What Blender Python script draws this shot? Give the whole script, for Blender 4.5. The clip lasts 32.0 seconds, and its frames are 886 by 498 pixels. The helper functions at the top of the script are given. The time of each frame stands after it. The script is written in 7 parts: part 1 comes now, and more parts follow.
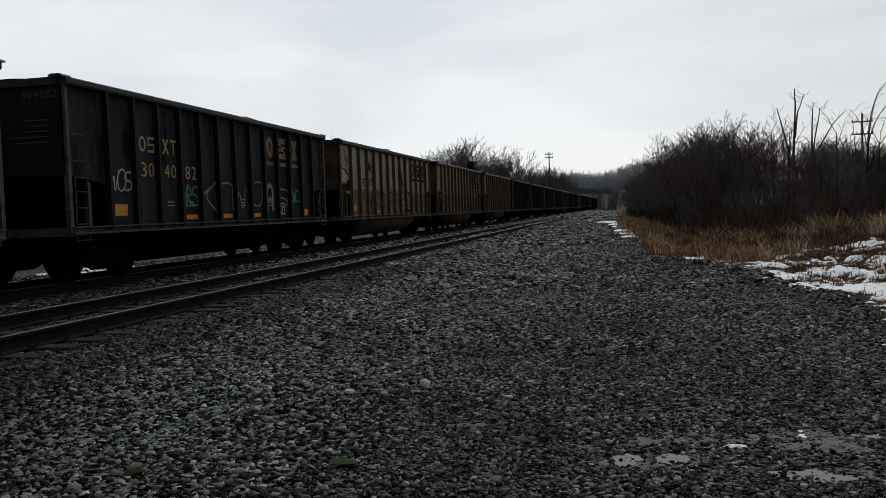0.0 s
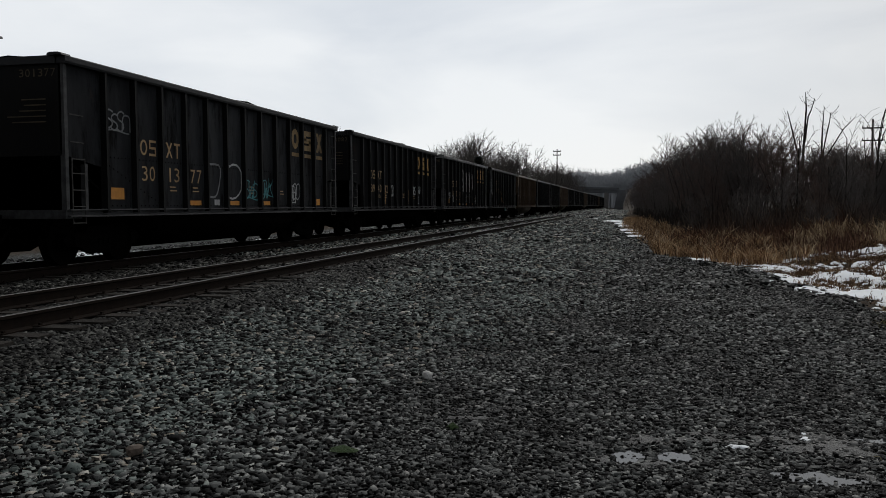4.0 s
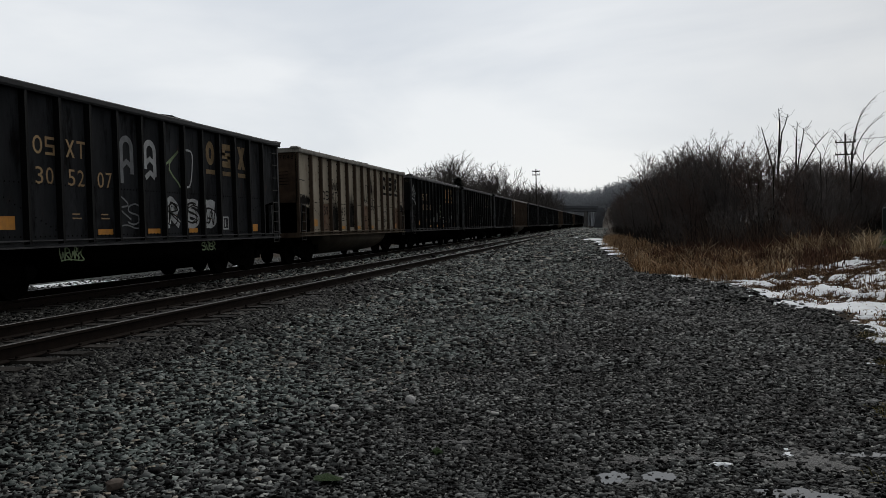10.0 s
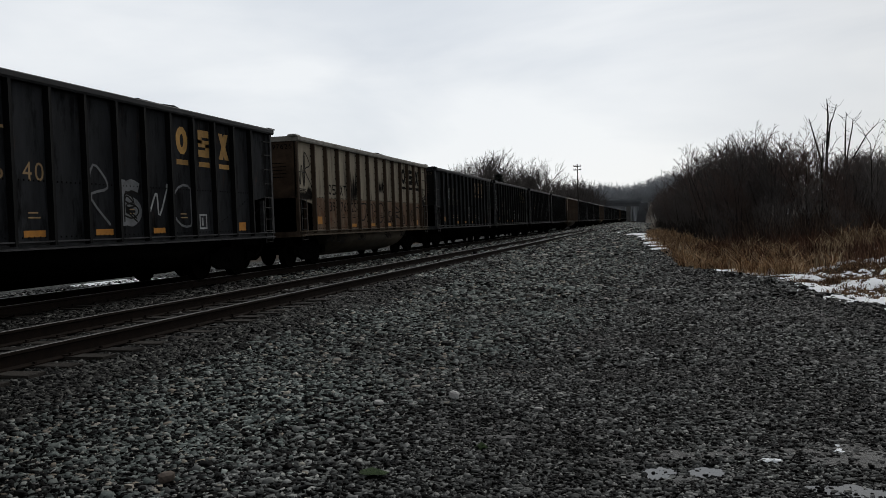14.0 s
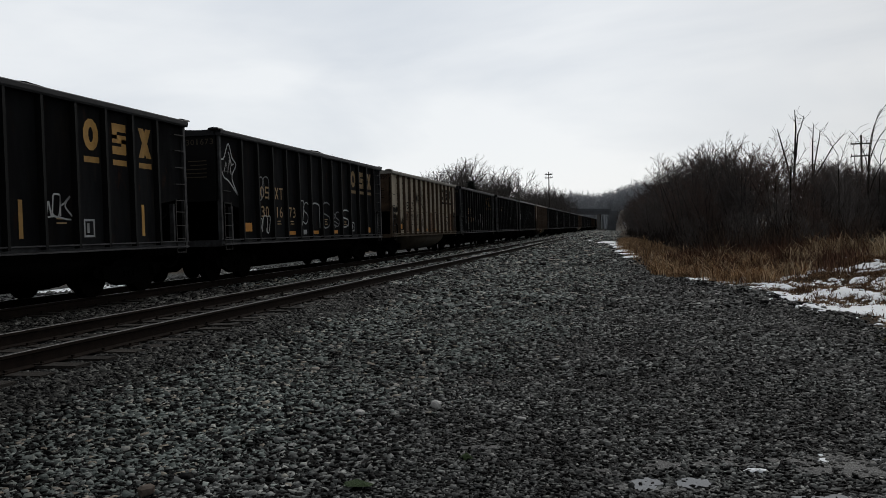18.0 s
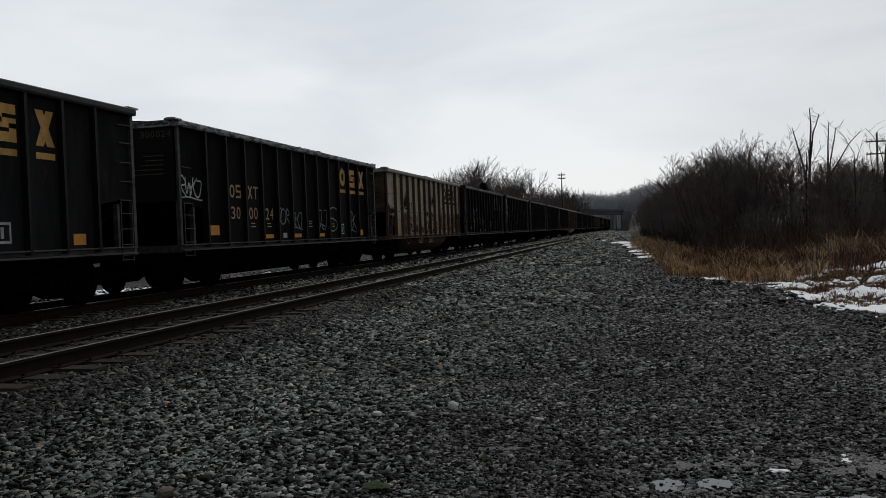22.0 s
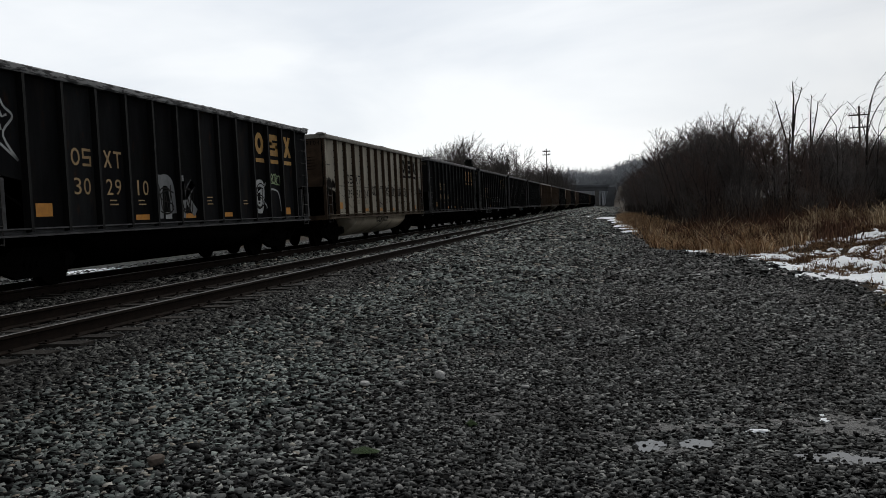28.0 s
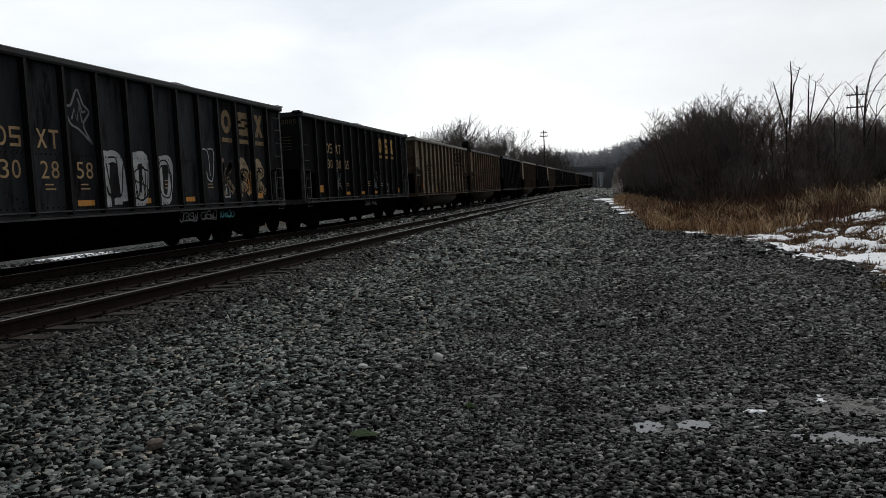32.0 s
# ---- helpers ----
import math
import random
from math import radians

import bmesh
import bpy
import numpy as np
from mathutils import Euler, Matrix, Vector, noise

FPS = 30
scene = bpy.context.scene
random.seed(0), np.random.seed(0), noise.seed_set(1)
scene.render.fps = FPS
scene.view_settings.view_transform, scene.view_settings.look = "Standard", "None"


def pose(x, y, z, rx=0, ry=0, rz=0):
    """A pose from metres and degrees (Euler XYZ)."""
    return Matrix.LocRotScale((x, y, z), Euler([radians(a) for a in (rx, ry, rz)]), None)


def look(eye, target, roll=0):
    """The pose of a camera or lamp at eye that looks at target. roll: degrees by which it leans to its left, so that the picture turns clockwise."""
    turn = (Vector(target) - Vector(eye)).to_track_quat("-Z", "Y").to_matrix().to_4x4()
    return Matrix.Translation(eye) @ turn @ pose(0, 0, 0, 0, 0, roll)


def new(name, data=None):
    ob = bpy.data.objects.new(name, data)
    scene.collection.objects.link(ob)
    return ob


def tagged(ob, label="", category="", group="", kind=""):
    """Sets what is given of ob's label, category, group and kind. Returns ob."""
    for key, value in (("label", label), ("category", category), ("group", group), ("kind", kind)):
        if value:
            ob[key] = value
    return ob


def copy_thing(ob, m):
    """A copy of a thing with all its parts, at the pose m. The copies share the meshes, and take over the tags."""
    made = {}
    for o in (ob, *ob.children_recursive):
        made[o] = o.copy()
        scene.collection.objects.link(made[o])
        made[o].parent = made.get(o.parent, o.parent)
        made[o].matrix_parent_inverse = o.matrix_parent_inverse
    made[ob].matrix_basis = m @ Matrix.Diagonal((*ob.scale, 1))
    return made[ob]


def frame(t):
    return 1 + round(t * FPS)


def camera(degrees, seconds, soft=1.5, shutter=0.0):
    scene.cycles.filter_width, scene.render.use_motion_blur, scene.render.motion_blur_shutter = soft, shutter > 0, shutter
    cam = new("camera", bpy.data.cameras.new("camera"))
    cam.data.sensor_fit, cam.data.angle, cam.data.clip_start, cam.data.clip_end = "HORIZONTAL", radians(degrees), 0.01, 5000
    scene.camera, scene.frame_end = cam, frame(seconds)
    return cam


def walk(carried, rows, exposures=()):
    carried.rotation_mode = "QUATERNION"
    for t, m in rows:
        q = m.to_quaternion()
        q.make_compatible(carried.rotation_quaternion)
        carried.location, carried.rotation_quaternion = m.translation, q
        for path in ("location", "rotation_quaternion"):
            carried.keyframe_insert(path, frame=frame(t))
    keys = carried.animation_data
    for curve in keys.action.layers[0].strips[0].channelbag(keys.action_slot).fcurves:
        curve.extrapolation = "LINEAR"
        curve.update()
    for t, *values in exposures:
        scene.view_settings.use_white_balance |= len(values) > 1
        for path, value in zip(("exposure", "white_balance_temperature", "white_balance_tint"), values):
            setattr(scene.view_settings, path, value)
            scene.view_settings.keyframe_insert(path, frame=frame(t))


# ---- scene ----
cam = camera(56.0, 32.0, soft=0.4)
PATH = [
    (0, pose(0.145, 0.007, 1.669, 87.410, 2.031, 12.276)),
    (0.5, pose(0.146, 0.011, 1.666, 87.434, 2.137, 12.740)),
    (1, pose(0.135, 0.001, 1.659, 87.599, 2.250, 13.154)),
    (1.5, pose(0.135, 0.006, 1.647, 88.083, 1.629, 12.755)),
    (2, pose(0.131, -0.004, 1.648, 88.210, 0.869, 12.641)),
    (2.5, pose(0.120, 0.006, 1.636, 87.598, -0.145, 12.897)),
    (4.5, pose(0.136, 0.031, 1.651, 87.062, 0.683, 12.480)),
    (5, pose(0.143, 0.032, 1.657, 87.394, 1.034, 12.171)),
    (5.5, pose(0.141, 0.032, 1.657, 87.664, 1.137, 11.890)),
    (6, pose(0.137, 0.044, 1.656, 87.757, 1.190, 11.744)),
    (6.5, pose(0.143, 0.036, 1.666, 87.838, 1.356, 11.550)),
    (7, pose(0.144, 0.040, 1.666, 88.098, 1.427, 11.325)),
    (7.5, pose(0.147, 0.041, 1.664, 88.315, 1.512, 11.159)),
    (8, pose(0.144, 0.033, 1.666, 88.476, 1.576, 11.038)),
    (8.5, pose(0.146, 0.031, 1.659, 88.631, 1.653, 10.921)),
    (9, pose(0.141, 0.023, 1.663, 88.614, 1.627, 10.807)),
    (9.5, pose(0.144, 0.012, 1.664, 88.557, 1.748, 10.772)),
    (10, pose(0.139, 0.024, 1.661, 88.496, 1.537, 11.371)),
    (10.5, pose(0.138, 0.025, 1.661, 88.346, 0.978, 10.261)),
    (11, pose(0.143, 0.031, 1.659, 88.396, 1.248, 10.826)),
    (11.5, pose(0.140, 0.023, 1.663, 88.360, 1.512, 11.170)),
    (12, pose(0.149, 0.024, 1.658, 88.437, 1.669, 11.109)),
    (12.5, pose(0.174, 0.021, 1.665, 88.622, 1.194, 7.254)),
    (13, pose(0.157, 0.020, 1.660, 88.755, 1.145, 5.892)),
    (13.5, pose(0.132, 0.004, 1.658, 88.662, 1.553, 10.474)),
    (14, pose(0.128, 0.009, 1.656, 88.331, 2.049, 14.185)),
    (14.5, pose(0.116, 0.002, 1.656, 88.014, 2.324, 15.314)),
    (15, pose(0.096, 0.008, 1.658, 88.006, 2.604, 15.957)),
    (15.5, pose(0.047, -0.000, 1.660, 88.173, 2.789, 15.859)),
    (17.5, pose(0.028, 0.027, 1.666, 88.712, 2.444, 15.392)),
    (18, pose(0.019, 0.033, 1.670, 88.749, 1.733, 12.211)),
    (18.5, pose(0.010, 0.036, 1.672, 89.072, 1.550, 11.546)),
    (19, pose(0.006, 0.047, 1.667, 89.312, 1.445, 11.544)),
    (19.5, pose(-0.001, 0.051, 1.661, 89.421, 1.376, 11.620)),
    (20, pose(-0.004, 0.062, 1.660, 89.375, 1.425, 11.616)),
    (20.5, pose(-0.007, 0.049, 1.668, 89.258, 1.556, 11.661)),
    (21, pose(-0.009, 0.052, 1.661, 89.225, 1.753, 12.051)),
    (21.5, pose(-0.009, 0.048, 1.662, 89.055, 2.046, 12.621)),
    (22, pose(-0.013, 0.048, 1.663, 88.887, 2.151, 13.090)),
    (22.5, pose(-0.018, 0.036, 1.665, 88.869, 2.255, 13.483)),
    (23, pose(-0.016, 0.038, 1.667, 88.957, 2.313, 13.672)),
    (23.5, pose(-0.003, 0.034, 1.661, 89.675, 2.228, 13.541)),
    (24, pose(-0.003, 0.018, 1.654, 89.361, 2.409, 13.597)),
    (24.5, pose(0.007, -0.015, 1.616, 88.581, 2.533, 13.139)),
    (25, pose(0.018, -0.015, 1.604, 87.151, 2.289, 12.004)),
    (25.5, pose(0.013, -0.018, 1.607, 86.621, 2.238, 11.522)),
    (27.5, pose(0.001, 0.004, 1.600, 87.517, 2.537, 11.932)),
    (28, pose(-0.001, -0.000, 1.600, 87.318, 2.700, 12.091)),
    (28.5, pose(-0.006, -0.000, 1.597, 87.048, 2.722, 12.210)),
    (29, pose(-0.005, -0.005, 1.598, 86.908, 2.764, 12.172)),
    (29.5, pose(-0.001, -0.008, 1.601, 86.772, 2.790, 12.183)),
    (30, pose(-0.008, 0.000, 1.598, 86.650, 2.793, 12.215)),
    (30.5, pose(-0.007, 0.007, 1.596, 86.490, 2.811, 12.173)),
    (31, pose(-0.005, 0.006, 1.594, 86.343, 2.890, 12.112)),
    (31.5, pose(-0.003, 0.010, 1.595, 86.175, 2.958, 12.065)),
    (32, pose(-0.000, 0.008, 1.604, 86.087, 2.988, 11.914)),
]
EXPOSURES = [(0, -0.04), (12, -0.08), (14, -0.02), (15, 0.05), (18, -0.04), (19, -0.09), (21, -0.10), (24, -0.01), (25, 0.26), (26.5, 0.2), (28, 0.12), (30, 0.18), (32, 0.18)]
walk(cam, PATH, EXPOSURES)

# metres that the train has run at each second
TRAVEL = [(0, -0.02), (0.5, 7.44), (1, 15.47), (2, 31.26), (5, 77.90), (6, 94.12), (7, 110.00), (8, 125.62), (9, 141.40), (10, 157.00), (11, 173.05), (12, 189.10), (13, 205.40), (14, 221.50), (15, 237.15), (18, 285.73), (19, 301.86), (20, 317.66), (21, 333.70), (22, 349.46), (23, 365.69), (24, 381.95), (25, 398.18), (28, 447.27), (29, 463.49), (30, 479.45), (31, 495.66), (32, 511.52)]

# ---------------------------------------------------------------- world, sun
world = bpy.data.worlds.new("overcast_sky")
scene.world = world
world.use_nodes = True
wn, wl = world.node_tree.nodes, world.node_tree.links
wn.clear()
w_out = wn.new("ShaderNodeOutputWorld")
w_bg = wn.new("ShaderNodeBackground")
w_sky = wn.new("ShaderNodeTexSky")
w_sky.sky_type = "NISHITA"
w_sky.sun_disc = False
w_sky.sun_elevation = radians(28)
w_sky.sun_rotation = radians(20)
w_tc = wn.new("ShaderNodeTexCoord")
w_map = wn.new("ShaderNodeMapping")
w_map.inputs["Scale"].default_value = (1.2, 1.2, 4.2)
w_map.inputs["Rotation"].default_value = (0.25, 0.35, 0.3)
w_noise = wn.new("ShaderNodeTexNoise")
w_noise.inputs["Scale"].default_value = 1.7
w_noise.inputs["Detail"].default_value = 5
w_noise.inputs["Roughness"].default_value = 0.5
w_noise.inputs["Distortion"].default_value = 0.35
w_ramp = wn.new("ShaderNodeValToRGB")
w_ramp.color_ramp.elements[0].position = 0.30
w_ramp.color_ramp.elements[0].color = (0.64, 0.69, 0.76, 1)
w_ramp.color_ramp.elements[1].position = 0.62
w_ramp.color_ramp.elements[1].color = (0.90, 0.925, 0.95, 1)
w_mix = wn.new("ShaderNodeMixRGB")
w_mix.inputs[0].default_value = 0.06
w_sky_dim = wn.new("ShaderNodeMixRGB")
w_sky_dim.blend_type = "MULTIPLY"
w_sky_dim.inputs[0].default_value = 1
w_sky_dim.inputs[2].default_value = (0.1, 0.1, 0.1, 1)
wl.new(w_tc.outputs["Generated"], w_map.inputs["Vector"])
wl.new(w_map.outputs["Vector"], w_noise.inputs["Vector"])
wl.new(w_noise.outputs["Fac"], w_ramp.inputs["Fac"])
wl.new(w_sky.outputs["Color"], w_sky_dim.inputs[1])
wl.new(w_ramp.outputs["Color"], w_mix.inputs[1])
wl.new(w_sky_dim.outputs["Color"], w_mix.inputs[2])
# dims the sky overhead, out of view, to darken the ground and train
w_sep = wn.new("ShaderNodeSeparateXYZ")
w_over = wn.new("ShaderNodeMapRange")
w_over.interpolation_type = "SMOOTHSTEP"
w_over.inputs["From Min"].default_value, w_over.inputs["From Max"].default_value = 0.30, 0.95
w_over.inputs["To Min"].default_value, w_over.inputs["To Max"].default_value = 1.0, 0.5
w_dim_top = wn.new("ShaderNodeMixRGB")
w_dim_top.blend_type = "MULTIPLY"
w_dim_top.inputs[0].default_value = 1
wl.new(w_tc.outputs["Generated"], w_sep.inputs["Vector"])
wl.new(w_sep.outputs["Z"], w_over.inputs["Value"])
wl.new(w_mix.outputs["Color"], w_dim_top.inputs[1])
wl.new(w_over.outputs["Result"], w_dim_top.inputs[2])
# dimmed behind the camera too, so faces turned that way get less light
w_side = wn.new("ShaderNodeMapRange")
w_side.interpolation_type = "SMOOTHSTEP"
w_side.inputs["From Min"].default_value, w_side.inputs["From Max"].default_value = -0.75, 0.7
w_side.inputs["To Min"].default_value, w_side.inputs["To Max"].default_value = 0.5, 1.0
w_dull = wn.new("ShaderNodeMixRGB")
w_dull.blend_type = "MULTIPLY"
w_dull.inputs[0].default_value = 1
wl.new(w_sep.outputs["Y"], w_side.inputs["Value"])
wl.new(w_dim_top.outputs["Color"], w_dull.inputs[1])
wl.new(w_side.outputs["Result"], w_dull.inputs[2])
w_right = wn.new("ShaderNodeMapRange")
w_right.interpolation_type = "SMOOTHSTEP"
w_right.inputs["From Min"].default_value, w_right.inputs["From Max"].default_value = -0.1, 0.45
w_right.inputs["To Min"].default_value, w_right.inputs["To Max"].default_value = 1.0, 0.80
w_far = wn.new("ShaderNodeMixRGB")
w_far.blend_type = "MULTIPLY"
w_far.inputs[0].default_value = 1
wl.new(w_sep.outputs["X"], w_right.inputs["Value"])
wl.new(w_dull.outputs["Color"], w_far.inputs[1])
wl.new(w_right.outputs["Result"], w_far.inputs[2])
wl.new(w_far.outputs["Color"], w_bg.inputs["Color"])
w_bg.inputs["Strength"].default_value = 1.0
wl.new(w_bg.outputs["Background"], w_out.inputs["Surface"])

sun_data = bpy.data.lights.new("sun", "SUN")
sun_data.energy, sun_data.angle, sun_data.color = 1.2, radians(25), (1.0, 0.97, 0.93)
sun = new("sun", sun_data)
sun.matrix_world = look((10, 60, 40), (0, 15, 0))


# ---------------------------------------------------------------- materials
def material(name, base, second=None, scale=6.0, rough=0.8, metal=0.0, bump=0.2, bump_scale=40.0, spread=0.25,
             stretch=(1, 1, 1), third=None, third_scale=1.2, third_at=0.58, vary=0.0, spec=0.3, detail=6, rust=None, rust_at=0.55, rust_scale=2.4):
    """Two-scale noise colour with fine relief. vary: brightness change from object to object."""
    m = bpy.data.materials.new(name)
    m.use_nodes = True
    n, l = m.node_tree.nodes, m.node_tree.links
    b = n["Principled BSDF"]
    tc = n.new("ShaderNodeTexCoord")
    mp = n.new("ShaderNodeMapping")
    mp.inputs["Scale"].default_value = stretch
    l.new(tc.outputs["Object"], mp.inputs["Vector"])
    n1 = n.new("ShaderNodeTexNoise")
    n1.inputs["Scale"].default_value = scale
    n1.inputs["Detail"].default_value = detail
    n1.inputs["Roughness"].default_value = 0.65
    l.new(mp.outputs["Vector"], n1.inputs["Vector"])
    ramp = n.new("ShaderNodeValToRGB")
    ramp.color_ramp.elements[0].position = 0.5 - spread
    ramp.color_ramp.elements[1].position = 0.5 + spread
    second = second or tuple(c * 0.6 for c in base)
    ramp.color_ramp.elements[0].color = (*second, 1)
    ramp.color_ramp.elements[1].color = (*base, 1)
    l.new(n1.outputs["Fac"], ramp.inputs["Fac"])
    colour = ramp.outputs["Color"]
    if third:
        n3 = n.new("ShaderNodeTexNoise")
        n3.inputs["Scale"].default_value = third_scale
        n3.inputs["Detail"].default_value = 7
        n3.inputs["Roughness"].default_value = 0.7
        l.new(mp.outputs["Vector"], n3.inputs["Vector"])
        r3 = n.new("ShaderNodeValToRGB")
        r3.color_ramp.elements[0].position = third_at - 0.05
        r3.color_ramp.elements[1].position = third_at + 0.08
        l.new(n3.outputs["Fac"], r3.inputs["Fac"])
        mx = n.new("ShaderNodeMixRGB")
        l.new(r3.outputs["Color"], mx.inputs[0])
        l.new(colour, mx.inputs[1])
        mx.inputs[2].default_value = (*third, 1)
        colour = mx.outputs["Color"]
    if rust:
        n4 = n.new("ShaderNodeTexNoise")
        n4.inputs["Scale"].default_value = rust_scale
        n4.inputs["Detail"].default_value = 8
        n4.inputs["Roughness"].default_value = 0.72
        m4 = n.new("ShaderNodeMapping")
        m4.inputs["Scale"].default_value = (1, 1.5, 0.6)
        m4.inputs["Location"].default_value = (3.1, 7.7, 1.3)
        l.new(tc.outputs["Object"], m4.inputs["Vector"])
        l.new(m4.outputs["Vector"], n4.inputs["Vector"])
        r4 = n.new("ShaderNodeValToRGB")
        r4.color_ramp.elements[0].position = rust_at - 0.06
        r4.color_ramp.elements[1].position = rust_at + 0.12
        l.new(n4.outputs["Fac"], r4.inputs["Fac"])
        mx4 = n.new("ShaderNodeMixRGB")
        l.new(r4.outputs["Color"], mx4.inputs[0])
        l.new(colour, mx4.inputs[1])
        mx4.inputs[2].default_value = (*rust, 1)
        colour = mx4.outputs["Color"]
    if vary:
        oi = n.new("ShaderNodeObjectInfo")
        mr = n.new("ShaderNodeMapRange")
        mr.inputs["To Min"].default_value = 1 - vary
        mr.inputs["To Max"].default_value = 1 + vary
        l.new(oi.outputs["Random"], mr.inputs["Value"])
        hv = n.new("ShaderNodeHueSaturation")
        l.new(mr.outputs["Result"], hv.inputs["Value"])
        l.new(colour, hv.inputs["Color"])
        colour = hv.outputs["Color"]
    l.new(colour, b.inputs["Base Color"])
    b.inputs["Roughness"].default_value = rough
    b.inputs["Metallic"].default_value = metal
    b.inputs["Specular IOR Level"].default_value = spec
    if bump:
        n2 = n.new("ShaderNodeTexNoise")
        n2.inputs["Scale"].default_value = bump_scale
        n2.inputs["Detail"].default_value = 4
        l.new(mp.outputs["Vector"], n2.inputs["Vector"])
        bp = n.new("ShaderNodeBump")
        bp.inputs["Strength"].default_value = bump
        bp.inputs["Distance"].default_value = 0.02
        l.new(n2.outputs["Fac"], bp.inputs["Height"])
        l.new(bp.outputs["Normal"], b.inputs["Normal"])
    return m


def island_material(name, ramp_rows, rough=0.75, spec=0.35, bump=0.3):
    """Loose stones, leaves or blades: one tone for each separate piece of the mesh."""
    m = bpy.data.materials.new(name)
    m.use_nodes = True
    n, l = m.node_tree.nodes, m.node_tree.links
    b = n["Principled BSDF"]
    g = n.new("ShaderNodeNewGeometry")
    r = n.new("ShaderNodeValToRGB")
    while len(r.color_ramp.elements) < len(ramp_rows):
        r.color_ramp.elements.new(0.5)
    for e, (at, c) in zip(r.color_ramp.elements, ramp_rows):
        e.position, e.color = at, (*c, 1)
    l.new(g.outputs["Random Per Island"], r.inputs["Fac"])
    tc = n.new("ShaderNodeTexCoord")
    n1 = n.new("ShaderNodeTexNoise")
    n1.inputs["Scale"].default_value = 45
    n1.inputs["Detail"].default_value = 4
    l.new(tc.outputs["Object"], n1.inputs["Vector"])
    mr = n.new("ShaderNodeMapRange")
    mr.inputs["To Min"].default_value, mr.inputs["To Max"].default_value = 0.6, 1.3
    l.new(n1.outputs["Fac"], mr.inputs["Value"])
    hv = n.new("ShaderNodeHueSaturation")
    l.new(r.outputs["Color"], hv.inputs["Color"])
    l.new(mr.outputs["Result"], hv.inputs["Value"])
    drift = n.new("ShaderNodeTexNoise")
    drift.inputs["Scale"].default_value = 0.5
    drift.inputs["Detail"].default_value = 3
    l.new(tc.outputs["Object"], drift.inputs["Vector"])
    dr = n.new("ShaderNodeValToRGB")
    dr.color_ramp.elements[0].position, dr.color_ramp.elements[0].color = 0.38, (0.66, 0.655, 0.65, 1)
    dr.color_ramp.elements[1].position, dr.color_ramp.elements[1].color = 0.64, (1.06, 1.10, 1.085, 1)
    l.new(drift.outputs["Fac"], dr.inputs["Fac"])
    mul = n.new("ShaderNodeMixRGB")
    mul.blend_type = "MULTIPLY"
    mul.inputs[0].default_value = 1
    l.new(hv.outputs["Color"], mul.inputs[1])
    l.new(dr.outputs["Color"], mul.inputs[2])
    l.new(mul.outputs["Color"], b.inputs["Base Color"])
    b.inputs["Roughness"].default_value = rough
    b.inputs["Specular IOR Level"].default_value = spec
    if bump:
        bp = n.new("ShaderNodeBump")
        bp.inputs["Strength"].default_value = bump
        bp.inputs["Distance"].default_value = 0.01
        l.new(n1.outputs["Fac"], bp.inputs["Height"])
        l.new(bp.outputs["Normal"], b.inputs["Normal"])
    return m


M = {}
M["black"] = material("black_car_paint", (0.01363, 0.0142, 0.01476), (0.006814, 0.007004, 0.007381), 2.5, 0.85, 0, 0.15, 25, 0.2, (1, 1.6, 0.35),
                      (0.01705, 0.01476, 0.01288), 1.5, 0.60, 0.4, 0.01, rust=(0.03028, 0.01514, 0.009462), rust_at=0.64)
M["grey"] = material("faded_black_car_paint", (0.03083, 0.03207, 0.03453), (0.01677, 0.01702, 0.01826), 2.5, 0.85, 0, 0.15, 25, 0.2, (1, 1.6, 0.4),
                     (0.005427, 0.005427, 0.005427), 1.7, 0.545, 0.25, 0.03, rust=(0.0444, 0.02713, 0.01973), rust_at=0.66)
M["tan"] = material("pale_tan_car_paint", (0.3566, 0.3132, 0.2471), (0.261, 0.221, 0.1652), 1.6, 0.85, 0, 0.12, 30, 0.25, (1, 1.5, 0.45),
                    (0.0957, 0.07656, 0.05568), 1.3, 0.61, 0.1, 0.08, rust=(0.1478, 0.0783, 0.04524), rust_at=0.63)
M["dull_tan"] = material("dull_tan_car_paint", (0.3102, 0.2719, 0.2118), (0.2252, 0.1918, 0.1417), 1.4, 0.85, 0, 0.12, 30, 0.25, (1, 1.9, 0.25),
                         (0.03668, 0.03168, 0.02668), 1.0, 0.615, 0.12, 0.06, rust=(0.1084, 0.05669, 0.03335), rust_at=0.64)
M["pale_tan"] = material("grey_tan_car_paint", (0.3541, 0.3286, 0.2712), (0.268, 0.2408, 0.1914), 1.6, 0.85, 0, 0.12, 30, 0.22, (1, 1.9, 0.25),
                         (0.0638, 0.05423, 0.04306), 1.1, 0.63, 0.08, 0.06, rust=(0.1117, 0.07656, 0.04785), rust_at=0.66)
# rib brown darkened all over for the shade on the ribs' near sides
M["dark_rib"] = material("sooty_brown_rib", (0.0696, 0.0456, 0.0288), (0.024, 0.0168, 0.012), 4, 0.85, 0, 0.25, 60, 0.22, (1, 1, 0.4), vary=0.15, spec=0.1)
M["faded_mark"] = material("faded_ochre_lettering", (0.20, 0.128, 0.052), (0.09, 0.06, 0.027), 7, 0.75, 0, 0.1, 40, 0.2, vary=0.2)
M["red_brush"] = island_material("dark_red_brush", [(0.0, (0.04056, 0.02184, 0.0156)), (0.6, (0.1123, 0.05772, 0.04056)), (1.0, (0.2184, 0.1248, 0.08112))], 0.95, 0.03, 0)
M["mud"] = material("wet_grey_mud", (0.050, 0.049, 0.046), (0.016, 0.016, 0.015), 7, 0.55, 0, 0.8, 70, 0.2, spec=0.25)
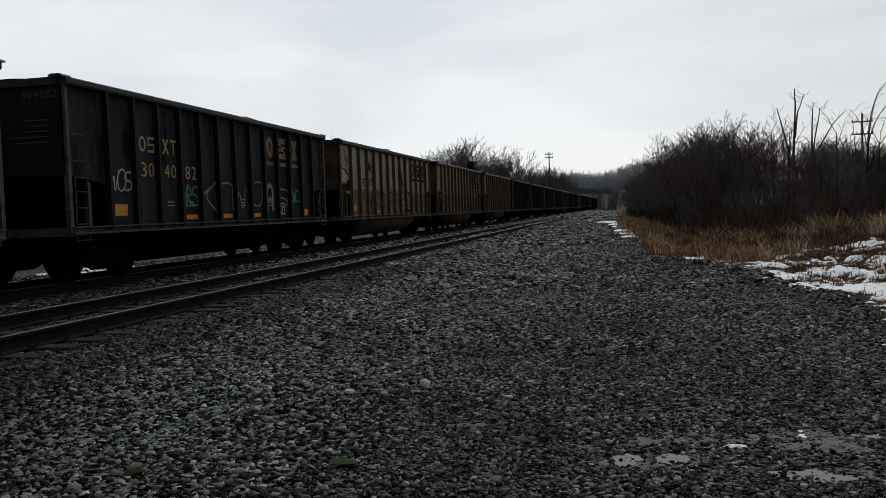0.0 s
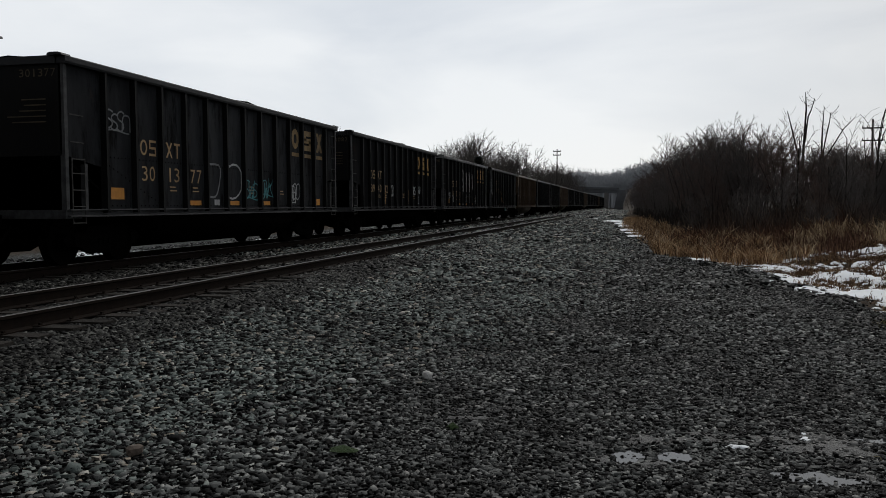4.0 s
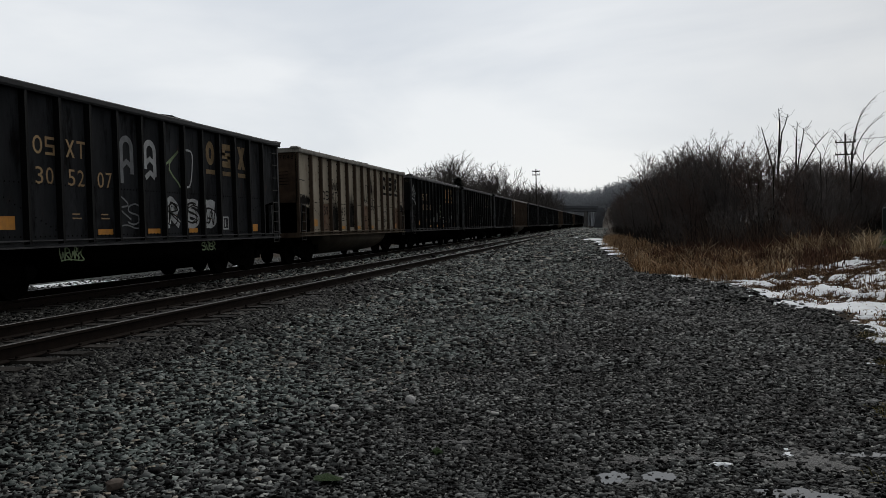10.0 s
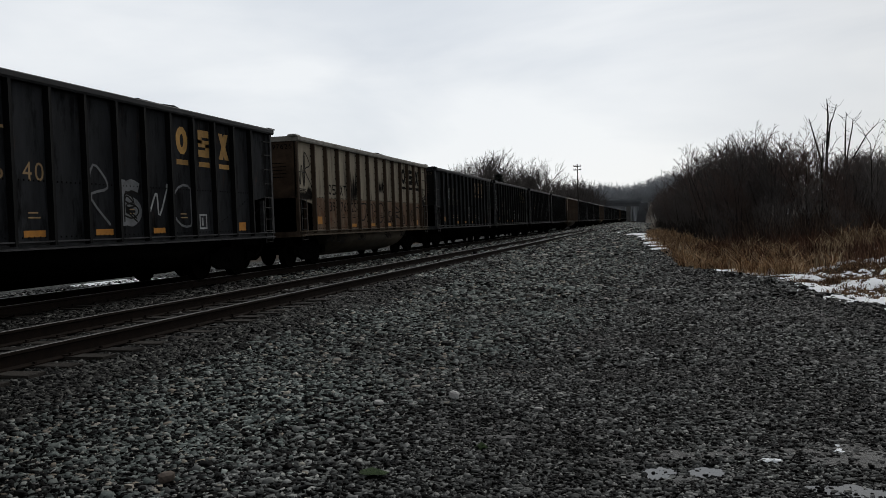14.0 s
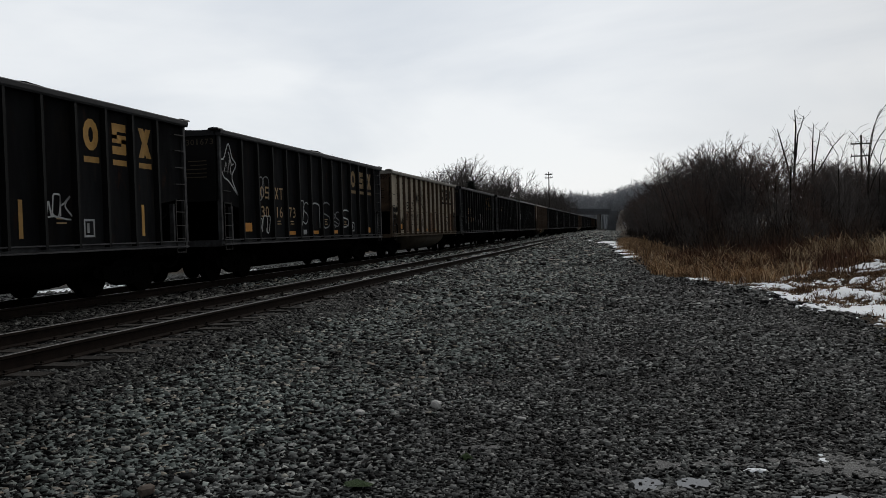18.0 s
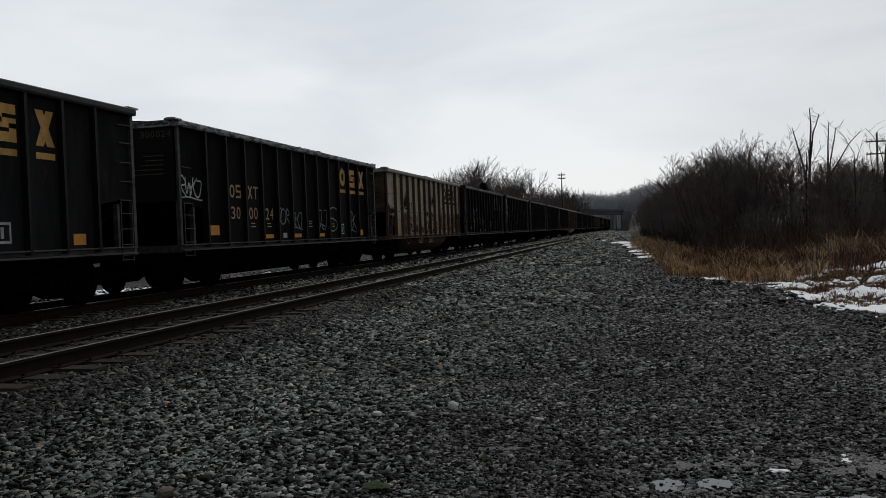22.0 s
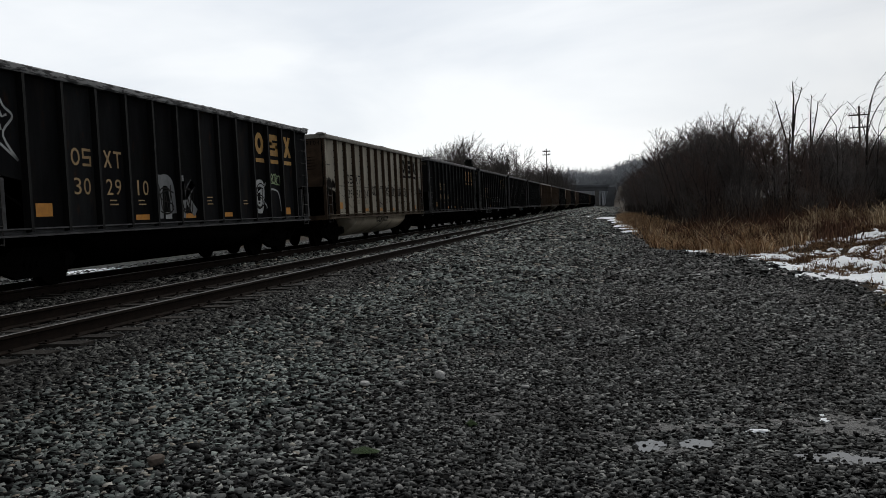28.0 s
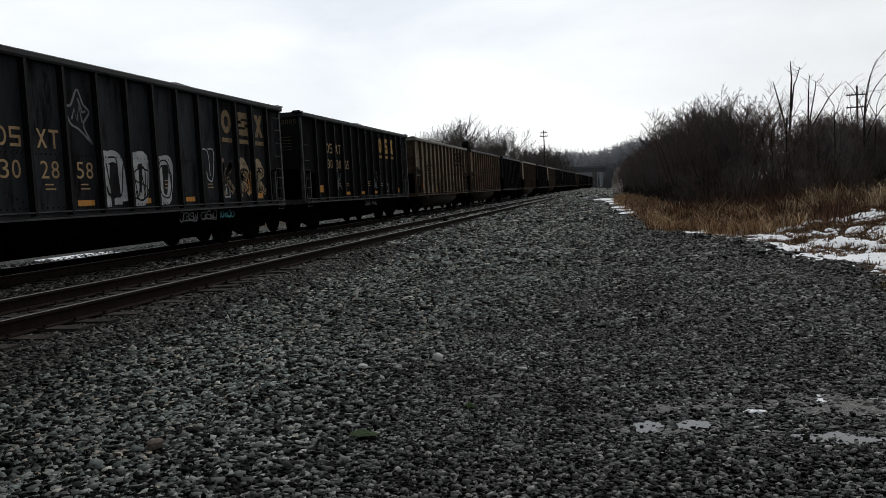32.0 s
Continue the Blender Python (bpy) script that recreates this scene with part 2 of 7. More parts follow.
M["rusty_tan"] = material("rust_stained_lower_plate", (0.1958, 0.1421, 0.0986), (0.0899, 0.0522, 0.0319), 2.6, 0.85, 0, 0.2, 40, 0.2, (1, 1.2, 0.7),
                          (0.0435, 0.03045, 0.02175), 2.0, 0.62, 0.15, 0.08, rust=(0.1087, 0.0435, 0.0232), rust_at=0.54)
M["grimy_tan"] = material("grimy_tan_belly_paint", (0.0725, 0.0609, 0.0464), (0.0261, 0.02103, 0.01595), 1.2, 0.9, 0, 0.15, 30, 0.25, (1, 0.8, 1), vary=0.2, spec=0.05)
M["brown_tan"] = material("brown_stained_tan_car_paint", (0.3218, 0.2471, 0.1636), (0.1826, 0.1322, 0.08178), 1.7, 0.85, 0, 0.12, 30, 0.25, (1, 1.6, 0.4),
                          (0.0522, 0.0348, 0.02262), 1.5, 0.57, 0.12, 0.1, rust=(0.1218, 0.05916, 0.03132), rust_at=0.57)
M["grime"] = material("soot_and_rust_grime", (0.087, 0.0551, 0.0348), (0.01305, 0.01015, 0.0087), 0.9, 0.85, 0, 0.2, 30, 0.16, (1, 1, 1.3), spec=0.1)
M["dirty_tan"] = material("patchy_tan_car_paint", (0.2755, 0.2276, 0.1653), (0.1711, 0.1319, 0.09135), 1.6, 0.85, 0, 0.12, 30, 0.22, (1, 1.1, 0.5),
                          (0.01015, 0.0087, 0.007975), 0.85, 0.555, 0.12, 0.06, rust=(0.07975, 0.0406, 0.0232), rust_at=0.585)
M["rust_rib"] = material("brown_rusty_rib", (0.088, 0.062, 0.043), (0.036, 0.025, 0.018), 4, 0.85, 0, 0.25, 60, 0.22, (1, 1, 0.4), vary=0.15, spec=0.1)
# sill lighter than its car: the light it catches is put into colour
M["black_sill"] = material("worn_black_sill_paint", (0.060, 0.060, 0.062), (0.018, 0.018, 0.019), 4, 0.7, 0, 0.2, 40, 0.15, (1, 0.5, 1), vary=0.15, spec=0.2)
# darker than the panels: shade on ribs and car ends is in this colour
M["black_rib"] = material("black_rib_paint", (0.0045, 0.0045, 0.0046), (0.0025, 0.0025, 0.0026), 4, 0.7, 0, 0.2, 40, 0.22, (1, 1, 0.5), vary=0.2, spec=0.12)
M["chord_light"] = material("worn_pale_top_chord", (0.19, 0.19, 0.19), (0.012, 0.012, 0.013), 5.0, 0.7, 0.1, 0.15, 40, 0.045, (1, 0.55, 2.6), detail=9)
M["chord_dark"] = material("black_top_chord", (0.015, 0.015, 0.0165), (0.006, 0.006, 0.00675), 4, 0.6, 0.1, 0.15, 40, 0.2, spec=0.2)
M["chord_tan"] = material("dull_grey_tan_top_chord", (0.3045, 0.29, 0.261), (0.1595, 0.145, 0.1232), 4, 0.75, 0, 0.15, 40, 0.2, spec=0.1)
M["sill_tan"] = material("grimy_tan_sill", (0.1522, 0.1232, 0.0899), (0.0435, 0.0319, 0.0232), 3, 0.85, 0, 0.15, 40, 0.2, spec=0.05)
# near-black underframe and wheels: shade below the cars is in the colour too
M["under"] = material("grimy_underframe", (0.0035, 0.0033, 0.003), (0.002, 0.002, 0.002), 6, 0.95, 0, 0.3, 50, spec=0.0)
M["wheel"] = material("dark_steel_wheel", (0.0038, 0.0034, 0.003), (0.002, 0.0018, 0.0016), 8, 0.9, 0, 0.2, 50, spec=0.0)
M["coal"] = material("wet_coal", (0.0045, 0.0045, 0.005), (0.002, 0.002, 0.002), 14, 0.9, 0, 0.9, 22, 0.2, spec=0.0)
M["yellow"] = material("yellow_lettering", (0.4485, 0.2472, 0.0575), (0.2645, 0.146, 0.0414), 7, 0.7, 0, 0.1, 40, 0.2, vary=0.2)
M["pale_yellow"] = material("faded_cream_lettering", (0.391, 0.2587, 0.1265), (0.253, 0.1667, 0.08625), 7, 0.75, 0, 0.1, 40, 0.2)
M["dim_letter"] = material("dirty_cream_stencil", (0.085, 0.063, 0.038), (0.03, 0.023, 0.014), 9, 0.8, 0, 0.1, 40, 0.2)
M["dark_letter"] = material("black_lettering", (0.0032, 0.0032, 0.0032), (0.007, 0.006, 0.005), 7, 0.8, 0, 0.1, 40, 0.2, spec=0.04)
M["orange"] = material("orange_reflector", (0.52, 0.22, 0.02), (0.34, 0.14, 0.02), 9, 0.5, 0, 0.05, 40, 0.2)
M["white_spray"] = material("pale_spray_paint", (0.40, 0.41, 0.41), (0.20, 0.20, 0.20), 5, 0.7, 0, 0.05, 40, 0.2)
M["dim_spray"] = material("dull_grey_spray_paint", (0.17, 0.175, 0.18), (0.09, 0.09, 0.095), 5, 0.7, 0, 0.05, 40, 0.2)
M["cream_spray"] = material("faded_cream_spray_paint", (0.34, 0.25, 0.15), (0.12, 0.085, 0.05), 3, 0.75, 0, 0.05, 40, 0.15)
M["black_spray"] = material("black_spray_paint", (0.007, 0.0068, 0.0065), (0.018, 0.016, 0.014), 5, 0.75, 0, 0.05, 40, 0.2, spec=0.05)
M["teal_spray"] = material("teal_spray_paint", (0.05, 0.22, 0.24), (0.03, 0.11, 0.13), 5, 0.7, 0, 0.05, 40, 0.2)
M["red_spray"] = material("dark_red_spray_paint", (0.16, 0.018, 0.016), (0.07, 0.010, 0.009), 4, 0.75, 0, 0.05, 40, 0.2)
M["green_spray"] = material("green_spray_paint", (0.24, 0.31, 0.16), (0.11, 0.15, 0.08), 4, 0.7, 0, 0.05, 40, 0.2)
M["steel"] = material("bare_grab_iron", (0.075, 0.072, 0.069), (0.022, 0.021, 0.02), 9, 0.7, 0.1, 0.1, 40, spec=0.1)
M["rail_side"] = material("brown_rusty_rail", (0.017, 0.0115, 0.0085), (0.007, 0.0052, 0.0043), 9, 0.9, 0, 0.3, 60, spec=0.05)
M["rail_top"] = material("worn_rail_head", (0.055, 0.053, 0.051), (0.025, 0.023, 0.021), 9, 0.45, 0.5, 0.05, 60, 0.2, (1, 0.1, 1))
M["tie"] = material("weathered_timber_tie", (0.042, 0.037, 0.032), (0.014, 0.0125, 0.011), 5, 0.85, 0, 0.5, 60, 0.25, (0.3, 3, 3), vary=0.3, spec=0.1)
M["bark"] = material("grey_brown_bark", (0.042, 0.035, 0.031), (0.020, 0.017, 0.015), 7, 0.9, 0, 0.5, 40, 0.25, (1, 1, 0.4), vary=0.3, spec=0.1)
M["twig"] = material("grey_brown_twigs", (0.122, 0.108, 0.102), (0.062, 0.055, 0.052), 1.5, 0.95, 0, 0, 40, 0.25, vary=0.25, spec=0.05)
# twigs of the trees behind the line, lightened to carry distance haze
M["grey_twig"] = material("grey_bare_twigs", (0.13, 0.118, 0.11), (0.07, 0.063, 0.06), 1.5, 0.95, 0, 0, 40, 0.25, vary=0.2, spec=0.05)
M["red_twig"] = material("reddish_brown_twigs", (0.135, 0.100, 0.088), (0.068, 0.050, 0.044), 1.5, 0.95, 0, 0, 40, 0.25, vary=0.25, spec=0.05)
# far woods paled and blued: the distance haze is in their colour
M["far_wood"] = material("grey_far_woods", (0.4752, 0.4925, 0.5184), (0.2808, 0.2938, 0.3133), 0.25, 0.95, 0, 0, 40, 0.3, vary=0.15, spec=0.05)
# bark of those trees, likewise lightened for haze
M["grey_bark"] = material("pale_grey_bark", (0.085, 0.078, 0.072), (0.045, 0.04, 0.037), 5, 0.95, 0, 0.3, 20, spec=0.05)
M["pine"] = material("dark_pine_needles", (0.016, 0.024, 0.016), (0.008, 0.012, 0.009), 3, 0.9, 0, 0, 40)
M["concrete"] = material("weathered_concrete", (0.20, 0.195, 0.185), (0.11, 0.105, 0.10), 0.7, 0.9, 0, 0.2, 12, 0.25)
# dark steel raised in tone, so haze over the bridge is painted in
M["girder"] = material("dark_bridge_girder", (0.1425, 0.1482, 0.1577), (0.0855, 0.0893, 0.095), 0.5, 0.85, 0, 0.1, 12, spec=0.1)
M["galv"] = material("galvanised_fence_steel", (0.22, 0.23, 0.235), (0.12, 0.125, 0.13), 8, 0.5, 0.6, 0.1, 60)
M["fence_slat"] = material("dark_grey_green_fence_slats", (0.034, 0.044, 0.041), (0.021, 0.027, 0.025), 2.5, 0.8, 0, 0.2, 30, 0.25, (4, 4, 0.4), vary=0.15, spec=0.05)
M["pole"] = material("weathered_utility_pole", (0.055, 0.047, 0.040), (0.030, 0.026, 0.022), 5, 0.9, 0, 0.3, 40, 0.25, (1, 1, 0.2))
M["white_stone"] = material("pale_limestone", (0.55, 0.54, 0.52), (0.36, 0.35, 0.34), 18, 0.85, 0, 0.4, 60)
M["snow"] = material("old_snow", (0.88, 0.90, 0.92), (0.76, 0.79, 0.82), 3.0, 0.75, 0, 0.5, 9, 0.3, spec=0.2)
M["moss"] = material("dark_green_moss", (0.030, 0.055, 0.014), (0.014, 0.026, 0.008), 30, 0.95, 0, 0.7, 90)
# near-black share of the stone ramps is shade in the gaps, put into colour
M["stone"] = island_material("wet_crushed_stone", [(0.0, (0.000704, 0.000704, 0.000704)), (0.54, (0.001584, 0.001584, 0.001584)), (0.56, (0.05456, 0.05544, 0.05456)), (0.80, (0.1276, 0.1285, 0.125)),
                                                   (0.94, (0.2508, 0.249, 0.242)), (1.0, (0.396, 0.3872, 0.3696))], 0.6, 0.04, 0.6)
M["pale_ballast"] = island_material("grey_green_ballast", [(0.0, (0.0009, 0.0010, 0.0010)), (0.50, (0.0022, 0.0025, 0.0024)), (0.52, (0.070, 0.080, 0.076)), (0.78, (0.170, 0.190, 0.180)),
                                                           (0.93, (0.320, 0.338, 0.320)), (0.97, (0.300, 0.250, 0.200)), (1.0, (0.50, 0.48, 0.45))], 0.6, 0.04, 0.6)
# more black stones: shade beside the train and in gaps, put into colour
M["shaded_ballast"] = island_material("oily_black_ballast", [(0.0, (0.001, 0.001, 0.001)), (0.55, (0.0035, 0.0033, 0.003)), (0.62, (0.040, 0.039, 0.037)), (0.95, (0.11, 0.108, 0.10)), (1.0, (0.19, 0.185, 0.17))], 0.6, 0.06, 0.6)
M["reed"] = island_material("dry_tan_reeds", [(0.0, (0.0624, 0.0312, 0.01872)), (0.35, (0.2496, 0.1373, 0.07176)), (0.7, (0.5304, 0.3354, 0.1872)), (1.0, (0.806, 0.598, 0.403))], 0.9, 0.03, 0)
M["straw"] = island_material("bleached_straw_reeds", [(0.0, (0.13, 0.080, 0.045)), (0.5, (0.38, 0.27, 0.165)), (1.0, (0.66, 0.52, 0.36))], 0.9, 0.03, 0)
M["weed"] = island_material("brown_dead_weeds", [(0.0, (0.052, 0.0273, 0.0169)), (0.55, (0.1495, 0.0806, 0.0455)), (1.0, (0.351, 0.2275, 0.1274))], 0.9, 0.05, 0)
M["grass"] = island_material("wet_winter_grass", [(0.0, (0.0442, 0.0429, 0.0182)), (0.45, (0.1014, 0.0962, 0.0377)), (0.75, (0.195, 0.1586, 0.0728)), (1.0, (0.39, 0.299, 0.1625))], 0.9, 0.03, 0)
M["lawn_green"] = island_material("short_green_lawn", [(0.0, (0.038, 0.078, 0.012)), (0.6, (0.090, 0.155, 0.030)), (1.0, (0.18, 0.20, 0.07))], 0.9, 0.03, 0)
M["undergrowth"] = island_material("dark_tangled_stems", [(0.0, (0.040, 0.030, 0.027)), (0.7, (0.105, 0.077, 0.064)), (1.0, (0.19, 0.135, 0.10))], 0.95, 0.02, 0)


def wash_material():
    """Coal wash: black where the cover is thick, breaking into vertical streaks and specks where it thins."""
    m = material("black_coal_wash", (0.007, 0.0062, 0.0055), (0.013, 0.011, 0.009), 5, 0.9, 0, 0.1, 40, 0.2, spec=0.04)
    n, l = m.node_tree.nodes, m.node_tree.links
    tc = n.new("ShaderNodeTexCoord")
    mp = n.new("ShaderNodeMapping")
    mp.inputs["Scale"].default_value = (1, 9, 1.1)
    l.new(tc.outputs["Object"], mp.inputs["Vector"])
    streak = n.new("ShaderNodeTexNoise")
    streak.inputs["Scale"].default_value, streak.inputs["Detail"].default_value, streak.inputs["Roughness"].default_value = 1.6, 7, 0.65
    l.new(mp.outputs["Vector"], streak.inputs["Vector"])
    cover = n.new("ShaderNodeAttribute")
    cover.attribute_name = "cover"
    total = n.new("ShaderNodeMath")
    total.operation = "ADD"
    l.new(streak.outputs["Fac"], total.inputs[0])
    l.new(cover.outputs["Fac"], total.inputs[1])
    edge = n.new("ShaderNodeMapRange")
    edge.interpolation_type = "SMOOTHSTEP"
    edge.inputs["From Min"].default_value, edge.inputs["From Max"].default_value = 0.72, 1.12
    l.new(total.outputs["Value"], edge.inputs["Value"])
    fade = n.new("ShaderNodeMath")
    fade.operation = "MULTIPLY"
    l.new(edge.outputs["Result"], fade.inputs[0])
    on = n.new("ShaderNodeMapRange")
    on.inputs["From Max"].default_value = 0.15
    l.new(cover.outputs["Fac"], on.inputs["Value"])
    l.new(on.outputs["Result"], fade.inputs[1])
    l.new(fade.outputs["Value"], n["Principled BSDF"].inputs["Alpha"])
    return m


M["wash"] = wash_material()


def water_material():
    m = material("puddle_water", (0.05, 0.052, 0.052), (0.035, 0.036, 0.036), 8, 0.06, 0, 0.02, 8, 0.25)
    m.node_tree.nodes["Principled BSDF"].inputs["IOR"].default_value = 1.33
    m.node_tree.nodes["Principled BSDF"].inputs["Specular IOR Level"].default_value = 0.6
    return m


M["water"] = water_material()


def ground_material():
    """Crushed stone, bank soil and lawn, laid out by the ground's own zone value."""
    m = bpy.data.materials.new("gravel_soil_and_lawn")
    m.use_nodes = True
    n, l = m.node_tree.nodes, m.node_tree.links
    b = n["Principled BSDF"]
    tc = n.new("ShaderNodeTexCoord")
    vo = n.new("ShaderNodeTexVoronoi")
    vo.inputs["Scale"].default_value = 15
    l.new(tc.outputs["Object"], vo.inputs["Vector"])
    big = n.new("ShaderNodeTexNoise")
    big.inputs["Scale"].default_value = 0.45
    big.inputs["Detail"].default_value = 6
    l.new(tc.outputs["Object"], big.inputs["Vector"])
    fine = n.new("ShaderNodeTexNoise")
    fine.inputs["Scale"].default_value = 14
    fine.inputs["Detail"].default_value = 6
    l.new(tc.outputs["Object"], fine.inputs["Vector"])

    def ramp(source, rows):
        r = n.new("ShaderNodeValToRGB")
        while len(r.color_ramp.elements) < len(rows):
            r.color_ramp.elements.new(0.5)
        for e, (at, c) in zip(r.color_ramp.elements, rows):
            e.position, e.color = at, (*c, 1)
        l.new(source, r.inputs["Fac"])
        return r.outputs["Color"]

    sep = n.new("ShaderNodeSeparateColor")
    l.new(vo.outputs["Color"], sep.inputs["Color"])
    # darkest cells stand in for shaded gaps between the stones
    stones = ramp(sep.outputs["Red"], [(0.0, (0.004, 0.0044, 0.0045)), (0.4, (0.010, 0.011, 0.0112)), (0.55, (0.055, 0.058, 0.058)), (1.0, (0.14, 0.145, 0.142))])
    tone = ramp(big.outputs["Fac"], [(0.35, (0.7, 0.7, 0.7)), (0.65, (1.15, 1.15, 1.15))])
    mul = n.new("ShaderNodeMixRGB")
    mul.blend_type = "MULTIPLY"
    mul.inputs[0].default_value = 1
    l.new(stones, mul.inputs[1])
    l.new(tone, mul.inputs[2])
    soil = ramp(fine.outputs["Fac"], [(0.3, (0.014, 0.0095, 0.006)), (0.55, (0.038, 0.026, 0.015)), (0.75, (0.085, 0.06, 0.034))])
    lawn = ramp(fine.outputs["Fac"], [(0.3, (0.011, 0.0125, 0.006)), (0.6, (0.033, 0.034, 0.014)), (0.8, (0.080, 0.068, 0.034))])
    at = n.new("ShaderNodeAttribute")
    at.attribute_name = "zone"
    wob = n.new("ShaderNodeMath")
    wob.operation = "MULTIPLY_ADD"
    l.new(fine.outputs["Fac"], wob.inputs[0])
    wob.inputs[1].default_value = 0.7
    wob.inputs[2].default_value = -0.35
    add = n.new("ShaderNodeMath")
    l.new(at.outputs["Fac"], add.inputs[0])
    l.new(wob.outputs["Value"], add.inputs[1])
    m1 = n.new("ShaderNodeMapRange")
    m1.inputs["From Min"].default_value, m1.inputs["From Max"].default_value = 0.35, 0.65
    l.new(add.outputs["Value"], m1.inputs["Value"])
    m2 = n.new("ShaderNodeMapRange")
    m2.inputs["From Min"].default_value, m2.inputs["From Max"].default_value = 1.35, 1.65
    l.new(add.outputs["Value"], m2.inputs["Value"])
    x1 = n.new("ShaderNodeMixRGB")
    l.new(m1.outputs["Result"], x1.inputs[0])
    l.new(mul.outputs["Color"], x1.inputs[1])
    l.new(soil, x1.inputs[2])
    x2 = n.new("ShaderNodeMixRGB")
    l.new(m2.outputs["Result"], x2.inputs[0])
    l.new(x1.outputs["Color"], x2.inputs[1])
    l.new(lawn, x2.inputs[2])
    l.new(x2.outputs["Color"], b.inputs["Base Color"])
    b.inputs["Roughness"].default_value = 0.9
    b.inputs["Specular IOR Level"].default_value = 0.05
    bp = n.new("ShaderNodeBump")
    bp.inputs["Strength"].default_value = 0.9
    bp.inputs["Distance"].default_value = 0.03
    bp.invert = True
    l.new(vo.outputs["Distance"], bp.inputs["Height"])
    l.new(bp.outputs["Normal"], b.inputs["Normal"])
    return m


M["ground"] = ground_material()


# ---------------------------------------------------------------- mesh tools
class Shape:
    """Collects vertices and faces for one mesh."""

    def __init__(self):
        self.v, self.f = [], []

    def add(self, verts, faces):
        o = len(self.v)
        self.v.extend(verts)
        self.f.extend(tuple(i + o for i in face) for face in faces)
        return self

    def box(self, x0, x1, y0, y1, z0, z1, taper=0.0):
        t = taper
        return self.add([(x0, y0, z0), (x1, y0 + t, z0), (x1, y1 - t, z0), (x0, y1, z0), (x0, y0, z1), (x1, y0 + t, z1), (x1, y1 - t, z1), (x0, y1, z1)],
                        [(0, 3, 2, 1), (4, 5, 6, 7), (0, 1, 5, 4), (1, 2, 6, 5), (2, 3, 7, 6), (3, 0, 4, 7)])

    def extrude_y(self, profile, y0, y1):
        """A closed (x, z) outline, drawn along y."""
        n = len(profile)
        return self.add([(x, y0, z) for x, z in profile] + [(x, y1, z) for x, z in profile],
                        [(i, (i + 1) % n, n + (i + 1) % n, n + i) for i in range(n)] + [tuple(range(n))[::-1], tuple(range(n, 2 * n))])

    def extrude_x(self, profile, x0, x1):
        """A closed (y, z) outline, drawn along x."""
        n = len(profile)
        return self.add([(x0, y, z) for y, z in profile] + [(x1, y, z) for y, z in profile],
                        [(i, (i + 1) % n, n + (i + 1) % n, n + i) for i in range(n)] + [tuple(range(n))[::-1], tuple(range(n, 2 * n))])

    def tube(self, points, radius, sides=5, end=None):
        """A round bar along the points; its radius may taper to end."""
        end = radius if end is None else end
        pts = [Vector(p) for p in points]
        rings = []
        for i, p in enumerate(pts):
            d = (pts[min(i + 1, len(pts) - 1)] - pts[max(i - 1, 0)]).normalized()
            a = d.orthogonal().normalized()
            b = d.cross(a)
            r = radius + (end - radius) * i / (len(pts) - 1)
            rings.append([tuple(p + r * (math.cos(t) * a + math.sin(t) * b)) for t in (2 * math.pi * k / sides for k in range(sides))])
        o = len(self.v)
        for ring in rings:
            self.v.extend(ring)
        for i in range(len(rings) - 1):
            for k in range(sides):
                q, w = o + i * sides, (k + 1) % sides
                self.f.append((q + k, q + w, q + sides + w, q + sides + k))
        self.f.append(tuple(range(o, o + sides))[::-1])
        self.f.append(tuple(range(o + (len(rings) - 1) * sides, o + len(rings) * sides)))
        return self

    def disc(self, cx, cy, cz, r, x0, x1, sides=20):
        """A wheel-like drum with its axle along x."""
        return self.extrude_x([(cy + r * math.cos(2 * math.pi * k / sides), cz + r * math.sin(2 * math.pi * k / sides)) for k in range(sides)], x0, x1)

    def mesh(self, name, mat=None, smooth=False):
        me = bpy.data.meshes.new(name)
        me.from_pydata(self.v, [], self.f)
        if mat:
            me.materials.append(mat)
        if smooth:
            me.polygons.foreach_set("use_smooth", [True] * len(me.polygons))
        me.update()
        return me


def part(name, shape, mat, parent, label="", at=None):
    """One mesh object under a thing or part. A ready mesh is shared, with its material set on the object."""
    if isinstance(shape, Shape):
        ob = new(name, shape.mesh(name, mat))
    else:
        ob = new(name, shape)
        if not shape.materials:
            shape.materials.append(None)
        ob.material_slots[0].link = "OBJECT"
        ob.material_slots[0].material = mat
    ob.parent = parent
    if at is not None:
        ob.matrix_basis = at
    if label:
        ob["label"] = label
    return ob


def quick_mesh(name, verts, faces, mat, smooth=False):
    """A large mesh from numpy arrays of vertices and equal-sided faces."""
    me = bpy.data.meshes.new(name)
    verts, faces = np.asarray(verts, np.float32), np.asarray(faces, np.int32)
    nf, k = faces.shape
    me.vertices.add(len(verts))
    me.vertices.foreach_set("co", verts.ravel())
    me.loops.add(nf * k)
    me.loops.foreach_set("vertex_index", faces.ravel())
    me.polygons.add(nf)
    me.polygons.foreach_set("loop_start", np.arange(0, nf * k, k, dtype=np.int32))
    me.polygons.foreach_set("loop_total", np.full(nf, k, np.int32))
    if smooth:
        me.polygons.foreach_set("use_smooth", np.ones(nf, bool))
    me.materials.append(mat)
    me.update(calc_edges=True)
    me.validate()
    return me


# ---------------------------------------------------------------- ground
EDGE_Y = np.array([-40, 3, 5, 6.8, 8.1, 10.8, 13.5, 15.7, 17.1, 20, 22.7, 25, 27.6, 40, 55, 100, 200])
EDGE_X = np.array([1.2, 1.4, 1.8, 2.2, 2.7, 3.3, 3.65, 3.35, 3.15, 2.85, 2.1, 1.55, 0.85, 0.2, -0.5, -0.8, -0.8])


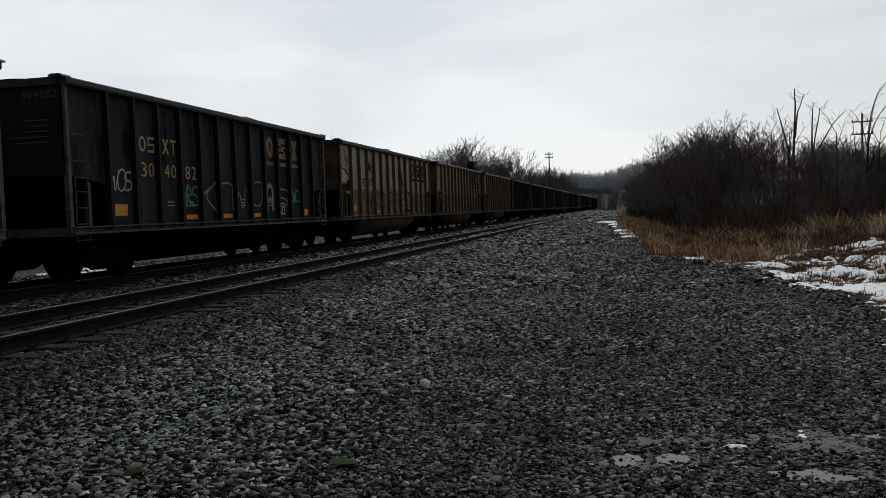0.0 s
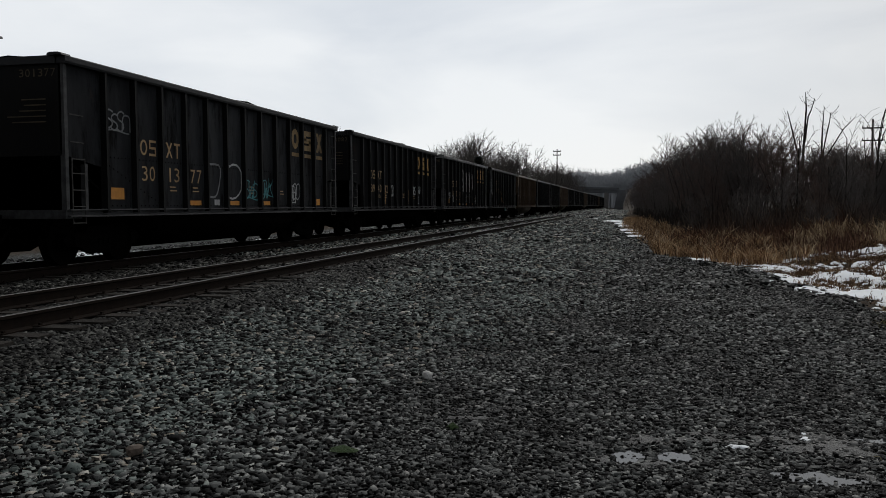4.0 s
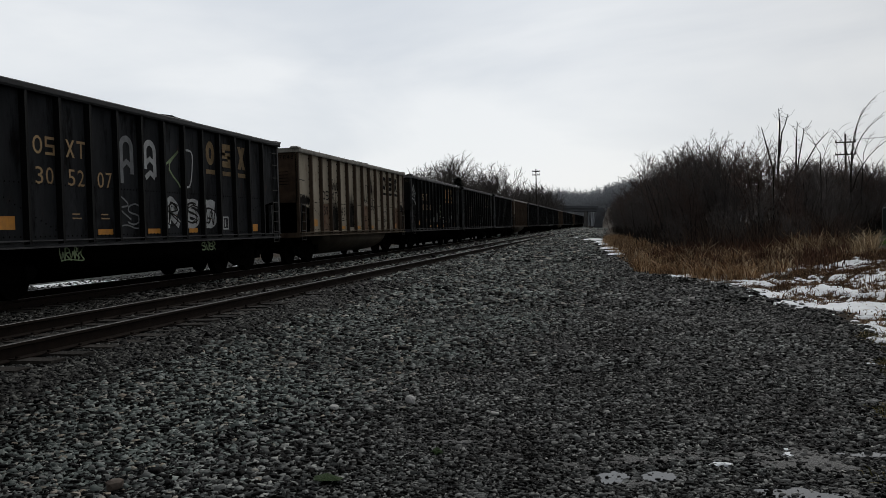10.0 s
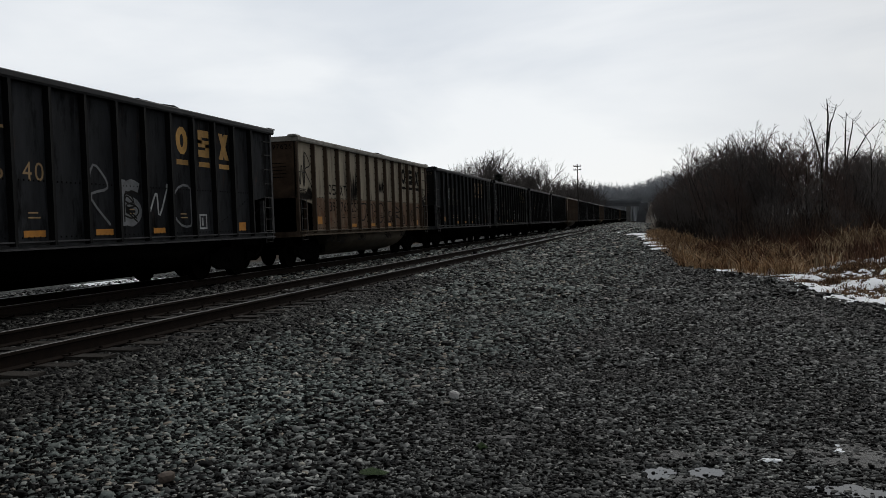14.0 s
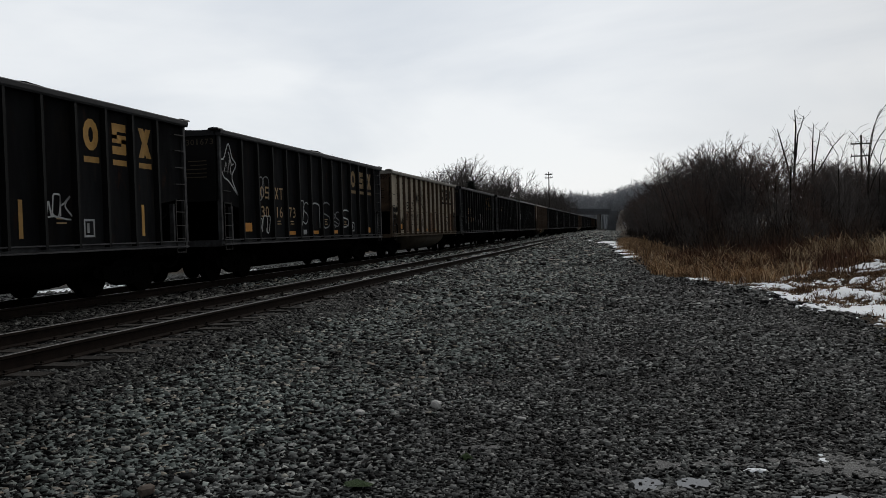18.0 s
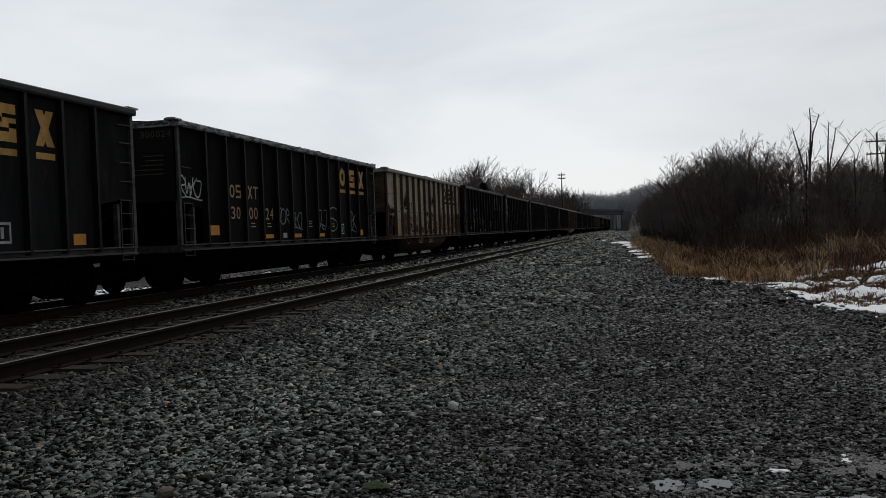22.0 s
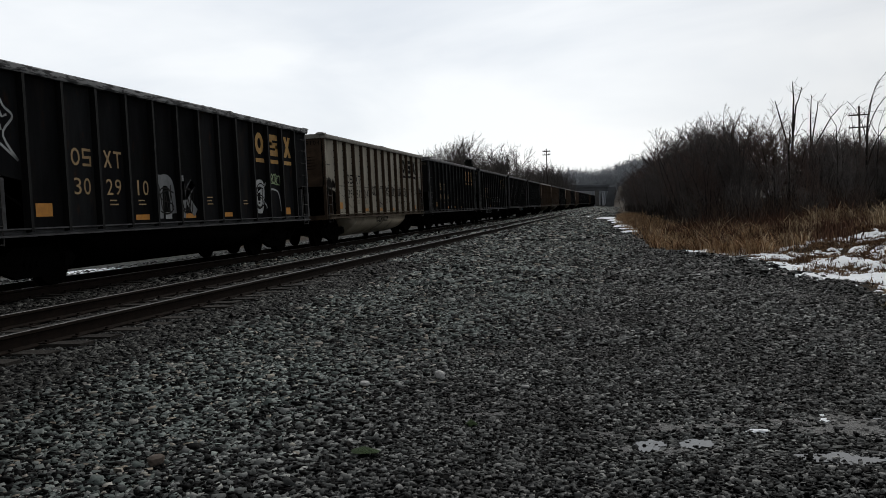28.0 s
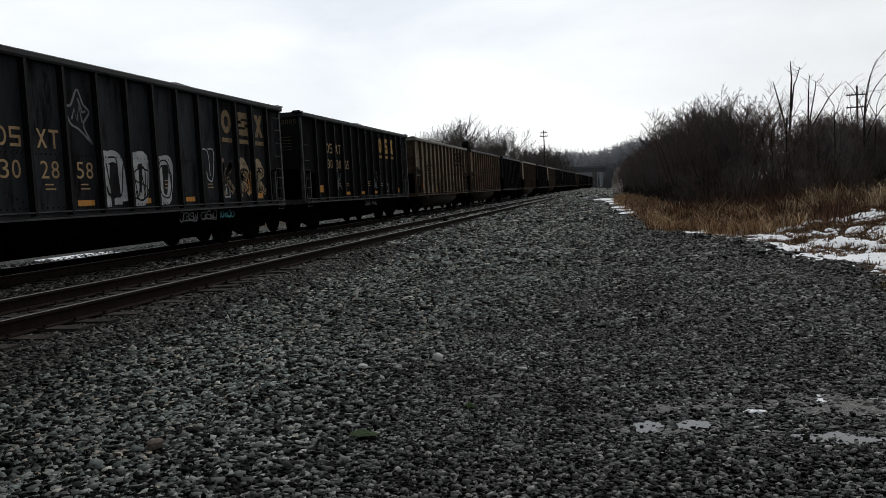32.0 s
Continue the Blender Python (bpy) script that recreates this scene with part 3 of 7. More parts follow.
def edge_x(y):
    """Where the gravel ends and the bank begins."""
    return np.interp(y, EDGE_Y, EDGE_X) + 0.10 * np.sin(3.1 * y) + 0.07 * np.sin(7.3 * y + 1)


def smooth01(v):
    v = np.clip(v, 0, 1)
    return v * v * (3 - 2 * v)


def ground_z(x, y):
    x, y = np.asarray(x, float), np.asarray(y, float)
    z = np.interp(x, [-40, -16.5, -14.2, -13.0, -5.45, -3.4, -1.5, 40], [-0.1, 0.0, 0.12, 0.33, 0.33, 0.10, 0.06, 0.04])
    beyond = x - edge_x(y)
    lift = smooth01((y - 7.5) / 6)
    z = z + 0.62 * lift * smooth01((beyond - 0.8) / 8.0) - 0.25 * smooth01((y - 38) / 14) * smooth01((beyond - 0.8) / 8.0)
    z = z + 0.035 * np.sin(x * 1.3 + y * 0.7) * np.sin(y * 0.9 - x * 0.4) * smooth01((x + 5.4) / 2)
    z = z + 0.10 * lift * smooth01(beyond / 2) * np.sin(x * 2.1 + 1.0) * np.sin(y * 1.4 + x * 0.6)
    z = z + 0.045 * lift * smooth01(beyond / 1.2) * np.sin(x * 4.3 + 1.7 * np.sin(y * 1.1)) * np.sin(y * 3.1 + x * 1.3)
    # low ridge of pushed-up stone along the edge of the bank
    z = z + 0.09 * np.exp(-((beyond + 0.15) / 0.28) ** 2) * smooth01((y - 11) / 3) * smooth01((27 - y) / 4) * (0.7 + 0.5 * np.sin(2.3 * y) * np.sin(0.9 * y + 1))
    # shallow pan of the wet hollow
    z = z - 0.03 * np.exp(-((y - 5.45) / 0.55) ** 2) * smooth01((x + 1.2) / 1.0)
    return z


def build_ground():
    xs = np.concatenate([[-3000, -1200, -500, -200, -100, -60, -40, -30, -24, -20, -18], np.arange(-16.5, 22.01, 0.3), [25, 30, 40, 60, 100, 200, 500, 1200, 3000]])
    ys = np.concatenate([[-3000, -1000, -300, -100, -40, -20, -10, -4], np.arange(-2, 50, 0.4), np.arange(50, 120, 2.5), [130, 150, 180, 220, 280, 350, 500, 800, 1500, 4000]])
    gx, gy = np.meshgrid(xs, ys)
    gz = ground_z(gx, gy)
    beyond = gx - edge_x(gy)
    zone = np.clip(beyond / 0.5 + 0.5, 0, 1)
    zone = zone + np.clip((gx - 8.2) / 0.8, 0, 1) * np.clip((gy - 27) / 1.5, 0, 1) * np.clip((60 - gy) / 2, 0, 1)
    zone = zone + np.clip((beyond - 0.1) / 0.4, 0, 1) * np.clip((11.0 - gy) / 1.0, 0, 1) * 0.85
    zone = np.where(gx < -19.0, np.clip((-19.0 - gx) / 3.0, 0, 1) * 0.9, zone)
    nx, ny = len(xs), len(ys)
    idx = np.arange(nx * ny).reshape(ny, nx)
    faces = np.stack([idx[:-1, :-1], idx[:-1, 1:], idx[1:, 1:], idx[1:, :-1]], -1).reshape(-1, 4)
    me = quick_mesh("ground", np.stack([gx, gy, gz], -1).reshape(-1, 3), faces, M["ground"], True)
    me.attributes.new("zone", "FLOAT", "POINT").data.foreach_set("value", zone.ravel().astype(np.float32))
    tagged(new("ground", me), "dark wet gravel apron running into a brown bank and lawn", "ground", kind="structure")


build_ground()


# ---------------------------------------------------------------- railway tracks
RAIL_TOP = 0.55
RAIL_PROFILE = [(-0.075, 0), (0.075, 0), (0.075, 0.012), (0.012, 0.03), (0.010, 0.13), (0.037, 0.145), (0.037, 0.176), (-0.037, 0.176), (-0.037, 0.145),
                (-0.010, 0.13), (-0.012, 0.03), (-0.075, 0.012)]


def build_track(name, centre, tie_range, label):
    track = tagged(new(name), label, "railway track", kind="structure")
    track.location = (centre, 0, 0)
    for side in (-0.7375, 0.7375):
        s = Shape()
        s.extrude_y([(side + x, RAIL_TOP - 0.18 + z) for x, z in RAIL_PROFILE], -80, 700)
        rail = part("rail", s, M["rail_side"], track)
        head = Shape()
        head.extrude_y([(side - 0.03, RAIL_TOP - 0.0035), (side + 0.03, RAIL_TOP - 0.0035), (side + 0.026, RAIL_TOP + 0.002), (side - 0.026, RAIL_TOP + 0.002)], -80, 700)
        part("rail_head", head, M["rail_top"], rail, "worn shiny rail head")
    tie = Shape().box(-1.3, 1.3, -0.115, 0.115, 0.20, 0.375).mesh("tie")
    plate = Shape()
    for side in (-0.7375, 0.7375):
        plate.box(side - 0.14, side + 0.14, -0.09, 0.09, 0.375, 0.388)
        for dx in (-0.1, 0.1):
            plate.box(side + dx - 0.015, side + dx + 0.015, -0.05, -0.02, 0.388, 0.41)
    plate = plate.mesh("tie_plate")
    rnd = random.Random(4)
    for i in range(tie_range[1]):
        y = tie_range[0] + i * 0.52
        m = pose(rnd.uniform(-0.05, 0.05), y + rnd.uniform(-0.03, 0.03), rnd.uniform(-0.012, 0.012), 0, 0, rnd.uniform(-1.2, 1.2))
        t = part("tie", tie, M["tie"], track, at=m)
        if i < 110:
            part("tie_plate", plate, M["rail_side"], t)
    rest = Shape()
    for i in range(int((320 - tie_range[0]) / 0.52) - tie_range[1]):
        y = tie_range[0] + (tie_range[1] + i) * 0.52
        rest.box(-1.3, 1.3, y - 0.115, y + 0.115, 0.20, 0.375)
    tagged(part("far_ties", rest, M["tie"], track), kind="stuff")
    return track


NEAR_TRACK, TRAIN_TRACK = -6.85, -11.22
build_track("railway_track_near", NEAR_TRACK, (1.0, 290), "rusty railway track on timber ties in grey ballast")
build_track("railway_track_far", TRAIN_TRACK, (3.0, 90), "railway track in grey ballast under a coal train")

# ---------------------------------------------------------------- coal cars
# two builds of car: body length, first rib, rib spacing; cars of the shorter build by their place in the train
BUILDS = {"long": (13.98, 1.17, 0.98), "short": (13.31, 1.22, 0.905)}
SHORT_CARS = (0, 5, 7, 10, 12, 14, 16, 18, 21, 22, 26, 27, 34)
GAP, FIRST_TAIL = 1.64, 26.69
HALF, RIBS = 0.0, []


def use_build(build):
    """Set the body's half length and rib places for the parts that are made next."""
    global HALF, RIBS
    length, first, step = BUILDS[build]
    HALF = length / 2
    RIBS = [-HALF + first + step * i for i in range(13)]


def build_of(k):
    return "short" if k in SHORT_CARS else "long"


def bay(i):
    """The clear stretch along the side of bay i, 1 at the leading end to 14 at the trailing end."""
    lo = -HALF if i == 1 else RIBS[i - 2]
    hi = HALF if i == 14 else RIBS[i - 1]
    return lo + 0.055, hi - 0.055


def glyph_meshes():
    """Digits of the built-in font, as flat vertices and faces, one unit high."""
    made = {}
    for c in "0123456789":
        cu = bpy.data.curves.new("digit", "FONT")
        cu.body, cu.size, cu.resolution_u = c, 1.0, 3
        ob = bpy.data.objects.new("digit", cu)
        scene.collection.objects.link(ob)
        bpy.context.view_layer.update()
        me = bpy.data.meshes.new_from_object(ob.evaluated_get(bpy.context.evaluated_depsgraph_get()))
        vs = np.array([v.co for v in me.vertices])
        lo, hi = vs.min(0), vs.max(0)
        made[c] = ([((v[0] - lo[0]) / (hi[0] - lo[0]), (v[1] - lo[1]) / (hi[1] - lo[1])) for v in vs], [tuple(p.vertices) for p in me.polygons])
        bpy.data.objects.remove(ob)
        bpy.data.meshes.remove(me)
        bpy.data.curves.remove(cu)
    return made


GLYPHS = glyph_meshes()
FACE = 1.466


def put_digits(s, text, y, z, high, wide, gap, x=FACE):
    for c in text:
        vs, fs = GLYPHS[c]
        w = wide * (0.27 if c == "1" else 0.94)
        off = (wide - w) / 2
        s.add([(x, y + off + u * w, z + v * high) for u, v in vs], fs)
        y += wide + gap


def flat(s, pts, x=FACE):
    """A flat patch on the side from (y, z) corners."""
    s.add([(x, y, z) for y, z in pts], [tuple(range(len(pts)))])


def ring_shape(s, y, z, w, h, t, x=FACE, sides=12):
    """A closed oval band."""
    o, i = [], []
    for k in range(sides):
        a = 2 * math.pi * (k + 0.5) / sides
        o.append((x, y + w / 2 * (1 + math.cos(a)), z + h / 2 * (1 + math.sin(a))))
        i.append((x, y + w / 2 + (w / 2 - t) * math.cos(a), z + h / 2 + (h / 2 - t) * math.sin(a)))
    s.add(o + i, [(k, (k + 1) % sides, sides + (k + 1) % sides, sides + k) for k in range(sides)])


def mark_shape(s, kind, y, z, w, h, t):
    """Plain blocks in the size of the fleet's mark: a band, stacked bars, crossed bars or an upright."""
    if kind == "band":
        ring_shape(s, y, z, w, h, t)
    elif kind == "bars":
        for f in (0, 0.5, 1):
            zz = z + f * (h - t)
            flat(s, [(y, zz), (y + w, zz), (y + w, zz + t), (y, zz + t)])
        flat(s, [(y, z + h / 2), (y + t, z + h / 2), (y + t, z + h - t), (y, z + h - t)])
        flat(s, [(y + w - t, z + t), (y + w, z + t), (y + w, z + h / 2), (y + w - t, z + h / 2)])
    elif kind == "cross":
        c = t * 1.2
        flat(s, [(y, z), (y + c, z), (y + w, z + h), (y + w - c, z + h)])
        s.add([(FACE + 0.002, a, b) for a, b in ((y, z + h), (y + w - c, z), (y + w, z), (y + c, z + h))], [(0, 1, 2, 3)])
    else:
        flat(s, [(y + w / 2 - t / 2, z), (y + w / 2 + t / 2, z), (y + w / 2 + t / 2, z + h - t), (y + w / 2 - t / 2, z + h - t)])
        flat(s, [(y, z + h - t), (y + w, z + h - t), (y + w, z + h), (y, z + h)])


def fleet_mark(start):
    """Three large blocks, each with a bar below it, in three bays."""
    made = []
    for i, kind in ((start, "band"), (start + 1, "bars"), (start + 2, "cross")):
        s = Shape()
        a, b = bay(i)
        y, w = a + 0.27, b - a - 0.33
        mark_shape(s, kind, y, 2.83, w, 0.61, 0.16)
        made.append(s.mesh("fleet_mark"))
        s = Shape()
        flat(s, [(y, 2.61), (y + w, 2.61), (y + w, 2.72), (y, 2.72)])
        made.append(s.mesh("mark_underline"))
    return made


def small_mark():
    made = []
    for i, kinds in ((3, ("band", "bars")), (4, ("cross", "upright"))):
        a, b = bay(i)
        for n, kind in enumerate(kinds):
            s = Shape()
            mark_shape(s, kind, a + 0.21 + n * 0.33, 2.18, 0.26, 0.33, 0.05)
            made.append(s.mesh("reporting_mark"))
    return made


def stroke(s, pts, width, x=FACE + 0.003):
    """A flat painted line through (y, z) points."""
    pts = np.array(pts, float)
    d = np.gradient(pts, axis=0)
    d /= np.linalg.norm(d, axis=1)[:, None] + 1e-9
    nrm = np.stack([-d[:, 1], d[:, 0]], -1) * width / 2
    a, b = pts + nrm, pts - nrm
    n = len(pts)
    s.add([(x, *p) for p in a] + [(x, *p) for p in b], [(i, i + 1, n + i + 1, n + i) for i in range(n - 1)])


def letter_path(r, kind):
    """The centre line of one hand-drawn letter form in a unit box."""
    if kind == "arch":
        return [(0, 0), (0.02, 0.6), (0.15, 0.93), (0.5, 1), (0.82, 0.9), (0.95, 0.55), (1, 0)]
    if kind == "oval":
        return [(0.5 + 0.5 * math.cos(a), 0.5 + 0.5 * math.sin(a)) for a in np.linspace(0.6, 6.9, 13)]
    if kind == "snake":
        return [(1, 0.9), (0.55, 1), (0.1, 0.85), (0.15, 0.6), (0.8, 0.45), (0.95, 0.2), (0.5, 0), (0, 0.12)]
    if kind == "zig":
        return [(0, 1), (0.25, 0.05), (0.5, 0.7), (0.75, 0), (1, 1)]
    if kind == "hook":
        return [(0.2, 1), (0.75, 0.97), (0.7, 0.4), (0.5, 0.02), (0.1, 0.1), (0, 0.3)]
    if kind == "kick":
        return [(0, 0), (0.05, 1), (0.1, 0.5), (0.9, 0.95), (0.4, 0.5), (1, 0)]
    return [(0.1, 0), (0.2, 1), (0.6, 0.9), (0.8, 0.65), (0.25, 0.5), (1, 0)]


def smooth_path(pts, n=18):
    """A rounded line through the points."""
    pts = np.array(pts, float)
    t = np.linspace(0, len(pts) - 1, n)
    i = np.clip(t.astype(int), 0, len(pts) - 2)
    f = (t - i)[:, None]
    p0, p1, p2, p3 = pts[np.maximum(i - 1, 0)], pts[i], pts[i + 1], pts[np.minimum(i + 2, len(pts) - 1)]
    return 0.5 * (2 * p1 + (p2 - p0) * f + (2 * p0 - 5 * p1 + 4 * p2 - p3) * f ** 2 + (3 * p1 - p0 - 3 * p2 + p3) * f ** 3)


def scribble(seed, y0, y1, z0, z1, width, loops=3, x=FACE):
    """A spray-can tag inside the box: tangled hand-drawn strokes and a flourish."""
    r = random.Random(seed)
    s = Shape()
    w, h = y1 - y0, z1 - z0
    count = max(1, min(loops, round(w / (0.46 * h)))) if loops > 3 else max(1, min(2, round(w / h)))
    cell = w / count
    slant = r.uniform(-0.05, 0.18) * h
    for k in range(count):
        hh = h * r.uniform(0.72, 1.0)
        za = z0 + r.uniform(0, 1) * (h - hh)
        ya, ww = y0 + k * cell + r.uniform(-0.35, 0.05) * cell, cell * r.uniform(1.1, 1.65)
        path = smooth_path(letter_path(r, r.choice(("arch", "oval", "snake", "zig", "hook", "kick", "arr"))))
        stroke(s, [(min(max(ya + u * ww + slant * (v - 0.5), y0 - 0.03), y1 + 0.03), za + v * hh) for u, v in path], width, x + 0.003 + 0.0006 * k)
    if loops > 3 and r.random() < 0.6:
        zz = z0 + r.uniform(-0.02, 0.3) * h
        stroke(s, [(y0 + f * w, zz + 0.06 * h * math.sin(5 * f)) for f in np.linspace(0.0, 1, 9)], width * 0.8, x + 0.0065)
    return s


def face_tag(y0, y1, z0, z1):
    """A pointed one-line oval with a long tail and a few strokes inside."""
    s = Shape()
    w, h = y1 - y0, z1 - z0
    rim = smooth_path([(1.0, 0.0), (0.66, 0.34), (0.92, 0.60), (0.70, 0.74), (0.50, 1.0), (0.22, 0.70), (0.0, 0.66), (0.16, 0.36), (0.48, 0.26), (1.0, 0.0)], 40)
    for n, line in enumerate((rim, [(0.22, 0.44), (0.34, 0.64), (0.42, 0.42), (0.54, 0.70), (0.62, 0.40)], [(0.50, 0.84), (0.66, 0.58), (0.78, 0.62)])):
        stroke(s, [(y0 + u * w, z0 + v * h) for u, v in line], 0.045, FACE + 0.003 + 0.0006 * n)
    return s


def fat_letter(seed, y0, y1, z0, z1):
    """One heavy hand-painted letter form: a thick stem and a thick curved stroke."""
    r = random.Random(seed)
    s = Shape()
    w, h = y1 - y0, z1 - z0
    t = r.uniform(0.26, 0.34) * w
    lean = r.uniform(-0.06, 0.06) * w
    stroke(s, [(y0 + t / 2, z0), (y0 + t / 2 + lean, z0 + 0.5 * h), (y0 + t / 2 + r.uniform(-0.03, 0.05), z1)], t, FACE + 0.003)
    path = smooth_path(letter_path(r, r.choice(("arch", "snake", "arr", "hook", "kick"))), 22)
    stroke(s, [(y0 + t / 2 + u * (w - t), z0 + t * 0.4 + v * (h - t * 0.8)) for u, v in path], t * 0.92, FACE + 0.0036)
    return s


def letter_outline(seed, y0, y1, z0, z1, width=0.034):
    """Dark rim and inner strokes of a swollen letter."""
    r = random.Random(seed + 900)
    s = Shape()
    w, h = y1 - y0, z1 - z0
    for k in range(3):
        path = smooth_path(letter_path(r, r.choice(("arch", "zig", "snake", "hook", "arr"))))
        u0, v0, uu, vv = r.uniform(0.08, 0.2), r.uniform(0.08, 0.2), r.uniform(0.55, 0.75), r.uniform(0.5, 0.75)
        stroke(s, [(y0 + (u0 + u * uu) * w, z0 + (v0 + v * vv) * h) for u, v in path], width, FACE + 0.006 + 0.0006 * k)
    return s


class Stain:
    """A patch of coal wash on the side, thick in the middle and thinning to nothing, as a grid with its cover."""

    def __init__(self, seed, y0, y1, z0, z1, thick):
        r = np.random.RandomState(seed)
        ny, nz = 12, 16
        u, v = np.meshgrid(np.linspace(0, 1, ny), np.linspace(0, 1, nz))
        self.v = [(FACE - 0.0020 + 0.0002 * (seed % 5), float(a), float(b)) for a, b in zip((y0 + (y1 - y0) * u).ravel(), (z0 + (z1 - z0) * v).ravel())]
        self.f = [(j * ny + i, j * ny + i + 1, (j + 1) * ny + i + 1, (j + 1) * ny + i) for j in range(nz - 1) for i in range(ny - 1)]
        tops = np.convolve(r.uniform(0.5, 1.15, ny + 2), [0.25, 0.5, 0.25], "same")[1:-1]
        cover = np.clip((tops[None] - v) / 0.5, 0, 1) * np.clip(np.minimum(u, 1 - u) / 0.10, 0, 1)
        if z0 > 1.3:
            cover = cover * np.clip(v / 0.35, 0, 1)
        self.cover = (cover * (1.0 if thick else 0.62)).ravel()

    def mesh(self):
        me = bpy.data.meshes.new("soot_stain")
        me.from_pydata(self.v, [], self.f)
        me.attributes.new("cover", "FLOAT", "POINT").data.foreach_set("value", self.cover.astype(np.float32))
        return me


def block_letter(seed, y0, y1, z0, z1, t=0.13):
    """A tall painted letter with a rounded arch on two legs, and one or two bars."""
    r = random.Random(seed)
    s = Shape()
    a, b = y0 + t / 2, y1 - t / 2
    w, h = b - a, z1 - z0
    legs = (z0 + r.choice((0, 0.35)) * h, z0 + r.choice((0, 0, 0.2)) * h)
    stroke(s, [(a, legs[0])] + [(a + w / 2 - w / 2 * math.cos(u), z1 - t / 2 - w / 2 + w / 2 * math.sin(u)) for u in np.linspace(0, math.pi, 11)] + [(b, legs[1])], t, FACE + 0.003)
    for f in (0.22, 0.52) if r.random() < 0.6 else (0.4,):
        stroke(s, [(a, z0 + (f - 0.06) * h), (a + w * 0.5, z0 + (f + 0.06) * h), (b, z0 + (f - 0.05) * h)], t * 0.9, FACE + 0.004)
    return s


def build_shared():
    """Meshes that all cars share."""
    S = {}
    for i in range(2, 14):
        a, b = bay(i)
        S["panel", i] = Shape().box(1.44, 1.46, a - 0.02, b + 0.02, 1.06, 3.68).mesh("side_panel")
    for i, e, sgn in ((1, -HALF, 1), (14, HALF, -1)):
        inner = RIBS[0] if i == 1 else RIBS[-1]
        prof = [(e, 2.05), (inner, 1.86), (inner, 3.68), (e, 3.68)]
        S["panel", i] = Shape().extrude_x(prof if sgn > 0 else prof[::-1], 1.44, 1.46).mesh("end_panel")
    S["rib"] = Shape().box(1.44, 1.572, -0.052, 0.052, 1.0, 3.68, 0.018).mesh("rib")
    far = Shape().box(-1.46, -1.44, -HALF, HALF, 1.06, 3.68)
    for y in RIBS:
        far.box(-1.555, -1.46, y - 0.055, y + 0.055, 1.0, 3.68)
    S["far_side"] = far.mesh("far_side")
    ch = Shape()
    for sgn in (1, -1):
        ch.extrude_y([(sgn * 1.40, 3.66), (sgn * 1.575, 3.66), (sgn * 1.59, 3.70), (sgn * 1.59, 3.78), (sgn * 1.565, 3.80), (sgn * 1.42, 3.80)][::sgn], -HALF - 0.03, HALF + 0.03)
    for e in (-HALF, HALF):
        ch.box(-1.40, 1.40, e - 0.05, e + 0.05, 3.66, 3.80)
        for sx in (-1.44, 1.44):
            ch.extrude_y([(sx - 0.15, 3.79), (sx + 0.15, 3.79), (sx + 0.13, 3.825), (sx + 0.08, 3.84), (sx - 0.08, 3.84), (sx - 0.13, 3.825)], e - 0.13, e + 0.13)
    S["chord"] = ch.mesh("top_chord")
    S["sill"] = Shape().extrude_y([(1.38, 0.93), (1.57, 0.93), (1.57, 0.955), (1.47, 0.97), (1.47, 1.04), (1.565, 1.05), (1.565, 1.075), (1.38, 1.075)], -HALF + 0.05, HALF - 0.05).mesh("side_sill")
    S["far_sill"] = Shape().box(-1.56, -1.38, -HALF + 0.05, HALF - 0.05, 0.93, 1.07).mesh("side_sill")
    for e, sgn in ((-HALF, 1), (HALF, -1)):
        w = Shape().box(-1.44, 1.44, min(e, e + 0.05 * sgn), max(e, e + 0.05 * sgn), 2.03, 3.68)
        S["end", sgn] = w.mesh("end_wall")
        S["stiff", sgn] = Shape().box(-1.40, 1.40, min(e, e - 0.06 * sgn), max(e, e - 0.06 * sgn), 0, 0.09).mesh("end_stiffener")
        prof = [(e, 2.03), (e + 0.05 * sgn, 2.06), (e + 1.9 * sgn, 1.06), (e + 1.85 * sgn, 1.02)]
        S["slope", sgn] = Shape().extrude_x(prof if sgn < 0 else prof[::-1], -1.42, 1.42).mesh("slope_sheet")
        p = Shape().box(-1.5, 1.5, min(e, e + 0.45 * sgn), max(e, e + 0.45 * sgn), 0.90, 1.06)
        for sx in (-1.47, 1.47):
            p.box(sx - 0.05, sx + 0.05, min(e, e + 0.09 * sgn), max(e, e + 0.09 * sgn), 1.06, 3.7)
            p.box(sx - 0.05, sx + 0.05, min(e + 0.55 * sgn, e + 0.62 * sgn), max(e + 0.55 * sgn, e + 0.62 * sgn), 1.06, 1.9)
        S["platform", sgn] = p.mesh("end_sill")
        lad = Shape()
        for y in (e + 0.16 * sgn, e + 0.52 * sgn):
            lad.tube([(1.53, y, 0.80), (1.53, y, 2.0)], 0.012, 4)
        for z in (0.82, 1.12, 1.42, 1.72, 1.98):
            lad.tube([(1.53, e + 0.16 * sgn, z), (1.53, e + 0.52 * sgn, z)], 0.012, 4)
        S["ladder", sgn] = lad.mesh("ladder")
        S["grab", sgn] = []
        for z in (2.29, 2.78) if sgn > 0 else (2.35, 2.72, 3.1, 3.45):
            grab = Shape().tube([(1.46, e + 0.12 * sgn, z), (1.53, e + 0.12 * sgn, z), (1.53, e + 0.50 * sgn, z - 0.01), (1.46, e + 0.50 * sgn, z - 0.01)], 0.013, 4)
            S["grab", sgn].append(grab.mesh("grab_iron"))
        cp = Shape().box(-0.16, 0.16, min(e + 0.6 * sgn, e - 0.32 * sgn), max(e + 0.6 * sgn, e - 0.32 * sgn), 0.72, 0.98)
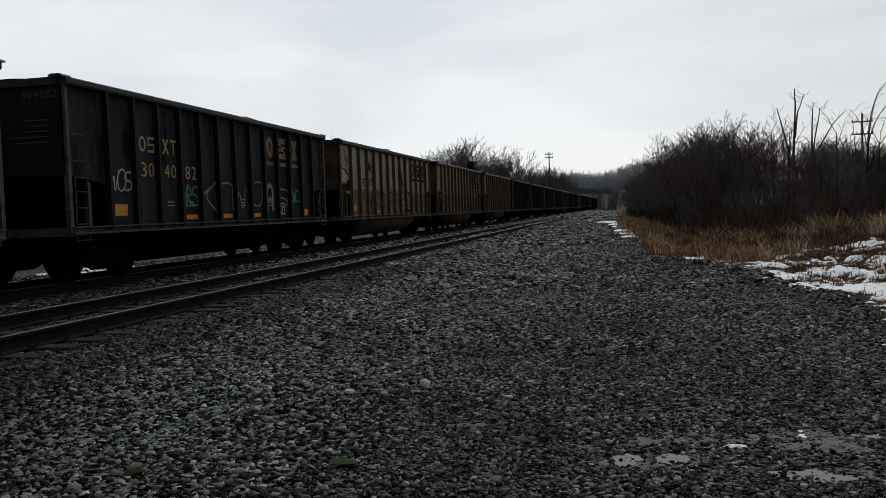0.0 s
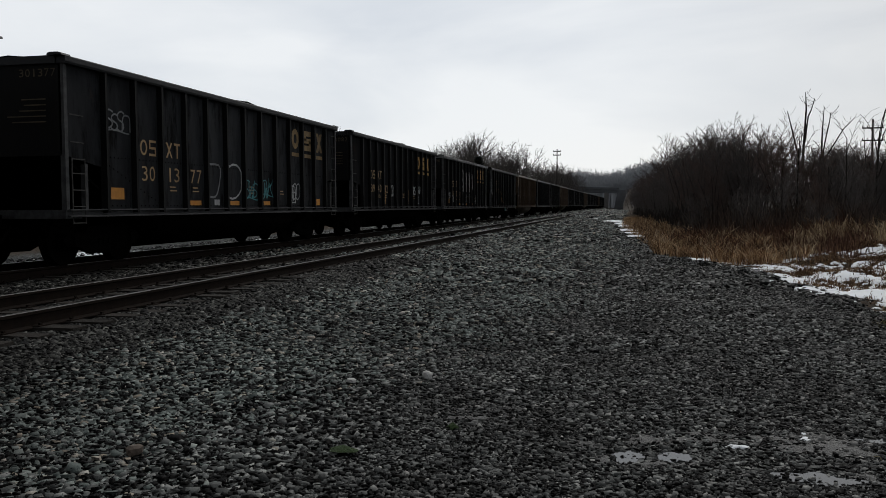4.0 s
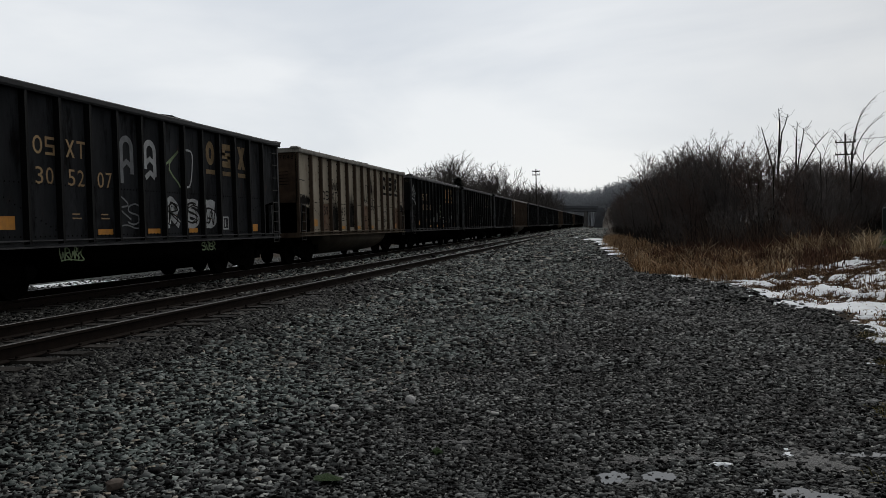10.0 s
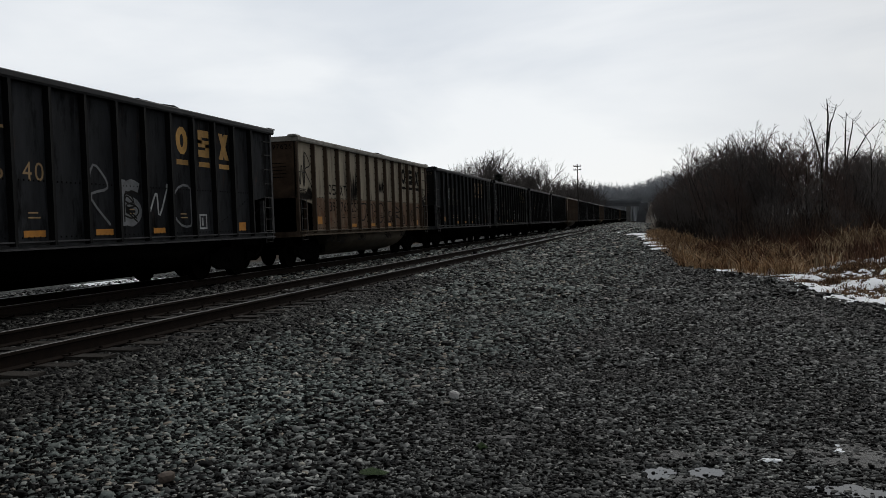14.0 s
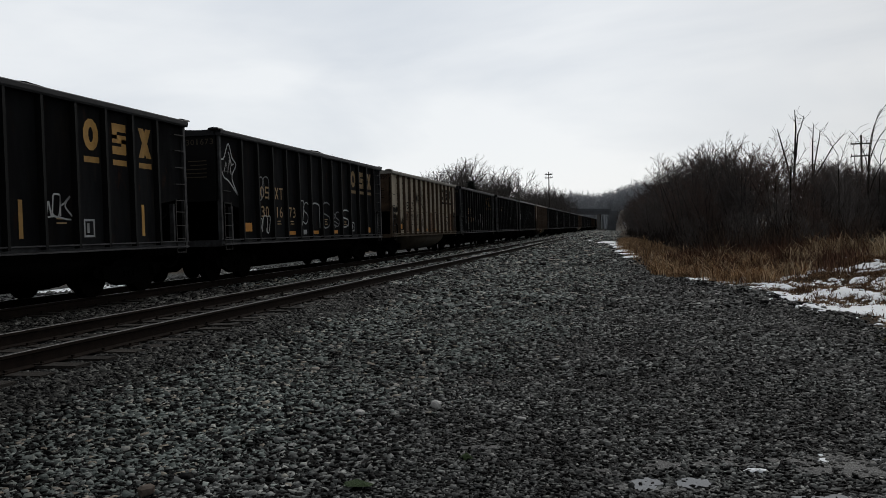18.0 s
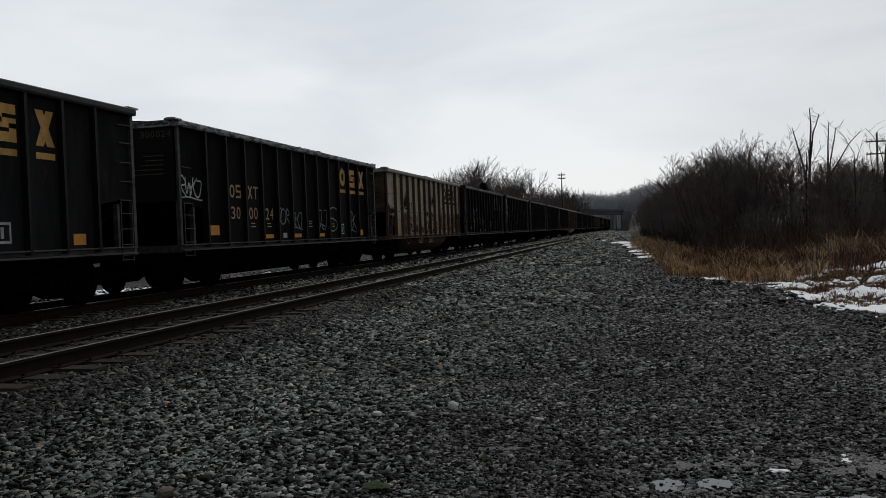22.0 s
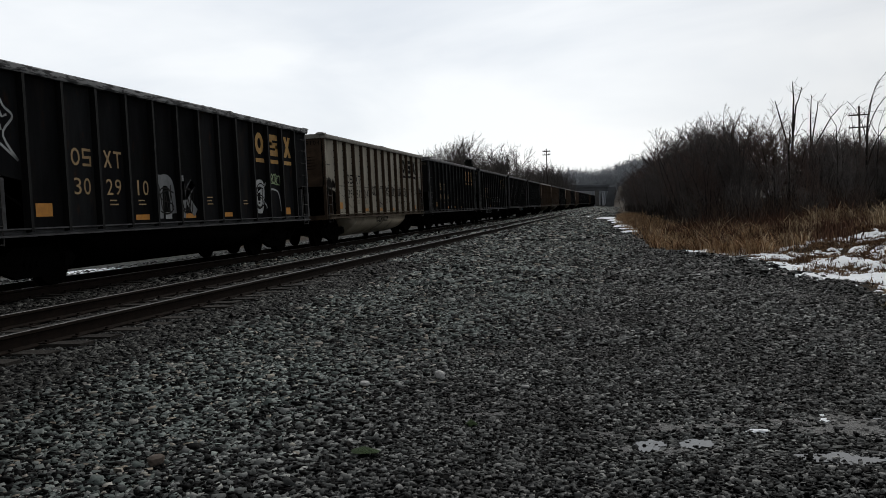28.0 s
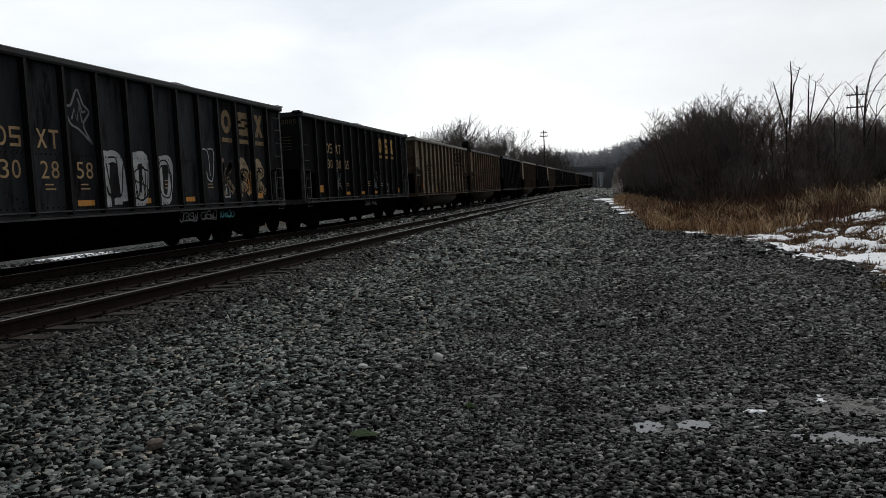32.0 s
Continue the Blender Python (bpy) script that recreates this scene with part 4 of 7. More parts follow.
        cp.box(-0.14, 0.14, min(e - 0.32 * sgn, e - 0.80 * sgn), max(e - 0.32 * sgn, e - 0.80 * sgn), 0.74, 0.96, 0.03)
        cp.tube([(0.35, e, 0.75), (0.36, e - 0.3 * sgn, 0.48), (0.34, e - 0.6 * sgn, 0.42), (0.3, e - 0.78 * sgn, 0.55)], 0.03, 5)
        S["coupler", sgn] = cp.mesh("coupler")
    prof = [(1.40 * math.cos(a) if abs(math.cos(a)) < 0.97 else 1.38 * (1 if math.cos(a) > 0 else -1), 0.90 + 0.70 * math.sin(a)) for a in np.linspace(math.pi, 2 * math.pi, 15)]
    prof = [(-1.38, 1.0)] + prof + [(1.38, 1.0)]
    tub = Shape().extrude_y(prof, 3.3 - HALF, HALF - 3.3)
    for e, sgn in ((3.3 - HALF, -1), (HALF - 3.3, 1)):
        n = len(prof)
        o = len(tub.v)
        tub.v.extend([(x, e, z) for x, z in prof] + [(x * 0.95, e + 0.55 * sgn, 0.92 + 0.08 * (z - 0.4)) for x, z in prof])
        tub.f.extend([(o + i, o + i + 1, o + n + i + 1, o + n + i) for i in range(n - 1)])
    S["tub"] = tub.mesh("belly_tub", None, True)
    S["centre_sill"] = Shape().box(-0.3, 0.3, -HALF + 0.3, HALF - 0.3, 0.66, 0.99).mesh("centre_sill")
    S["floor"] = Shape().box(-1.42, 1.42, -HALF + 1.85, HALF - 1.85, 0.985, 1.04).mesh("floor_plate")
    fr = Shape()
    out = [(-1.22, 0.50), (-1.10, 0.62), (-0.62, 0.62), (-0.42, 0.74), (0.42, 0.74), (0.62, 0.62), (1.10, 0.62), (1.22, 0.50), (1.10, 0.36), (0.80, 0.36), (0.36, 0.20),
           (-0.36, 0.20), (-0.80, 0.36), (-1.10, 0.36)]
    fr.extrude_x(out[::-1], 0.93, 1.07)
    for y in (-0.89, 0.89):
        fr.box(1.06, 1.15, y - 0.13, y + 0.13, 0.36, 0.60, 0.03)
    for y in (-0.16, 0, 0.16):
        fr.disc(0, y, 0.44, 0.06, 1.06, 1.10, 8)
    S["side_frame", 1] = fr.mesh("side_frame")
    S["side_frame", -1] = Shape().extrude_x(out[::-1], -1.07, -0.93).mesh("side_frame")
    wh = Shape()
    for sx in (-0.76, 0.76):
        wh.disc(0, 0, 0, 0.457, sx - 0.065, sx + 0.065, 22)
        wh.disc(0, 0, 0, 0.49, min(sx, sx * 0.87), max(sx, sx * 0.87) - 0.06, 22)
        wh.disc(0, 0, 0, 0.2, sx - 0.09, sx + 0.09, 12)
    wh.disc(0, 0, 0, 0.08, -0.95, 0.95, 8)
    S["wheelset"] = wh.mesh("wheelset")
    S["bolster"] = Shape().box(-0.95, 0.95, -0.2, 0.2, 0.40, 0.68, 0.0).mesh("bolster")
    for v in range(3):
        nx, ny = 9, 46
        xs, ys = np.linspace(-1.42, 1.42, nx), np.linspace(-HALF + 0.06, HALF - 0.06, ny)
        r = np.random.RandomState(20 + v)
        heap = 0.24 * np.exp(-((ys - r.uniform(-2.4, -1.2)) / 1.9) ** 2) + 0.29 * np.exp(-((ys - r.uniform(2.2, 3.2)) / (1.9 + 0.3 * v)) ** 2) + 0.1 * np.exp(-((ys + 4.5) / 1.4) ** 2)
        z = 3.55 + (heap[:, None] + 0.29) * (1 - np.abs(xs[None] / 1.5) ** 2.5) + r.uniform(-0.055, 0.055, (ny, nx))
        gx, gy = np.meshgrid(xs, ys)
        idx = np.arange(nx * ny).reshape(ny, nx)
        faces = np.stack([idx[:-1, :-1], idx[:-1, 1:], idx[1:, 1:], idx[1:, :-1]], -1).reshape(-1, 4)
        S["coal", v] = quick_mesh("coal_load", np.stack([gx, gy, z], -1).reshape(-1, 3), faces, None)
        S["coal", v].materials.clear()
    rv = Shape()
    for i in range(2, 14):
        a, b = bay(i)
        for k in range(7):
            y = a + (k + 0.5) * (b - a) / 7
            rv.box(1.46, 1.472, y - 0.014, y + 0.014, 2.06, 2.09, 0.004)
        for k in range(6):
            y = a + (k + 0.5) * (b - a) / 6
            rv.box(1.46, 1.472, y - 0.014, y + 0.014, 1.12, 1.15, 0.004)
    for e, sgn in ((-HALF, 1), (HALF, -1)):
        for k in range(16):
            y, z = e + (1.25 + k * 0.13) * sgn, 1.95 - k * 0.055
            rv.box(1.46, 1.472, y - 0.014, y + 0.014, z, z + 0.03)
        for k in range(12):
            z = 2.1 + k * 0.13
            rv.box(1.46, 1.475, e + 0.06 * sgn - 0.02, e + 0.06 * sgn + 0.02, z, z + 0.05)
    S["rivets"] = rv.mesh("rivet_rows")
    rr = Shape()
    for j, y in enumerate(RIBS):
        for k in range(11):
            z = 1.2 + k * 0.23 + 0.05 * ((j * 7 + k * 3) % 3)
            for dy in (-0.085, 0.085):
                rr.box(1.46, 1.474, y + dy - 0.016, y + dy + 0.016, z, z + 0.045)
    S["rib_rivets"] = rr.mesh("rib_rivets")
    for i in range(2, 14):
        a, b = bay(i)
        S["lower", i] = Shape().box(1.4602, 1.4632, a + 0.01, b - 0.01, 1.09, 2.055).mesh("lower_plate")
    S["mark", 10], S["mark", 11], S["small_mark"] = fleet_mark(10), fleet_mark(11), small_mark()
    a, b = bay(2)
    sq = Shape()
    flat(sq, [(a + 0.17, 1.26), (a + 0.60, 1.26), (a + 0.60, 1.49), (a + 0.17, 1.49)])
    S["square"] = sq.mesh("orange_plate")
    for i, w in ((5, 0.5), (7, 0.5), (9, 0.42), (13, 0.34)):
        a, b = bay(i)
        sq = Shape()
        h = 0.11 if i < 13 else 0.2
        flat(sq, [(a + 0.22, 1.14), (a + 0.22 + w, 1.14), (a + 0.22 + w, 1.14 + h), (a + 0.22, 1.14 + h)])
        S["strip", i] = sq.mesh("orange_strip")
        sq = Shape()
        flat(sq, [(a + 0.3, 1.2), (a + 0.4, 1.2), (a + 0.4, 1.85), (a + 0.3, 1.85)])
        S["upright", i] = sq.mesh("yellow_strip")
    a, b = bay(11)
    pl = Shape()
    flat(pl, [(a + 0.2, 1.2), (a + 0.52, 1.2), (a + 0.52, 1.24), (a + 0.2, 1.24)])
    flat(pl, [(a + 0.2, 1.5), (a + 0.52, 1.5), (a + 0.52, 1.54), (a + 0.2, 1.54)])
    flat(pl, [(a + 0.2, 1.24), (a + 0.24, 1.24), (a + 0.24, 1.5), (a + 0.2, 1.5)])
    flat(pl, [(a + 0.48, 1.24), (a + 0.52, 1.24), (a + 0.52, 1.5), (a + 0.48, 1.5)])
    flat(pl, [(a + 0.29, 1.28), (a + 0.36, 1.28), (a + 0.36, 1.46), (a + 0.29, 1.46)])
    S["placard"] = pl.mesh("data_placard")
    a, b = bay(6)
    card = Shape()
    flat(card, [(a + 0.38, 1.14), (a + 0.64, 1.14), (a + 0.64, 1.28), (a + 0.38, 1.28)])
    S["card"] = card.mesh("routing_card")
    dt = Shape()
    for i, rows in ((4, 2), (5, 2), (8, 3), (10, 2)):
        a, b = bay(i)
        for k in range(rows):
            flat(dt, [(a + 0.34, 1.45 + 0.08 * k), (a + 0.62 - 0.05 * (k % 2), 1.45 + 0.08 * k), (a + 0.62 - 0.05 * (k % 2), 1.475 + 0.08 * k), (a + 0.34, 1.475 + 0.08 * k)])
    S["data"] = dt.mesh("data_lines")
    en = Shape()
    for n, (z, w) in enumerate(((3.02, 0.5), (2.92, 0.45), (2.82, 0.55), (2.72, 0.8), (2.62, 0.7))):
        en.add([(1.2 - w, -HALF - 0.064, z), (1.2, -HALF - 0.064, z), (1.2, -HALF - 0.064, z + 0.022), (1.2 - w, -HALF - 0.064, z + 0.022)], [(0, 1, 2, 3)])
    S["end_data"] = en.mesh("end_data_lines")
    return S


BUILT = {}
for build in BUILDS:
    use_build(build)
    BUILT[build] = build_shared()

# the train from its first car on: paint, number, chord, and the scrawls with bay, height from, height to, style and paint
CARS = {
    -1: ("black", "", "dark", []),
    0: ("grey", "304082", "dark", [(2, 1.75, 2.2, "tag", "white"), (5, 1.4, 1.95, "tag", "teal"), (6, 1.3, 2.1, "loop", "dim"), (7, 1.3, 2.1, "loop", "dim"), (8, 1.3, 2.1, "loop", "dim"),
                                   (9, 1.4, 2.1, "loop", "dim"), (10, 1.3, 2.1, "block", "dim"), (11, 1.3, 2.0, "loop", "dim"), (12, 1.5, 1.95, "tag", "teal")]),
    1: ("dull_tan", "398877", "dark", [(1, 2.5, 3.5, "face", "black"), (6, 1.15, 2.2, "fat", "dim"), (7, 1.15, 2.3, "fat", "dim"), (8, 1.15, 2.15, "fat", "dim"), (9, 1.15, 2.1, "fat", "black"), (10, 1.15, 2.1, "fat", "black"), (11, 1.15, 2.1, "fat", "dim"), (4, 1.2, 1.8, "tag", "black"), (7, 0.68, 0.9, "tub", "black"), (10, 0.68, 0.9, "tub", "black"), (4, 2.6, 3.3, "soot", "smear"), (9, 1.9, 3.3, "soot", "smear")]),
    2: ("brown_tan", "397530", "dark", [(6, 1.6, 2.0, "tag", "black"), (8, 1.3, 2.2, "loop", "black"), (9, 1.2, 2.2, "tag", "black"), (10, 1.3, 2.1, "loop", "black")]),
    3: ("brown_tan", "397664", "dark", [(4, 1.3, 2.0, "tag", "black"), (7, 1.3, 2.1, "loop", "black"), (9, 1.3, 2.0, "tag", "black")]),
    4: ("grey", "301377", "dark", [(2, 2.6, 3.0, "tag", "dim"), (6, 1.3, 2.3, "loop", "dim"), (7, 1.3, 2.2, "loop", "white"), (8, 1.3, 1.8, "tag", "teal"), (9, 1.3, 1.9, "tag", "teal"), (11, 1.3, 1.8, "tag", "white")]),
    5: ("black", "394082", "dark", [(6, 1.5, 2.0, "tag", "white"), (10, 1.6, 2.0, "tag", "white"), (11, 1.7, 2.0, "tag", "white")]),
    6: ("black", "300290", "light", [(2, 1.45, 1.85, "tag", "white"), (3, 1.25, 1.7, "tag", "white"), (6, 1.95, 3.3, "block", "white"), (7, 1.95, 3.2, "block", "white"), (8, 1.95, 3.2, "block", "white"), (9, 1.95, 3.15, "block", "white"),
                                     (7, 1.25, 1.8, "tag", "dim"), (8, 1.25, 1.8, "tag", "dim"), (10, 1.2, 1.9, "tag", "white")]),
    7: ("grey", "303833", "dark", [(1, 1.9, 3.0, "face", "dim"), (3, 1.2, 1.6, "tag", "dim"), (6, 1.2, 2.2, "fat", "orange"), (7, 1.2, 2.2, "fat", "orange"), (8, 1.2, 2.1, "fat", "orange"), (9, 0.66, 0.92, "tub", "teal"), (10, 0.66, 0.92, "tub", "dim")]),
    8: ("dirty_tan", "397353", "tan", [(2, 2.0, 3.0, "loop", "black"), (7, 1.4, 2.0, "tag", "black"), (8, 1.6, 2.2, "tag", "black"), (10, 1.3, 2.0, "tag", "black"), (1, 1.9, 3.2, "soot", "soot"), (3, 1.1, 1.9, "soot", "soot"), (4, 1.1, 2.6, "soot", "soot"), (8, 1.1, 3.6, "soot", "soot"), (9, 1.1, 3.1, "soot", "soot"), (10, 2.2, 3.5, "soot", "smear"), (5, 2.6, 3.5, "soot", "smear"), (2, 2.5, 3.6, "soot", "soot")]),
    9: ("black", "301031", "light", [(6, 1.35, 2.4, "loop", "white"), (7, 1.5, 1.9, "tag", "white"), (8, 1.4, 2.4, "tag", "dim"), (9, 1.7, 2.3, "tag", "dim"), (11, 1.3, 2.0, "tag", "white"), (12, 1.3, 1.9, "tag", "white"), (13, 2.2, 3.2, "tag", "dim")]),
    10: ("grey", "305207", "dark", [(6, 2.2, 3.2, "block", "dim"), (7, 2.2, 3.2, "block", "white"), (8, 2.2, 3.1, "loop", "green"), (9, 2.2, 3.1, "loop", "white"), (9, 1.25, 1.95, "fat", "white"), (8, 1.25, 1.95, "fat", "white"), (10, 1.25, 1.95, "fat", "white"), (6, 1.3, 1.9, "tag", "dim"), (4, 0.66, 0.92, "tub", "green"), (10, 0.68, 0.9, "tub", "green")]),
    11: ("tan", "397848", "tan", [(4, 2.5, 3.0, "tag", "black"), (8, 2.1, 2.9, "tag", "black"), (9, 1.9, 2.4, "tag", "black"), (11, 1.4, 1.9, "tag", "black"), (4, 1.1, 2.4, "soot", "smear"), (6, 1.2, 3.0, "soot", "smear"), (9, 2.2, 3.4, "soot", "smear")]),
    12: ("black", "303220", "light", [(1, 2.3, 3.3, "face", "white"), (6, 1.4, 1.7, "tag", "dim"), (7, 1.4, 1.9, "tag", "white"), (8, 1.7, 2.4, "tag", "green"), (9, 1.3, 1.8, "loop", "white"), (11, 1.35, 1.8, "tag", "dim"), (12, 1.6, 2.0, "tag", "white")]),
    13: ("black", "302885", "dark", [(8, 1.3, 2.0, "tag", "dim"), (9, 1.3, 1.9, "tag", "dim")]),
    14: ("grey", "304640", "dark", [(7, 1.3, 2.4, "loop", "dim"), (8, 1.3, 2.2, "fat", "dim"), (9, 1.3, 2.2, "loop", "white"), (10, 1.25, 2.2, "loop", "dim")]),
    15: ("dull_tan", "397625", "tan", [(1, 2.2, 3.4, "tag", "black"), (6, 1.25, 2.0, "loop", "black"), (7, 1.25, 2.0, "tag", "black"), (8, 1.25, 2.0, "loop", "black"), (9, 1.25, 1.8, "tag", "black"), (10, 1.25, 1.9, "loop", "black"),
                                  (12, 1.25, 1.8, "tag", "black"), (13, 1.25, 1.9, "loop", "black"), (14, 2.2, 2.7, "tag", "black"), (3, 0.68, 0.92, "tub", "black"), (4, 0.66, 0.92, "tub", "black"), (6, 0.68, 0.92, "tub", "black"), (9, 0.68, 0.9, "tub", "black"), (11, 0.7, 0.92, "tub", "black"), (5, 1.5, 3.4, "soot", "smear"), (8, 2.2, 2.9, "soot", "smear")]),
    16: ("grey", "304347", "dark", [(3, 2.4, 2.9, "tag", "dim"), (8, 1.4, 2.0, "tag", "dim")]),
    17: ("black", "300519", "dark", [(1, 1.9, 3.2, "face", "dim"), (6, 1.3, 2.0, "tag", "dim"), (8, 1.3, 2.0, "tag", "white"), (10, 1.3, 1.8, "tag", "dim")]),
    18: ("black", "394615", "dark", [(8, 1.3, 2.2, "loop", "dim"), (10, 1.55, 2.0, "tag", "white")]),
    19: ("black", "301673", "dark", [(1, 2.2, 3.5, "face", "white"), (3, 2.0, 2.8, "tag", "dim"), (3, 1.2, 1.7, "tag", "white"), (6, 1.4, 2.2, "tag", "white"), (7, 1.3, 2.2, "loop", "white"), (8, 1.3, 2.2, "loop", "dim"), (9, 1.3, 2.0, "tag", "dim"), (10, 1.3, 2.0, "loop", "white")]),
    20: ("tan", "397839", "tan", [(6, 2.2, 3.3, "face", "black"), (6, 1.3, 2.0, "tag", "black"), (9, 1.5, 2.2, "tag", "black"), (12, 1.3, 1.9, "loop", "black"), (2, 1.2, 1.9, "soot", "smear"), (5, 2.3, 3.2, "soot", "smear")]),
    21: ("black", "394324", "dark", [(2, 1.5, 2.0, "tag", "dim"), (3, 1.2, 1.6, "tag", "white"), (6, 1.7, 2.1, "tag", "dim"), (7, 1.3, 1.9, "tag", "white"), (8, 1.6, 2.2, "tag", "white"), (9, 1.3, 2.0, "tag", "white"), (11, 1.4, 2.0, "tag", "white")]),
    22: ("black", "303761", "dark", [(9, 1.15, 2.1, "loop", "white"), (9, 1.2, 2.0, "tag", "white")]),
    23: ("black", "300024", "light", [(1, 2.1, 2.6, "tag", "white"), (6, 1.5, 2.0, "tag", "dim"), (7, 1.4, 1.9, "tag", "dim"), (9, 1.3, 2.0, "tag", "dim"), (10, 1.3, 2.1, "loop", "dim"), (12, 1.3, 2.0, "tag", "dim")]),
    24: ("tan", "398601", "tan", [(3, 1.12, 1.62, "fat", "red"), (4, 1.12, 1.6, "fat", "red"), (5, 1.12, 1.55, "fat", "red"), (6, 1.12, 1.5, "fat", "orange"), (7, 1.12, 2.15, "fat", "black"), (8, 1.12, 2.15, "fat", "black"), (9, 1.12, 1.9, "fat", "orange"),
                                  (10, 1.12, 2.1, "fat", "red"), (11, 1.12, 2.1, "fat", "red"), (12, 1.12, 2.1, "fat", "red"), (13, 1.12, 2.15, "fat", "red"), (4, 1.15, 1.5, "tag", "white"), (11, 1.15, 1.45, "tag", "white"), (13, 1.15, 1.4, "tag", "white"),
                                  (14, 1.12, 1.35, "fat", "red"), (8, 2.2, 3.2, "soot", "smear"), (3, 2.0, 2.9, "soot", "smear"), (6, 0.68, 0.9, "tub", "orange"), (8, 0.68, 0.9, "tub", "orange"), (4, 0.68, 0.9, "tub", "red")]),
    25: ("black", "302762", "dark", [(3, 1.2, 1.8, "tag", "green"), (6, 1.5, 1.9, "tag", "dim"), (9, 1.3, 1.9, "tag", "dim")]),
    26: ("grey", "304441", "dark", [(1, 2.2, 3.5, "face", "white"), (6, 1.4, 1.9, "tag", "white")]),
    27: ("grey", "304856", "dark", [(1, 2.6, 3.5, "face", "dim"), (7, 1.2, 2.2, "fat", "teal"), (8, 1.2, 2.2, "fat", "teal"), (9, 1.2, 2.1, "fat", "teal")]),
    28: ("black", "300448", "dark", [(6, 1.3, 2.0, "tag", "green"), (7, 1.3, 1.9, "tag", "teal")]),
    29: ("black", "302910", "light", [(1, 2.2, 3.4, "face", "white"), (6, 1.15, 2.1, "fat", "dim"), (7, 1.15, 2.1, "fat", "dim"), (11, 1.15, 2.2, "loop", "white"), (11, 1.2, 2.1, "fat", "white"), (12, 1.15, 1.9, "loop", "white"), (12, 2.0, 2.3, "tag", "green")]),
    30: ("pale_tan", "398104", "tan", [(6, 1.75, 2.15, "tag", "black"), (7, 1.3, 2.15, "tag", "black"), (8, 1.75, 2.15, "tag", "black"), (9, 1.75, 2.15, "tag", "black"), (10, 1.75, 2.15, "tag", "black"), (11, 1.75, 2.15, "tag", "black"), (7, 0.66, 0.9, "tub", "black"), (8, 0.7, 0.9, "tub", "black")]),
    31: ("black", "300706", "light", []),
    32: ("black", "302494", "dark", [(3, 1.1, 1.85, "tag", "white"), (6, 1.5, 1.9, "tag", "white"), (7, 1.5, 1.9, "tag", "white"), (8, 1.5, 1.9, "tag", "white"), (9, 1.5, 1.9, "tag", "white"), (10, 1.5, 1.9, "tag", "white"), (4, 0.68, 0.9, "tub", "dim"), (5, 0.66, 0.9, "tub", "dim"), (6, 0.68, 0.92, "tub", "dim"), (10, 0.72, 0.92, "tub", "dim")]),
    33: ("grey", "302858", "dark", [(5, 2.3, 3.3, "face", "dim"), (6, 1.1, 2.2, "fat", "white"), (7, 1.1, 2.2, "fat", "white"), (8, 1.1, 2.15, "fat", "white"), (10, 1.6, 2.4, "tag", "white"), (11, 1.25, 2.2, "fat", "cream"), (12, 1.2, 2.2, "fat", "cream"), (13, 1.2, 2.2, "fat", "cream"), (12, 1.25, 1.9, "tag", "orange"), (9, 0.68, 0.9, "tub", "dim"), (10, 0.68, 0.9, "tub", "dim"), (11, 0.68, 0.88, "tub", "teal")]),
    34: ("black", "303005", "dark", [(4, 1.3, 2.0, "tag", "dim"), (9, 1.3, 2.0, "tag", "dim"), (8, 0.68, 0.9, "tub", "dim"), (9, 0.68, 0.9, "tub", "dim")]),
    35: ("dirty_tan", "397216", "tan", [(7, 1.3, 2.0, "loop", "black")]),
    36: ("brown_tan", "398241", "dark", []),
}
FAR_CARS = dict(zip(range(37, 54), ("black dirty_tan black tan black grey black black dirty_tan black black grey black tan black black black").split()))


def paint_of(kind):
    tan = "tan" in kind
    return tan, M[kind], M["dark_rib"] if kind in ("pale_tan", "dirty_tan") else M["rust_rib"] if tan else M["black_rib"]


def truck(car, y, SHARED):
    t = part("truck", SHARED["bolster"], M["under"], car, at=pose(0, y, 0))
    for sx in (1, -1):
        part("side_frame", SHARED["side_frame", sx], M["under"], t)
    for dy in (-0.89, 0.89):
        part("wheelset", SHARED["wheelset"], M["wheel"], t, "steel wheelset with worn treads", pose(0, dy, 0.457))


